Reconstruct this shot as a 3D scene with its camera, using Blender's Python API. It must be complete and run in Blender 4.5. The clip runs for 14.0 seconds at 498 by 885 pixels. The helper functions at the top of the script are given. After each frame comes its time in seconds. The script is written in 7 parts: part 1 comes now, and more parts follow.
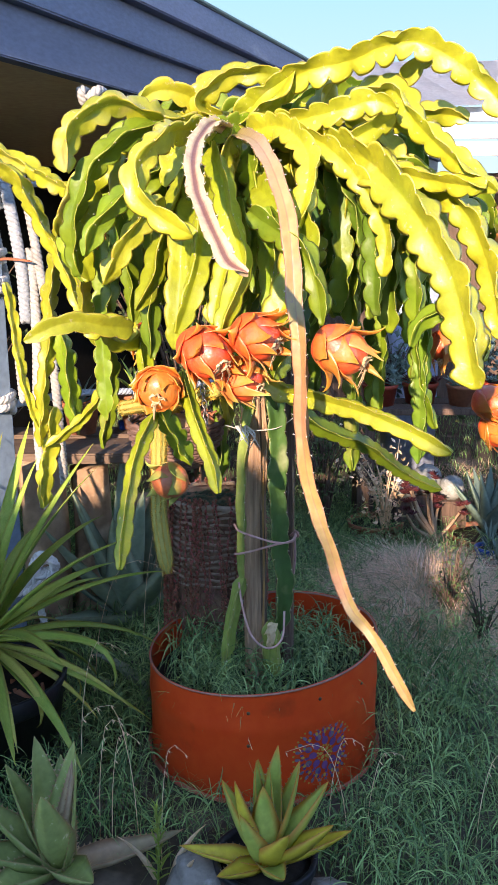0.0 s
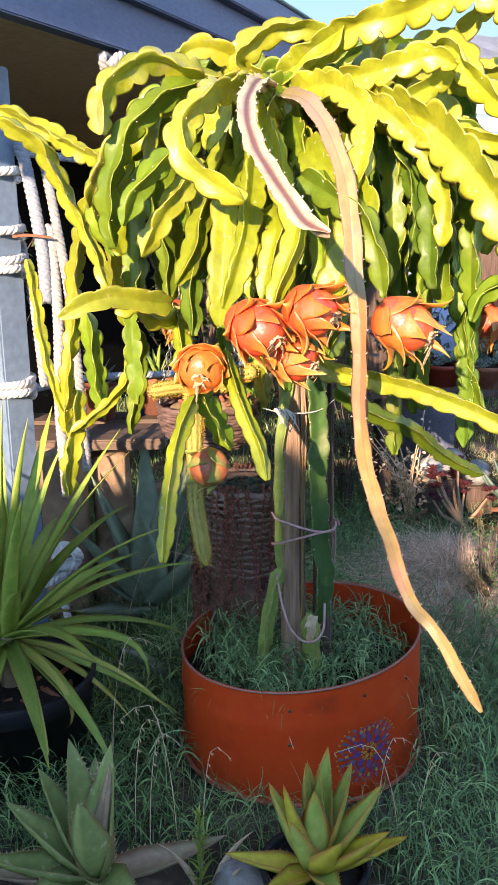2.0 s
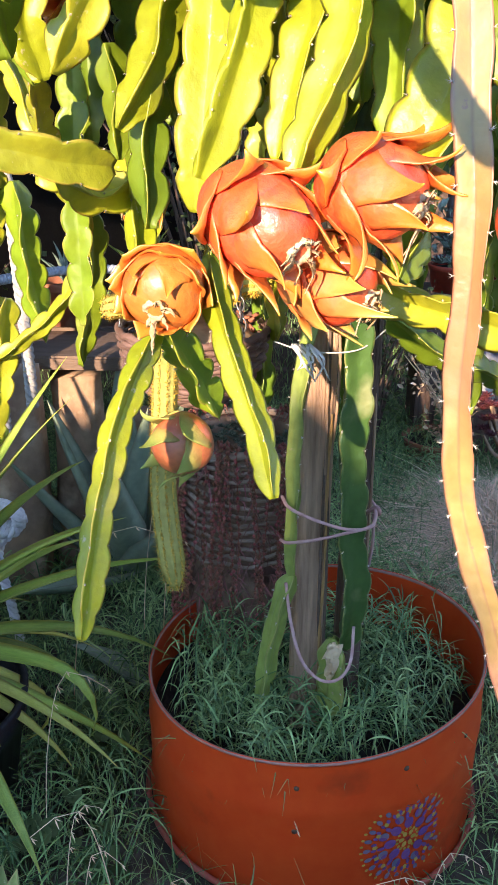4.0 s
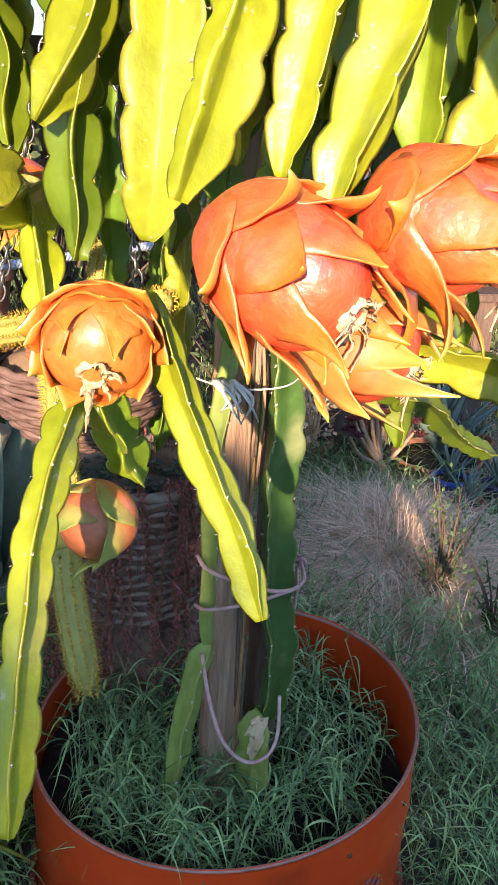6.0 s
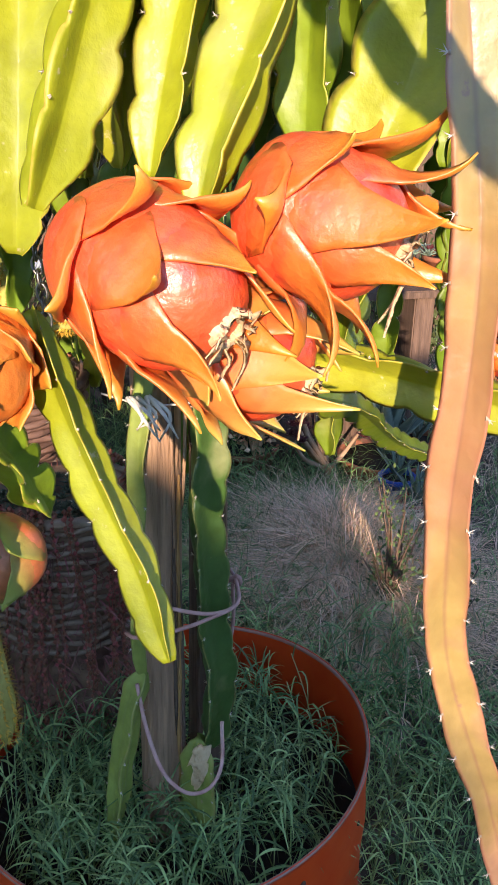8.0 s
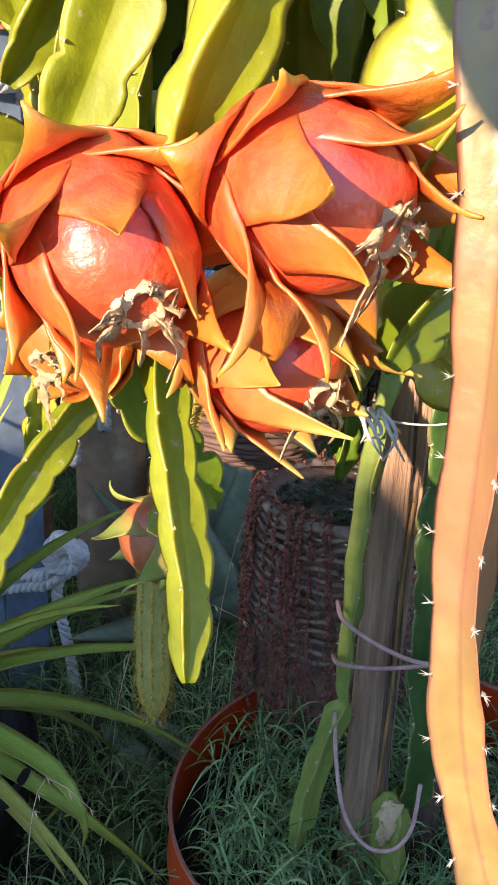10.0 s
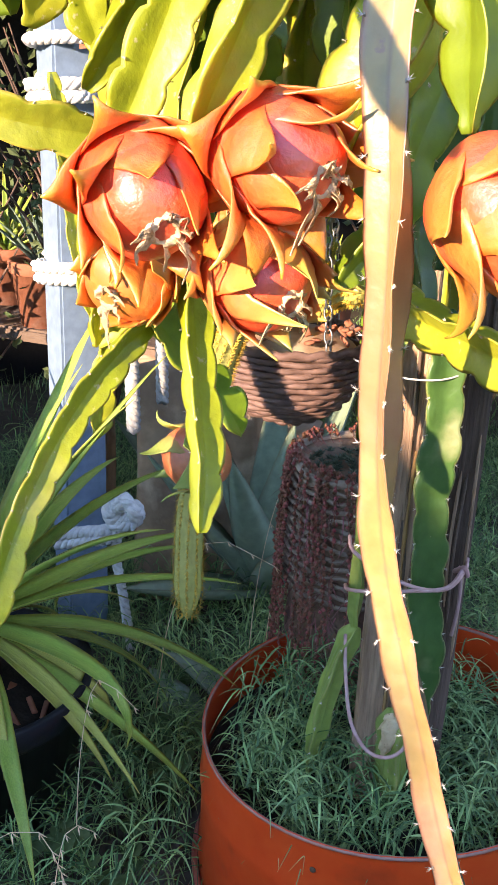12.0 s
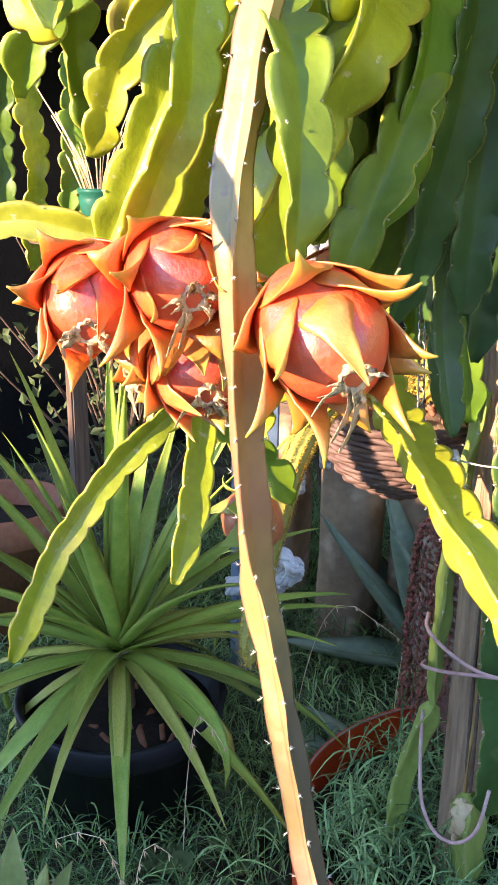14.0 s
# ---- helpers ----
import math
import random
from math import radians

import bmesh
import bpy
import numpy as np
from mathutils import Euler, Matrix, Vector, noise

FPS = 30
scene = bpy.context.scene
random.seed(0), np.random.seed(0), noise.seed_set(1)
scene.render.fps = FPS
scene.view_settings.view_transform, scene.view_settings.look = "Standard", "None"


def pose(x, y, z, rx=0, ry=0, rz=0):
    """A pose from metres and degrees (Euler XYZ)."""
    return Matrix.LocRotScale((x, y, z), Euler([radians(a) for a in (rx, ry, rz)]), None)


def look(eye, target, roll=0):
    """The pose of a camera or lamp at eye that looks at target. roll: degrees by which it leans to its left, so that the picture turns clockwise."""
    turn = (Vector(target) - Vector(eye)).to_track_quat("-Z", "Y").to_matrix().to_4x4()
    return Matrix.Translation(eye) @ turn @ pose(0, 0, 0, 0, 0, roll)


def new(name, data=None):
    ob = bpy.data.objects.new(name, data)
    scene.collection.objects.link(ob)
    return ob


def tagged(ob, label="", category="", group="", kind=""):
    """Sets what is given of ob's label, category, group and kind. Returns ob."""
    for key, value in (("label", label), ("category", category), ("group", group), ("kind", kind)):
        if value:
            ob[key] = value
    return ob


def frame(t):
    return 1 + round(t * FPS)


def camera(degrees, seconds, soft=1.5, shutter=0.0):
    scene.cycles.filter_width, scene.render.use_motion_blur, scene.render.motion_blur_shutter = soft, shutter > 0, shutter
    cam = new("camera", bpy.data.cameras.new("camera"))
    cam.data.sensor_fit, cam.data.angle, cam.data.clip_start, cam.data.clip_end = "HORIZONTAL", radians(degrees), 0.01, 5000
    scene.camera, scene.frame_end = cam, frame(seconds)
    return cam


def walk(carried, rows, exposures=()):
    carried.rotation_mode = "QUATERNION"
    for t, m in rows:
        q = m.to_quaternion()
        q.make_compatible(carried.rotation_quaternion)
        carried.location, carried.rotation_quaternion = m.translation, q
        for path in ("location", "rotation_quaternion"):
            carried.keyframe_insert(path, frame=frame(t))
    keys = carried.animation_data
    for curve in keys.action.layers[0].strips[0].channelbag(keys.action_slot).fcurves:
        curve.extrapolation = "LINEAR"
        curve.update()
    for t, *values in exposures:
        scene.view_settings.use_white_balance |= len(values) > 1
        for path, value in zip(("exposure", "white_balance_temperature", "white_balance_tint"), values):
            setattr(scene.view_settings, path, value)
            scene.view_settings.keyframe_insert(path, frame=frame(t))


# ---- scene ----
cam = camera(30.8, 14.0)
PATH = [
    (0, (0.0180, -0.0018, 1.3491), (0.0081, 1.7505, 0.9369), -0.5),
    (0.5, (0.0162, 0.0027, 1.3473), (0.0081, 1.7532, 0.9297), -0.4),
    (1, (0.0063, 0.0099, 1.3446), (-0.0072, 1.7604, 0.9234), -0.3),
    (1.5, (-0.0198, 0.0324, 1.3365), (-0.0405, 1.7811, 0.9090), -0.4),
    (2, (-0.0711, 0.1080, 1.3194), (-0.0810, 1.8531, 0.8802), -0.9),
    (2.5, (-0.0513, 0.2691, 1.2753), (-0.0594, 2.0097, 0.8181), -0.9),
    (3, (0.0144, 0.4977, 1.2618), (-0.0414, 2.2275, 0.7677), 0.3),
    (3.2, (0.0144, 0.5670, 1.2537), (-0.0891, 2.2806, 0.7137), 0.1),
    (5.3, (-0.1989, 1.0602, 1.2375), (0.0387, 2.7054, 0.5472), 3.9),
    (5.5, (-0.1890, 1.0629, 1.2366), (0.0909, 2.7027, 0.5481), 4.1),
    (6, (-0.1728, 1.0683, 1.2429), (0.1458, 2.7018, 0.5571), 3.4),
    (6.5, (-0.1629, 1.0647, 1.2447), (0.1908, 2.6937, 0.5661), 2.4),
    (7, (-0.1512, 1.0638, 1.2456), (0.2322, 2.6874, 0.5715), 1.9),
    (7.5, (-0.1413, 1.0800, 1.2420), (0.2655, 2.6991, 0.5688), 1.6),
    (8, (-0.1233, 1.1133, 1.2348), (0.2826, 2.7333, 0.5625), 1.3),
    (8.5, (-0.0756, 1.1646, 1.2222), (0.1143, 2.8215, 0.5454), 2.1),
    (8.7, (-0.0477, 1.1952, 1.2195), (-0.0036, 2.8593, 0.5346), 3.1),
    (10.8, (0.1359, 1.1592, 1.1871), (-0.3825, 2.7576, 0.5409), 1.7),
    (11, (0.1386, 1.1403, 1.1763), (-0.3942, 2.7342, 0.5301), 2.0),
    (11.5, (0.1692, 1.0764, 1.1808), (-0.3870, 2.6622, 0.5346), 2.3),
    (12, (0.2061, 1.0071, 1.2042), (-0.3591, 2.5902, 0.5607), 2.6),
    (12.5, (0.2502, 1.0098, 1.2186), (-0.3492, 2.5839, 0.5850), 2.2),
    (13, (0.3339, 1.0656, 1.2357), (-0.4554, 2.5650, 0.6282), 0.5),
    (13.5, (0.4095, 1.0809, 1.2528), (-0.5724, 2.4705, 0.6669), 1.2),
    (14, (0.4896, 1.0701, 1.2564), (-0.6012, 2.3922, 0.7074), 0.7),
]
EXPOSURES = [(t, e, 8000, 28) for t, e in ((0, 2.2), (3.2, 2.35), (5.3, 2.66), (6.5, 2.14), (8.7, 1.98), (10.8, 2.32), (12, 2.70), (14, 2.85))]
walk(cam, [(t, look(eye, target, roll)) for t, eye, target, roll in PATH], EXPOSURES)

# ---- world, sun, exposure ----
SUN_AZ, SUN_EL = -16.0, 15.0          # degrees: towards +x from -y, and above the horizon
world = bpy.data.worlds.new("world")
scene.world = world
world.use_nodes = True
wn = world.node_tree.nodes
sky = wn.new("ShaderNodeTexSky")
sky.sky_type, sky.sun_disc = "NISHITA", False
sky.ozone_density, sky.dust_density, sky.air_density = 4.0, 0.0, 0.9
sky.sun_elevation, sky.sun_rotation = radians(SUN_EL), radians(180 - SUN_AZ)
world.node_tree.links.new(sky.outputs[0], wn["Background"].inputs[0])
wn["Background"].inputs[1].default_value = 0.15
sun_data = bpy.data.lights.new("sun", "SUN")
sun_data.energy, sun_data.angle, sun_data.color = 2.1, radians(0.6), (1.0, 0.93, 0.80)
sun = new("sun", sun_data)
sun_dir = Vector((math.sin(radians(SUN_AZ)) * math.cos(radians(SUN_EL)), -math.cos(radians(SUN_AZ)) * math.cos(radians(SUN_EL)), math.sin(radians(SUN_EL))))
sun.matrix_world = look(sun_dir * 20, (0, 0, 0))



# ---- materials ----
def material(name, colour, second=None, scale=8.0, rough=0.6, bump=0.3, fine=60.0, metal=0.0, mix=0.5, random_amount=0.12, spec=0.25, stretch=(1, 1, 1), third=None, third_scale=3.0, third_at=0.6, through_light=0.0, island=0.0, swell=0.0, swell_scale=14.0, spots=None, spots_scale=70.0, spots_at=0.68, coat=0.0):
    """A node material: two colours by noise at two scales, a third in stains, relief, and a little change from piece to piece."""
    m = bpy.data.materials.new(name)
    m.use_nodes = True
    n, l = m.node_tree.nodes, m.node_tree.links
    b = n["Principled BSDF"]
    co, mp = n.new("ShaderNodeTexCoord"), n.new("ShaderNodeMapping")
    mp.inputs["Scale"].default_value = stretch
    l.new(co.outputs["Object"], mp.inputs[0])
    big, small = n.new("ShaderNodeTexNoise"), n.new("ShaderNodeTexNoise")
    big.inputs["Scale"].default_value, big.inputs["Detail"].default_value = scale, 5
    small.inputs["Scale"].default_value, small.inputs["Detail"].default_value = fine, 4
    l.new(mp.outputs[0], big.inputs[0]), l.new(mp.outputs[0], small.inputs[0])
    ramp = n.new("ShaderNodeValToRGB")
    ramp.color_ramp.elements[0].position, ramp.color_ramp.elements[1].position = 0.5 - mix * 0.4, 0.5 + mix * 0.4
    ramp.color_ramp.elements[0].color = (*colour, 1)
    ramp.color_ramp.elements[1].color = (*(second or [c * 0.7 for c in colour]), 1)
    l.new(big.outputs[0], ramp.inputs[0])
    out = ramp.outputs[0]
    if third:
        tn, tr, tm = n.new("ShaderNodeTexNoise"), n.new("ShaderNodeValToRGB"), n.new("ShaderNodeMix")
        tn.inputs["Scale"].default_value, tn.inputs["Detail"].default_value = third_scale, 7
        l.new(mp.outputs[0], tn.inputs[0]), l.new(tn.outputs[0], tr.inputs[0])
        tr.color_ramp.elements[0].position, tr.color_ramp.elements[1].position = third_at, third_at + 0.12
        tm.data_type = "RGBA"
        l.new(tr.outputs[0], tm.inputs[0]), l.new(out, tm.inputs[6])
        tm.inputs[7].default_value = (*third, 1)
        out = tm.outputs[2]
    if spots:
        sn, sr, sx = n.new("ShaderNodeTexNoise"), n.new("ShaderNodeValToRGB"), n.new("ShaderNodeMix")
        sn.inputs["Scale"].default_value, sn.inputs["Detail"].default_value, sn.inputs["Roughness"].default_value = spots_scale, 6, 0.65
        l.new(mp.outputs[0], sn.inputs[0]), l.new(sn.outputs[0], sr.inputs[0])
        sr.color_ramp.elements[0].position, sr.color_ramp.elements[1].position = spots_at, spots_at + 0.05
        sx.data_type = "RGBA"
        l.new(sr.outputs[0], sx.inputs[0]), l.new(out, sx.inputs[6])
        sx.inputs[7].default_value = (*spots, 1)
        out = sx.outputs[2]
    hsv, info, mul = n.new("ShaderNodeHueSaturation"), n.new("ShaderNodeObjectInfo"), n.new("ShaderNodeMath")
    mul.operation = "MULTIPLY_ADD"
    mul.inputs[1].default_value, mul.inputs[2].default_value = random_amount * 2, 1 - random_amount
    l.new(info.outputs["Random"], mul.inputs[0]), l.new(mul.outputs[0], hsv.inputs["Value"])
    if island:
        geo, add = n.new("ShaderNodeNewGeometry"), n.new("ShaderNodeMath")
        add.operation = "MULTIPLY_ADD"
        add.inputs[1].default_value, add.inputs[2].default_value = island * 2, 1 - island
        l.new(geo.outputs["Random Per Island"], add.inputs[0]), l.new(add.outputs[0], hsv.inputs["Value"])
        hue = n.new("ShaderNodeMath")
        hue.operation = "MULTIPLY_ADD"
        hue.inputs[1].default_value, hue.inputs[2].default_value = -0.05, 0.52
        l.new(geo.outputs["Random Per Island"], hue.inputs[0]), l.new(hue.outputs[0], hsv.inputs["Hue"])
    sm = n.new("ShaderNodeMix")
    sm.data_type, sm.blend_type = "RGBA", "OVERLAY"
    sm.inputs[0].default_value = 0.35
    l.new(out, sm.inputs[6]), l.new(small.outputs[0], sm.inputs[7]), l.new(sm.outputs[2], hsv.inputs["Color"])
    l.new(hsv.outputs[0], b.inputs["Base Color"])
    b.inputs["Roughness"].default_value, b.inputs["Metallic"].default_value = rough, metal
    b.inputs["Specular IOR Level"].default_value = spec
    b.inputs["Coat Weight"].default_value, b.inputs["Coat Roughness"].default_value, b.inputs["Coat IOR"].default_value = coat, 0.50, 1.75
    bp = n.new("ShaderNodeBump")
    bp.inputs["Strength"].default_value, bp.inputs["Distance"].default_value = bump, 0.004
    l.new(small.outputs[0], bp.inputs["Height"]), l.new(bp.outputs[0], b.inputs["Normal"])
    if swell:
        sw, sb = n.new("ShaderNodeTexNoise"), n.new("ShaderNodeBump")
        sw.inputs["Scale"].default_value, sw.inputs["Detail"].default_value = swell_scale, 3
        sb.inputs["Strength"].default_value, sb.inputs["Distance"].default_value = swell, 0.02
        l.new(co.outputs["Object"], sw.inputs[0]), l.new(sw.outputs[0], sb.inputs["Height"]), l.new(sb.outputs[0], bp.inputs["Normal"])
        rr = n.new("ShaderNodeMapRange")
        rr.inputs[1].default_value, rr.inputs[2].default_value, rr.inputs[3].default_value, rr.inputs[4].default_value = 0.3, 0.7, rough - 0.07, rough + 0.12
        l.new(small.outputs[0], rr.inputs[0]), l.new(rr.outputs[0], b.inputs["Roughness"])
    if through_light:
        tl, ms = n.new("ShaderNodeBsdfTranslucent"), n.new("ShaderNodeMixShader")
        l.new(hsv.outputs[0], tl.inputs[0]), l.new(bp.outputs[0], tl.inputs["Normal"])
        ms.inputs[0].default_value = through_light
        l.new(b.outputs[0], ms.inputs[1]), l.new(tl.outputs[0], ms.inputs[2])
        l.new(ms.outputs[0], n["Material Output"].inputs[0])
    return m


def across(m, edge_colour, start=0.8, end=1.0, amount=0.9):
    """Tints the material towards edge_colour where the mesh's own u runs from start to end (a leaf's margin or tip, a
    stem's valley).
    """
    n, l = m.node_tree.nodes, m.node_tree.links
    b = n["Principled BSDF"]
    src = b.inputs["Base Color"].links[0].from_socket
    uv, sep, mr, mx, nz, ad = n.new("ShaderNodeUVMap"), n.new("ShaderNodeSeparateXYZ"), n.new("ShaderNodeMapRange"), n.new("ShaderNodeMix"), n.new("ShaderNodeTexNoise"), n.new("ShaderNodeMath")
    uv.uv_map = "UVMap"
    nz.inputs["Scale"].default_value = 60
    ad.operation = "MULTIPLY_ADD"
    ad.inputs[1].default_value = 0.16
    l.new(uv.outputs[0], sep.inputs[0]), l.new(nz.outputs[0], ad.inputs[0]), l.new(sep.outputs[0], ad.inputs[2])
    l.new(ad.outputs[0], mr.inputs[0])
    mr.inputs[1].default_value, mr.inputs[2].default_value, mr.inputs[4].default_value = start + 0.08, end + 0.08, amount
    mx.data_type = "RGBA"
    l.new(mr.outputs[0], mx.inputs[0]), l.new(src, mx.inputs[6])
    mx.inputs[7].default_value = (*edge_colour, 1)
    for link in list(l):
        if link.from_socket == src and link.to_node != mx and link.to_node.type in ("BSDF_PRINCIPLED", "BSDF_TRANSLUCENT"):
            to = link.to_socket
            l.remove(link)
            l.new(mx.outputs[2], to)
    return m


def along(m, colour, start, middle, end, amount=0.85):
    """Tints the material where the mesh's own v (metres along it) lies between start and end, most at middle; with no end it stays so."""
    n, l = m.node_tree.nodes, m.node_tree.links
    src = n["Principled BSDF"].inputs["Base Color"].links[0].from_socket
    uv, sep, ramp, mx, nz, ad = n.new("ShaderNodeUVMap"), n.new("ShaderNodeSeparateXYZ"), n.new("ShaderNodeValToRGB"), n.new("ShaderNodeMix"), n.new("ShaderNodeTexNoise"), n.new("ShaderNodeMath")
    uv.uv_map = "UVMap"
    nz.inputs["Scale"].default_value = 18
    ad.operation = "MULTIPLY_ADD"
    ad.inputs[1].default_value = 0.12
    l.new(uv.outputs[0], sep.inputs[0]), l.new(nz.outputs[0], ad.inputs[0]), l.new(sep.outputs[1], ad.inputs[2]), l.new(ad.outputs[0], ramp.inputs[0])
    e = ramp.color_ramp.elements
    e[0].position, e[0].color = start + 0.06, (0, 0, 0, 1)
    e[1].position, e[1].color = middle + 0.06, (amount, amount, amount, 1)
    if end is not None:
        e.new(end + 0.06).color = (0, 0, 0, 1)
    mx.data_type = "RGBA"
    l.new(ramp.outputs[0], mx.inputs[0]), l.new(src, mx.inputs[6])
    mx.inputs[7].default_value = (*colour, 1)
    l.new(mx.outputs[2], n["Principled BSDF"].inputs["Base Color"])
    return m


M = {}
M["yellow_stem"] = across(material("yellow_stem", (0.47, 0.445, 0.026), (0.33, 0.385, 0.026), 9, 0.37, 0.4, 70, random_amount=0.18, third=(0.58, 0.5, 0.16), third_at=0.62, third_scale=11, through_light=0.16, spec=0.5, swell=0.22, coat=0.45, spots=(0.56, 0.52, 0.26), spots_scale=75, spots_at=0.63), (0.62, 0.47, 0.08), 0.88, 0.99)
M["lime_stem"] = across(material("lime_stem", (0.41, 0.45, 0.022), (0.29, 0.36, 0.02), 9, 0.37, 0.4, 70, random_amount=0.18, third=(0.42, 0.41, 0.1), third_at=0.62, third_scale=11, through_light=0.22, spec=0.4, swell=0.22, coat=0.3, spots=(0.56, 0.52, 0.26), spots_scale=75, spots_at=0.63), (0.55, 0.45, 0.08), 0.9, 0.99)
M["green_stem"] = across(material("green_stem", (0.21, 0.29, 0.016), (0.12, 0.22, 0.016), 8, 0.42, 0.3, 60, random_amount=0.22, third=(0.32, 0.34, 0.09), third_at=0.62, third_scale=7, through_light=0.1, spec=0.4, swell=0.22, coat=0.1, spots=(0.36, 0.32, 0.18), spots_scale=34, spots_at=0.7), (0.5, 0.45, 0.09), 0.92, 1.0)
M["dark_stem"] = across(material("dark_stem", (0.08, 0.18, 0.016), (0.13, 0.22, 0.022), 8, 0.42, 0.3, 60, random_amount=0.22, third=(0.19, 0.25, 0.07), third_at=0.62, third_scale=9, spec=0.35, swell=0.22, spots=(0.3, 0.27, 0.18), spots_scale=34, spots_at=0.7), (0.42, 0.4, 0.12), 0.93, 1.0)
# deep green climbing stem; on hanging stems the dark tone also carries their shade
M["deep_shade_stem"] = across(material("deep_shade_stem", (0.028, 0.085, 0.018), (0.055, 0.125, 0.024), 8, 0.42, 0.3, 60, third=(0.17, 0.2, 0.08), third_at=0.62, third_scale=9, spec=0.5, swell=0.2, spots=(0.3, 0.25, 0.15), spots_scale=34, spots_at=0.7), (0.3, 0.3, 0.1), 0.93, 1.0)
M["olive_stem"] = across(material("olive_stem", (0.19, 0.27, 0.06), (0.25, 0.31, 0.07), 9, 0.45, 0.3, 60, swell=0.15, spots=(0.34, 0.28, 0.15), spots_scale=40, spots_at=0.66), (0.3, 0.3, 0.1), 0.9, 1.0)
# maroon margins and pink bands; the last tint paints groove shade along the valley
M["tan_stem"] = across(along(along(across(material("tan_stem", (0.41, 0.295, 0.095), (0.35, 0.235, 0.08), 9, 0.40, 0.35, 60, third=(0.43, 0.235, 0.13), third_at=0.58, third_scale=10, spec=0.6, coat=0.3, swell=0.15, swell_scale=25, spots=(0.32, 0.18, 0.1), spots_scale=45, spots_at=0.66), (0.34, 0.13, 0.08), 0.78, 0.99, 0.85), (0.42, 0.29, 0.19), 0.0, 0.18, 0.42, 0.7), (0.44, 0.14, 0.09), 0.56, 0.70, 0.82, 0.5), (0.22, 0.09, 0.06), 0.16, 0.0, 0.45)
# maroon brown flank of the tan stem, darkened to hold its shade in colour
M["maroon_shade_stem"] = along(along(along(across(material("maroon_shade_stem", (0.42, 0.31, 0.11), (0.36, 0.25, 0.09), 9, 0.45, 0.35, 50, third=(0.44, 0.25, 0.13), third_at=0.58, third_scale=10), (0.45, 0.25, 0.15), 0.92, 1.0, 0.7), (0.42, 0.29, 0.19), 0.0, 0.18, 0.42, 0.7), (0.40, 0.13, 0.085), 0.58, 0.72, 0.84, 0.6), (0.115, 0.085, 0.045), 0.76, 0.90, None, 0.95)
M["brown_stem"] = across(material("brown_stem", (0.62, 0.48, 0.27), (0.54, 0.37, 0.23), 7, 0.5, 0.4, 60), (0.17, 0.06, 0.055), 0.55, 0.2, 0.9)
M["white_wool"] = material("white_wool", (0.34, 0.34, 0.31), (0.24, 0.25, 0.22), 40, 0.9, 0.8, 120)
M["areole"] = material("areole", (0.5, 0.44, 0.34), (0.3, 0.24, 0.17), 60, 0.8)
M["spine"] = material("spine", (0.75, 0.7, 0.6), None, 20, 0.6)
M["fruit"] = material("fruit", (0.76, 0.07, 0.026), (0.76, 0.12, 0.032), 16, 0.38, 0.4, 170, random_amount=0.06, third=(0.74, 0.045, 0.035), third_at=0.55, third_scale=18, spec=0.8, coat=0.45, swell=0.08, swell_scale=30, spots=(0.8, 0.45, 0.25), spots_scale=150, spots_at=0.7)
M["bract"] = across(across(material("bract", (0.76, 0.095, 0.025), (0.76, 0.155, 0.032), 18, 0.38, 0.35, 150, random_amount=0.08, through_light=0.1, spec=0.8, coat=0.45, swell=0.09, swell_scale=30, third=(0.74, 0.05, 0.03), third_at=0.5, third_scale=22), (0.74, 0.24, 0.025), 0.38, 0.74, 0.85), (0.68, 0.37, 0.035), 0.8, 1.0, 0.8)
M["orange_bract"] = across(across(material("orange_bract", (0.72, 0.16, 0.028), (0.70, 0.22, 0.035), 18, 0.38, 0.3, 120, random_amount=0.08, through_light=0.1, spec=0.8, coat=0.45, swell=0.09, swell_scale=30, third=(0.66, 0.28, 0.06), third_at=0.58, third_scale=26), (0.68, 0.26, 0.03), 0.36, 0.74, 0.85), (0.54, 0.36, 0.035), 0.8, 1.0, 0.85)
M["green_bract"] = across(across(material("green_bract", (0.78, 0.1, 0.03), (0.74, 0.18, 0.04), 18, 0.4, 0.12, 130, spec=0.8, coat=0.4, swell=0.1, swell_scale=30), (0.66, 0.30, 0.06), 0.42, 0.7, 0.85), (0.46, 0.42, 0.07), 0.7, 1.0, 0.85)
M["bud_body"] = material("bud_body", (0.56, 0.11, 0.05), (0.5, 0.17, 0.06), 20, 0.42, 0.2, 130, spec=0.7, spots=(0.55, 0.4, 0.2), spots_scale=120, spots_at=0.66)
M["bud_bract"] = across(material("bud_bract", (0.46, 0.16, 0.06), (0.42, 0.22, 0.07), 20, 0.5, 0.2, 130), (0.26, 0.36, 0.08), 0.2, 0.7)
M["dried"] = material("dried", (0.86, 0.68, 0.42), (0.64, 0.43, 0.23), 40, 0.85, 0.8, 160, through_light=0.25, third=(0.82, 0.70, 0.50), third_at=0.6, third_scale=30)
M["dark_hole"] = material("dark_hole", (0.09, 0.05, 0.03), (0.16, 0.09, 0.05), 60, 0.9)
M["drum_paint"] = material("drum_paint", (0.90, 0.082, 0.014), (0.80, 0.064, 0.011), 5, 0.42, 0.12, 30, third=(0.5, 0.05, 0.012), third_at=0.62, third_scale=6, spots=(0.3, 0.08, 0.03), spots_scale=50, spots_at=0.74, spec=0.35)
M["sedum"] = material("sedum", (0.27, 0.085, 0.05), (0.36, 0.15, 0.09), 40, 0.5, 0.2, 90, island=0.5)
M["pale_cane"] = material("pale_cane", (0.42, 0.32, 0.23), (0.25, 0.18, 0.13), 30, 0.85, 0.6, 120)
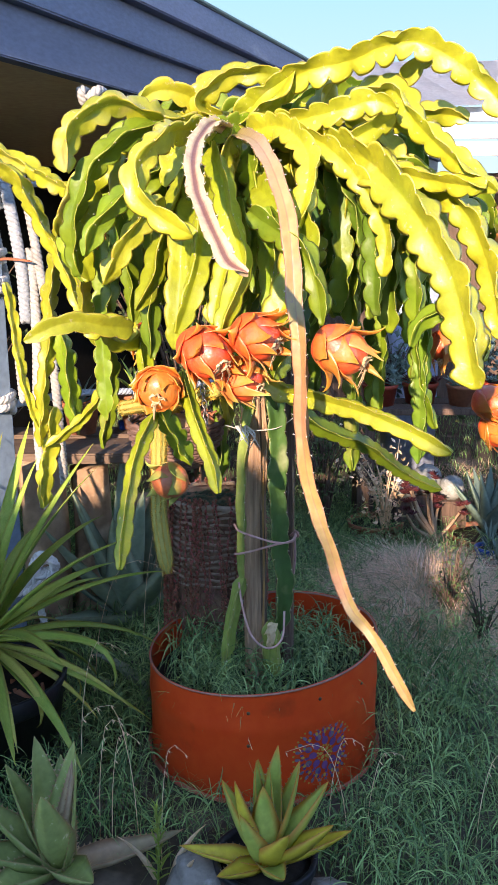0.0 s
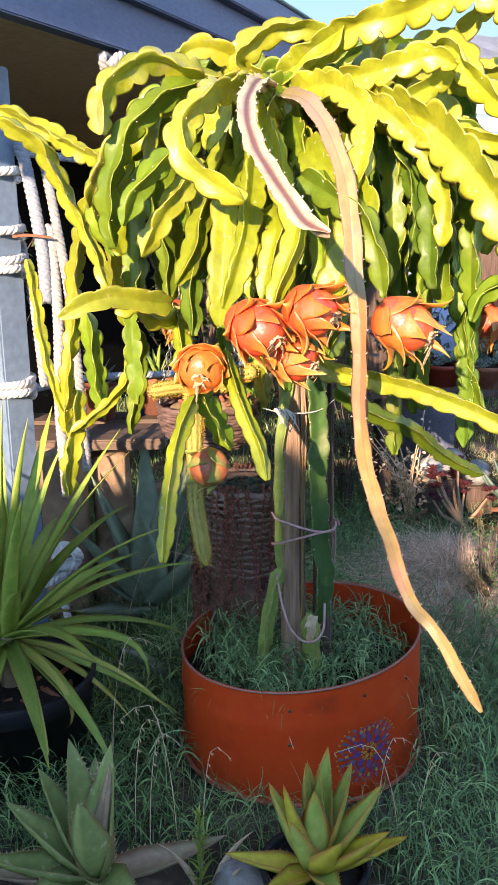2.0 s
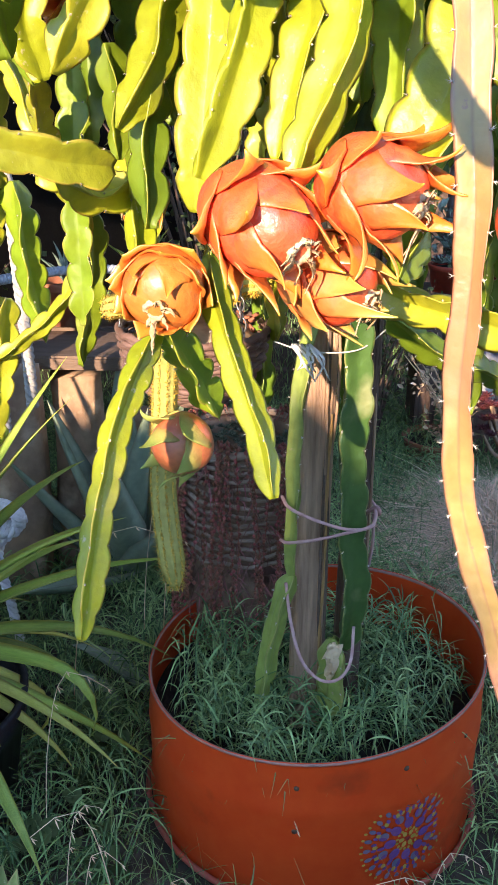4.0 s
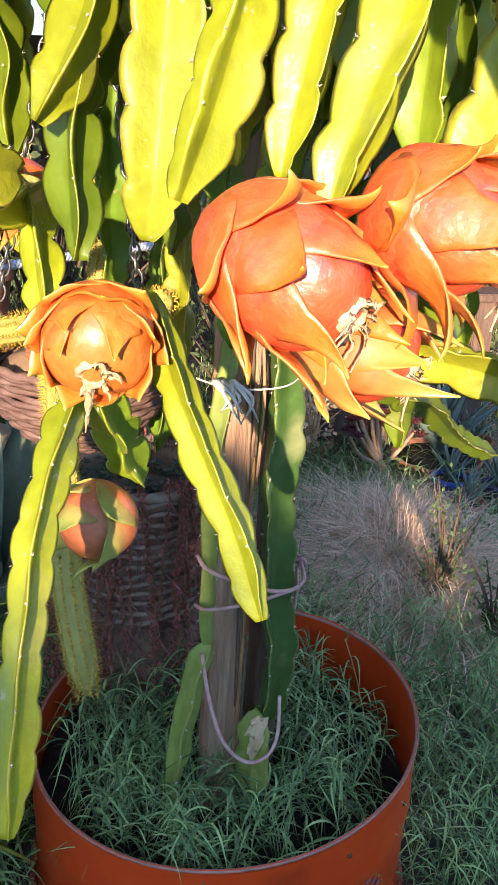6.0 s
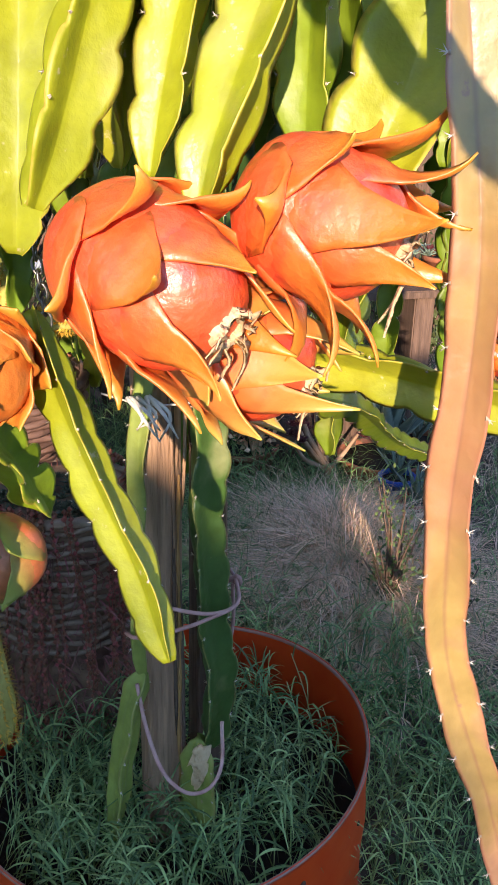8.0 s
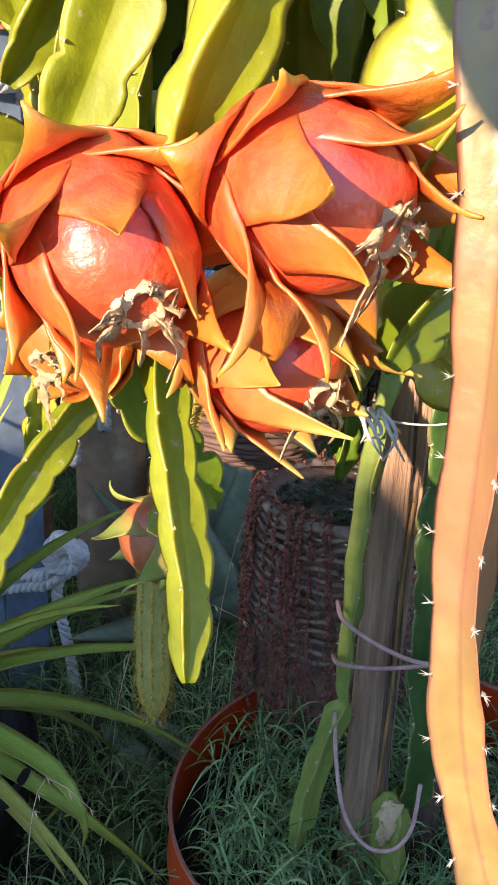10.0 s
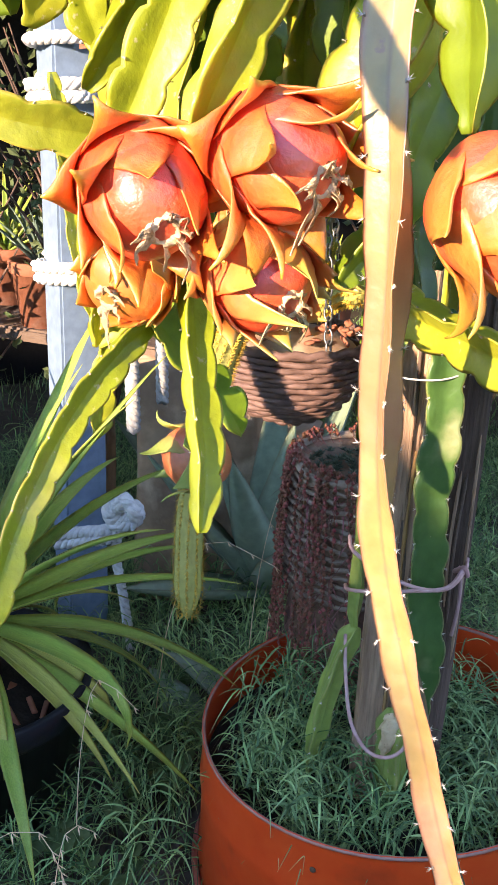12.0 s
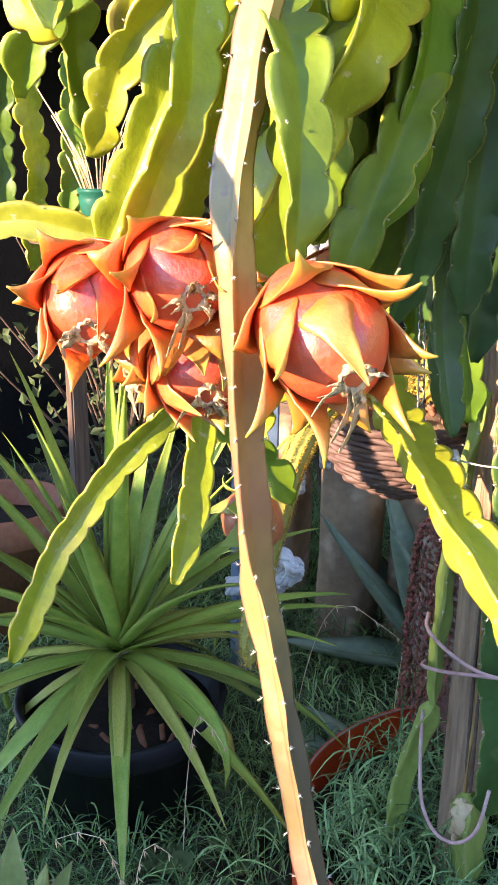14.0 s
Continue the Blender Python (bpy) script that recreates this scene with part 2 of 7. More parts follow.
M["rim_worn"] = material("rim_worn", (0.5, 0.2, 0.14), (0.33, 0.2, 0.16), 30, 0.5, 0.2, 90)
M["drum_bead"] = material("drum_bead", (0.62, 0.08, 0.03), (0.5, 0.16, 0.11), 14, 0.5, 0.2, 60)
M["soil"] = material("soil", (0.025, 0.019, 0.014), (0.045, 0.033, 0.024), 20, 0.95, 0.9, 70)
M["ground"] = material("ground", (0.07, 0.055, 0.038), (0.11, 0.085, 0.06), 3, 0.95, 0.9, 40, third=(0.2, 0.16, 0.12), third_at=0.55, third_scale=5)
M["grass"] = across(material("grass", (0.115, 0.27, 0.088), (0.23, 0.40, 0.145), 2.5, 0.55, 0.0, 30, through_light=0.15, island=0.7), (0.26, 0.32, 0.13), 0.6, 1.0, 0.6)
M["pot_grass"] = across(material("pot_grass", (0.11, 0.265, 0.09), (0.225, 0.385, 0.15), 9, 0.55, 0.0, 30, through_light=0.15, island=0.7), (0.28, 0.34, 0.14), 0.6, 1.0, 0.6)
M["straw"] = material("straw", (0.88, 0.65, 0.39), (0.68, 0.47, 0.27), 6, 0.8, 0.2, 60, island=0.6)
M["grey_straw"] = material("grey_straw", (0.84, 0.63, 0.42), (0.66, 0.47, 0.31), 5, 0.85, 0.2, 60, island=0.6)
M["weathered_wood"] = material("weathered_wood", (0.52, 0.33, 0.20), (0.27, 0.16, 0.10), 9, 0.85, 1.0, 30, stretch=(9, 9, 0.6), third=(0.44, 0.29, 0.185), third_at=0.58, third_scale=6)
M["sapwood"] = material("sapwood", (0.62, 0.36, 0.13), (0.40, 0.20, 0.08), 14, 0.8, 0.6, 60, stretch=(9, 9, 1))
M["dark_wood"] = material("dark_wood", (0.19, 0.12, 0.085), (0.10, 0.065, 0.048), 9, 0.85, 0.9, 30, stretch=(9, 9, 0.6))
M["wicker"] = material("wicker", (0.12, 0.066, 0.05), (0.20, 0.12, 0.095), 30, 0.6, 0.5, 80)
M["coir"] = material("coir", (0.22, 0.125, 0.075), (0.34, 0.22, 0.14), 25, 0.9, 0.9, 60, third=(0.14, 0.07, 0.05), third_at=0.52, third_scale=9)
M["coir_fibre"] = material("coir_fibre", (0.30, 0.13, 0.10), (0.2, 0.1, 0.075), 30, 0.85, island=0.5)
M["hairy_cactus"] = material("hairy_cactus", (0.42, 0.37, 0.10), (0.34, 0.33, 0.08), 30, 0.7, 0.5, 120)
M["golden_hair"] = material("golden_hair", (0.80, 0.53, 0.09), (0.66, 0.42, 0.08), 30, 0.6)
M["rope"] = material("rope", (0.43, 0.42, 0.39), (0.31, 0.305, 0.29), 30, 0.85, 0.7, 140)
M["white_rope"] = material("white_rope", (0.78, 0.76, 0.72), (0.6, 0.585, 0.55), 30, 0.85, 0.7, 140)
M["blue_rope"] = material("blue_rope", (0.32, 0.37, 0.42), (0.40, 0.43, 0.45), 30, 0.85, 0.7, 140)
M["purple_tie"] = material("purple_tie", (0.50, 0.255, 0.225), (0.58, 0.36, 0.32), 30, 0.6)
M["white_tie"] = material("white_tie", (0.70, 0.66, 0.58), None, 30, 0.8)
M["post_paint"] = material("post_paint", (0.15, 0.22, 0.29), (0.19, 0.26, 0.33), 4, 0.5, 0.2, 50, third=(0.45, 0.45, 0.44), third_at=0.62)
M["beam_paint"] = material("beam_paint", (0.07, 0.10, 0.18), (0.10, 0.13, 0.22), 2, 0.45, 0.15, 40, third=(0.15, 0.18, 0.25), third_at=0.6, stretch=(1, 1, 3), spots=(0.3, 0.3, 0.3), spots_scale=25, spots_at=0.74)
M["gutter_top"] = material("gutter_top", (0.10, 0.17, 0.16), None, 3, 0.45)
M["ceiling_board"] = material("ceiling_board", (0.68, 0.53, 0.33), (0.62, 0.47, 0.29), 2, 0.8, 0.2, 30)
# near black: the deep shade under the patio is put into the wall colour
M["patio_shade_wall"] = material("patio_shade_wall", (0.009, 0.0085, 0.008), (0.015, 0.014, 0.013), 3, 0.9, spec=0.1)
M["roof_metal"] = material("roof_metal", (0.52, 0.50, 0.49), (0.46, 0.45, 0.45), 3, 0.45, 0.1, 40)
M["white_slat"] = material("white_slat", (0.72, 0.73, 0.74), (0.64, 0.66, 0.68), 3, 0.5)
M["terracotta"] = material("terracotta", (0.40, 0.14, 0.07), (0.32, 0.12, 0.07), 10, 0.8, 0.3, 80, third=(0.45, 0.28, 0.2), third_at=0.62, third_scale=7)
M["black_pot"] = material("black_pot", (0.012, 0.013, 0.015), (0.02, 0.021, 0.024), 8, 0.45)
M["blue_plastic"] = material("blue_plastic", (0.02, 0.10, 0.45), None, 10, 0.4)
M["red_plastic"] = material("red_plastic", (0.42, 0.06, 0.03), None, 10, 0.45)
M["purple_plastic"] = material("purple_plastic", (0.05, 0.035, 0.11), None, 10, 0.45)
M["green_plastic"] = material("green_plastic", (0.01, 0.13, 0.08), None, 10, 0.4)
M["tub"] = material("tub", (0.42, 0.47, 0.58), (0.36, 0.41, 0.52), 3, 0.5)
M["yucca"] = across(material("yucca", (0.21, 0.36, 0.055), (0.37, 0.47, 0.09), 4, 0.4, 0.2, 50, stretch=(1, 11, 11), through_light=0.14, random_amount=0.3, spec=0.35, spots=(0.4, 0.34, 0.18), spots_scale=30, spots_at=0.72), (0.52, 0.48, 0.10), 0.8, 1.0, 0.75)
M["yucca_old"] = across(material("yucca_old", (0.48, 0.50, 0.09), (0.56, 0.52, 0.13), 4, 0.42, 0.2, 50, stretch=(1, 11, 11), through_light=0.14, random_amount=0.25, spots=(0.5, 0.36, 0.18), spots_scale=30, spots_at=0.64), (0.48, 0.34, 0.13), 0.88, 1.0, 0.85)
M["agave_blue"] = across(material("agave_blue", (0.20, 0.28, 0.18), (0.27, 0.34, 0.22), 4, 0.5, 0.2, 40, swell=0.2), (0.24, 0.24, 0.15), 0.9, 1.0)
M["aloe"] = across(material("aloe", (0.31, 0.42, 0.075), (0.45, 0.51, 0.12), 9, 0.4, 0.25, 60, spots=(0.47, 0.52, 0.22), spots_scale=90, spots_at=0.68, swell=0.15), (0.64, 0.26, 0.04), 0.62, 0.95, 0.9)
M["aloe_yellow"] = across(material("aloe_yellow", (0.68, 0.47, 0.04), (0.54, 0.46, 0.06), 9, 0.4, 0.25, 60, swell=0.15), (0.62, 0.2, 0.05), 0.78, 1.0, 0.9)
M["aloe_grey"] = across(material("aloe_grey", (0.21, 0.28, 0.075), (0.33, 0.38, 0.13), 9, 0.42, 0.25, 60, random_amount=0.25, swell=0.2, spots=(0.48, 0.46, 0.25), spots_scale=60, spots_at=0.62), (0.48, 0.30, 0.13), 0.9, 1.0, 0.8)
M["aloe_pink"] = across(material("aloe_pink", (0.5, 0.3, 0.2), (0.38, 0.33, 0.17), 5, 0.5, 0.2, 60), (0.45, 0.24, 0.14), 0.85, 1.0, 0.8)
M["thorn"] = material("thorn", (0.5, 0.36, 0.2), (0.36, 0.2, 0.1), 20, 0.6)
M["stone"] = material("stone", (0.36, 0.32, 0.26), (0.20, 0.175, 0.145), 16, 0.95, 1.0, 80, third=(0.46, 0.42, 0.36), third_at=0.58, third_scale=25)
M["log"] = material("log", (0.42, 0.27, 0.16), (0.26, 0.16, 0.10), 9, 0.95, 0.9, 35, third=(0.58, 0.42, 0.27), third_at=0.55, third_scale=8)
M["plank"] = material("plank", (0.19, 0.13, 0.09), (0.12, 0.08, 0.058), 5, 0.85, 0.5, 40, stretch=(1, 6, 6))
M["succulent"] = material("succulent", (0.14, 0.21, 0.17), (0.2, 0.28, 0.2), 12, 0.5)
M["houseleek"] = material("houseleek", (0.07, 0.10, 0.055), (0.11, 0.12, 0.07), 30, 0.6)
M["dark_rosette"] = material("dark_rosette", (0.09, 0.02, 0.025), (0.14, 0.035, 0.03), 12, 0.5)
M["bush"] = material("bush", (0.07, 0.11, 0.04), (0.12, 0.15, 0.06), 8, 0.6, through_light=0.15)
M["weed"] = material("weed", (0.08, 0.14, 0.05), (0.12, 0.17, 0.06), 8, 0.5, through_light=0.2)
M["chain"] = material("chain", (0.32, 0.31, 0.30), None, 20, 0.4, metal=0.9)
M["gold_paint"] = material("gold_paint", (0.6, 0.38, 0.07), (0.5, 0.25, 0.05), 60, 0.5)
M["violet_paint"] = material("violet_paint", (0.17, 0.07, 0.24), (0.22, 0.07, 0.14), 60, 0.5)
M["blue_paint"] = material("blue_paint", (0.13, 0.16, 0.24), (0.25, 0.12, 0.12), 60, 0.5)
M["red_paint"] = material("red_paint", (0.35, 0.04, 0.035), None, 30, 0.5)
M["far_sky"] = material("far_sky", (0, 0, 0), None)
sky_nodes, sky_links = M["far_sky"].node_tree.nodes, M["far_sky"].node_tree.links
glow, tall, shade_ramp, where = sky_nodes.new("ShaderNodeEmission"), sky_nodes.new("ShaderNodeSeparateXYZ"), sky_nodes.new("ShaderNodeValToRGB"), sky_nodes.new("ShaderNodeTexCoord")
sky_links.new(where.outputs["Generated"], tall.inputs[0]), sky_links.new(tall.outputs[2], shade_ramp.inputs[0])
shade_ramp.color_ramp.elements[0].color, shade_ramp.color_ramp.elements[0].position = (0.17, 0.245, 0.28, 1), 0.0
shade_ramp.color_ramp.elements[1].color, shade_ramp.color_ramp.elements[1].position = (0.08, 0.20, 0.30, 1), 0.55
sky_links.new(shade_ramp.outputs[0], glow.inputs[0]), sky_links.new(glow.outputs[0], sky_nodes["Material Output"].inputs[0])
# finish of the unseen added shade walls, pale so that they bounce light
M["white_wall"] = material("white_wall", (0.72, 0.69, 0.63), (0.66, 0.63, 0.57), 2, 0.8)
M["fence"] = material("fence", (0.20, 0.16, 0.13), (0.14, 0.11, 0.09), 3, 0.9, 0.4, 30)


# ---- builders ----
def mesh_of(name, verts, faces, uvs=None, smooth=True):
    me = bpy.data.meshes.new(name)
    me.from_pydata([tuple(v) for v in verts], [], faces)
    if uvs is not None:
        layer = me.uv_layers.new(name="UVMap")
        flat = np.array(uvs, dtype=np.float32)
        idx = np.zeros(len(me.loops), dtype=np.int32)
        me.loops.foreach_get("vertex_index", idx)
        layer.data.foreach_set("uv", flat[idx].ravel())
    if smooth:
        me.polygons.foreach_set("use_smooth", [True] * len(me.polygons))
    me.update()
    return me


def put(name, me, mat, parent=None, label=""):
    for one in (mat if isinstance(mat, (list, tuple)) else [mat]):
        me.materials.append(one)
    ob = new(name, me)
    if parent:
        ob.parent = parent
    if label:
        ob["label"] = label
    return ob


def part(name, bm, mat, parent=None, label="", smooth=True):
    me = bpy.data.meshes.new(name)
    bmesh.ops.recalc_face_normals(bm, faces=bm.faces)
    bm.to_mesh(me)
    bm.free()
    if smooth:
        me.polygons.foreach_set("use_smooth", [True] * len(me.polygons))
    return put(name, me, mat, parent, label)


def thing(name, label, category, group="", kind="", at=(0, 0, 0)):
    ob = new(name)
    ob.empty_display_size = 0.05
    ob.location = at
    return tagged(ob, label, category, group, kind)


def spline(points, n):
    """n points evenly spaced along a smooth curve through the given ones."""
    p = np.array(points, float)
    if len(p) == 2:
        return p[0] + np.linspace(0, 1, n)[:, None] * (p[1] - p[0])
    q = np.vstack([2 * p[0] - p[1], p, 2 * p[-1] - p[-2]])
    out = []
    for i in range(1, len(q) - 2):
        for s in np.linspace(0, 1, 24, endpoint=False):
            a, b, c, d = q[i - 1], q[i], q[i + 1], q[i + 2]
            out.append(0.5 * (2 * b + (c - a) * s + (2 * a - 5 * b + 4 * c - d) * s * s + (3 * b - a - 3 * c + d) * s ** 3))
    out = np.array(out + [p[-1]])
    arc = np.r_[0, np.cumsum(np.linalg.norm(np.diff(out, axis=0), axis=1))]
    u = np.linspace(0, arc[-1], n)
    return np.stack([np.interp(u, arc, out[:, k]) for k in range(3)], 1)


def unit(v):
    v = np.asarray(v, float)
    return v / np.maximum(np.linalg.norm(v, axis=-1, keepdims=True), 1e-9)


def frames_along(path, face):
    """Tangent, side and front for each point of a path; the front stays as near to face as it can."""
    t = unit(np.gradient(path, axis=0))
    f = np.asarray(face, float)
    front = np.zeros_like(t)
    last = f
    for i in range(len(t)):
        v = 0.75 * f + 0.25 * last
        v = v - t[i] * (v @ t[i])
        if np.linalg.norm(v) < 0.15:
            v = last - t[i] * (last @ t[i])
        last = v / max(np.linalg.norm(v), 1e-6)
        front[i] = last
    return t, np.cross(t, front), front


def tube(path, radius, sides=8, cap=True, closed=False):
    """Vertices and faces of a round bar along a path; radius may change along it."""
    path = np.asarray(path, float)
    n = len(path)
    r = np.broadcast_to(np.asarray(radius, float), (n,))
    t, s, f = frames_along(path, (0.13, -0.9, 0.41))
    a = np.linspace(0, 2 * math.pi, sides, endpoint=False)
    v = path[:, None] + r[:, None, None] * (np.cos(a)[None, :, None] * s[:, None] + np.sin(a)[None, :, None] * f[:, None])
    verts = v.reshape(-1, 3)
    faces = []
    for i in range(n - 1 + (1 if closed else 0)):
        for k in range(sides):
            a0, b0 = i * sides, ((i + 1) % n) * sides
            faces.append((a0 + k, a0 + (k + 1) % sides, b0 + (k + 1) % sides, b0 + k))
    if cap and not closed:
        faces += [tuple(range(sides))[::-1], tuple(range((n - 1) * sides, n * sides))]
    return verts, faces


def joined(pieces):
    """Several (verts, faces) as one."""
    v, f, k = [], [], 0
    for a, b in pieces:
        v.append(np.asarray(a, float).reshape(-1, 3))
        f += [tuple(i + k for i in q) for q in b]
        k += len(v[-1])
    return np.vstack(v), f


def stem_mesh(points, width, roll=0.0, face=(0, -1, 0.25), lobes=0.044, depth=0.45, seed=0, wings=3, core=0.16, taper=0.75, twist=0.0, dark_side=None, ruffle=1.0):
    """A three-winged cactus stem along a curve: thin scalloped wings on a fleshy core, with spine cushions in the notches."""
    rng = random.Random(seed)
    path = spline(points, 8)
    length = np.linalg.norm(np.diff(path, axis=0), axis=1).sum()
    per = 9
    count = max(3, round(length / lobes))
    n = count * per + 1
    path = spline(points, n)
    t, s, f = frames_along(path, face)
    u = np.linspace(0, 1, n)
    end = np.minimum(1, np.minimum((u * length + 0.006) / 0.03, ((1 - u) * length + 0.004) / 0.035)) ** 0.6
    end = end * (1 - (1 - taper) * u ** 2)
    across_u = np.array([0.0, 0.3, 0.62, 0.86, 1.0])
    thick = np.array([core, core * 0.62, core * 0.38, core * 0.26, 0.05])
    ring = []
    uv = []
    spines = []
    half = width / 2
    for w in range(wings):
        off = rng.uniform(0, 1)
        ph = (u * count + off) % 1.0
        bulge = np.clip(np.sin(ph ** 0.75 * math.pi), 0, 1) ** 0.5
        irregular = np.array([1 + 0.08 * math.sin(7 * k + w * 2 + seed) for k in u * count * 0.31])
        reach = half * end * (1 - depth + depth * bulge) * irregular
        turned = np.interp(u, [q[0] for q in twist], [q[1] for q in twist]) if isinstance(twist, tuple) else twist * u
        ang = np.radians(roll + 90 + 360 / wings * w + turned)
        d = np.cos(ang)[:, None] * s + np.sin(ang)[:, None] * f
        p = -np.sin(ang)[:, None] * s + np.cos(ang)[:, None] * f
        wave = ruffle * half * (0.13 * np.sin(2 * math.pi * (u * count * 0.5 + off)) + 0.14 * np.sin(2 * math.pi * u * count * 0.21 + w))
        for side, order in ((-1, across_u), (1, across_u[::-1])):
            for a in order:
                if side == 1 and a == 1.0:
                    continue
                th = np.interp(a, across_u, thick) * half * end
                pos = path + d * (reach * a)[:, None] + p * (side * th + wave * a * a)[:, None]
                if a == 0.0:
                    pos = path + d * (core * 0.6 * half * end)[:, None] + p * (side * core * 0.75 * half * end)[:, None]
                ring.append(pos)
                uv.append(a)
        for k in range(1, count):
            i = int((k - off) * per)
            if 2 < i < n - 2:
                spines.append((path[i] + d[i] * reach[i], d[i], p[i], t[i]))
    ring = np.stack(ring, 1)
    m = ring.shape[1]
    verts = ring.reshape(-1, 3)
    uvs = np.stack([np.tile(uv, n), np.repeat(u * length, m)], 1)
    faces = [(i * m + k, i * m + (k + 1) % m, (i + 1) * m + (k + 1) % m, (i + 1) * m + k) for i in range(n - 1) for k in range(m)]
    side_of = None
    # the valley between two wings takes the darker material with shade painted in
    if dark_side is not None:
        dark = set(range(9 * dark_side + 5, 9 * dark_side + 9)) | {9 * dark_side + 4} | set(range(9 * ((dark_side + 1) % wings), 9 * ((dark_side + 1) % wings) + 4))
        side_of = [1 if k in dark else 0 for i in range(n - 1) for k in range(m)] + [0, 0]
    faces += [tuple(range(m))[::-1], tuple(range((n - 1) * m, n * m))]
    return verts, faces, uvs, spines, side_of


def stem(points, width, mat="yellow_stem", roll=0.0, parent=None, spiny=False, name="stem", label="", **kw):
    STEMS.append(1)
    verts, faces, uvs, spines, side_of = stem_mesh(points, width * 1.2, roll, seed=len(STEMS), **kw)
    which = list(side_of) if side_of else [0] * len(faces)
    rng = random.Random(len(STEMS))
    sv, sf = [], []
    for c, d, p, t in spines:
        k = len(sv)
        q = 0.0016 if spiny else 0.0013
        sv += [c - d * q * 1.5 - t * q, c - d * q * 1.5 + t * q, c - d * q * 0.5 - p * q, c - d * q * 0.5 + p * q, c + d * q * 0.5]
        sf += [(k, k + 2, k + 4), (k + 2, k + 1, k + 4), (k + 1, k + 3, k + 4), (k + 3, k, k + 4)]
        which += [2] * 4
        for _ in range(5 if spiny else 3):
            v = unit(d + p * rng.uniform(-0.9, 0.9) + t * rng.uniform(-0.9, 0.9))
            w = unit(np.cross(v, (0.3, 0.2, 0.9))) * (0.0006 if spiny else 0.0004)
            k = len(sv)
            sv += [c - w, c + w, c + np.cross(v, w), c + v * (rng.uniform(0.003, 0.006) if spiny else rng.uniform(0.0018, 0.0035))]
            sf += [(k, k + 1, k + 3), (k + 1, k + 2, k + 3), (k + 2, k, k + 3)]
            which += [3] * 3
    base = len(verts)
    if sv:
        verts, uvs = np.vstack([verts, np.array(sv)]), np.vstack([uvs, np.tile([0.5, 0.0], (len(sv), 1))])
        faces = faces + [tuple(i + base for i in f) for f in sf]
    me = mesh_of(name, verts, faces, uvs)
    ob = put(name, me, [M[mat], M["maroon_shade_stem"], M["areole"], M["spine"]], parent, label)
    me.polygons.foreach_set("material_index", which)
    return ob


STEMS = []


def blade_mesh(length, width, curl=0.5, thick=0.18, gutter=0.25, n=12, base=0.7, droop=0.0, kink=0.0, point=1.0):
    """A thick pointed leaf along +x from the origin, rising by curl and then drooping; u is 1 at its margins and tip."""
    u = np.linspace(0, 1, n)
    ang = curl - droop * u ** 1.5 - kink * (u > 0.6) * (u - 0.6) * 4
    step = length / (n - 1)
    x = np.r_[0, np.cumsum(np.cos(ang[:-1]) * step)]
    z = np.r_[0, np.cumsum(np.sin(ang[:-1]) * step)]
    w = width / 2 * np.minimum(base + (1 - base) * u / 0.35, 1) * np.clip((1 - u) / 0.62, 0, 1) ** (0.75 * point)
    w[-1] = 0.0004
    a = np.array([-1, -0.6, 0, 0.6, 1, 0.6, 0, -0.6])
    verts, uvs = [], []
    nx, nz = -np.sin(ang), np.cos(ang)
    for i in range(n):
        for k, s in enumerate(a):
            up = gutter * w[i] * s * s * 1.2
            th = thick * w[i] * (1 - s * s) * (0.25 if k < 5 else -1.0)
            o = up + th
            verts.append((x[i] + nx[i] * o, s * w[i], z[i] + nz[i] * o))
            uvs.append((max(abs(s), u[i] ** 3 * 0.98), u[i]))
    m = len(a)
    faces = [(i * m + k, i * m + (k + 1) % m, (i + 1) * m + (k + 1) % m, (i + 1) * m + k) for i in range(n - 1) for k in range(m)]
    faces.append(tuple(range(m))[::-1])
    return np.array(verts), faces, np.array(uvs)


def box(bm, x0, x1, y0, y1, z0, z1, bevel=0.0):
    r = bmesh.ops.create_cube(bm, size=1, matrix=Matrix.LocRotScale(((x0 + x1) / 2, (y0 + y1) / 2, (z0 + z1) / 2), None, (abs(x1 - x0), abs(y1 - y0), abs(z1 - z0))))
    if bevel:
        es = list({e for v in r["verts"] for e in v.link_edges})
        bmesh.ops.bevel(bm, geom=es, offset=bevel, segments=2, affect="EDGES")
    return r


def lathe(profile, sides=40, wobble=0.0, seed=0):
    """A turned shape from (radius, height) pairs about z."""
    v, f = [], []
    for r, z in profile:
        for k in range(sides):
            a = 2 * math.pi * k / sides
            q = r * (1 + wobble * math.sin(3 * a + z * 20 + seed))
            v.append((q * math.cos(a), q * math.sin(a), z))
    for i in range(len(profile) - 1):
        for k in range(sides):
            f.append((i * sides + k, i * sides + (k + 1) % sides, (i + 1) * sides + (k + 1) % sides, (i + 1) * sides + k))
    f += [tuple(range(sides))[::-1], tuple(range((len(profile) - 1) * sides, len(profile) * sides))]
    return np.array(v), f


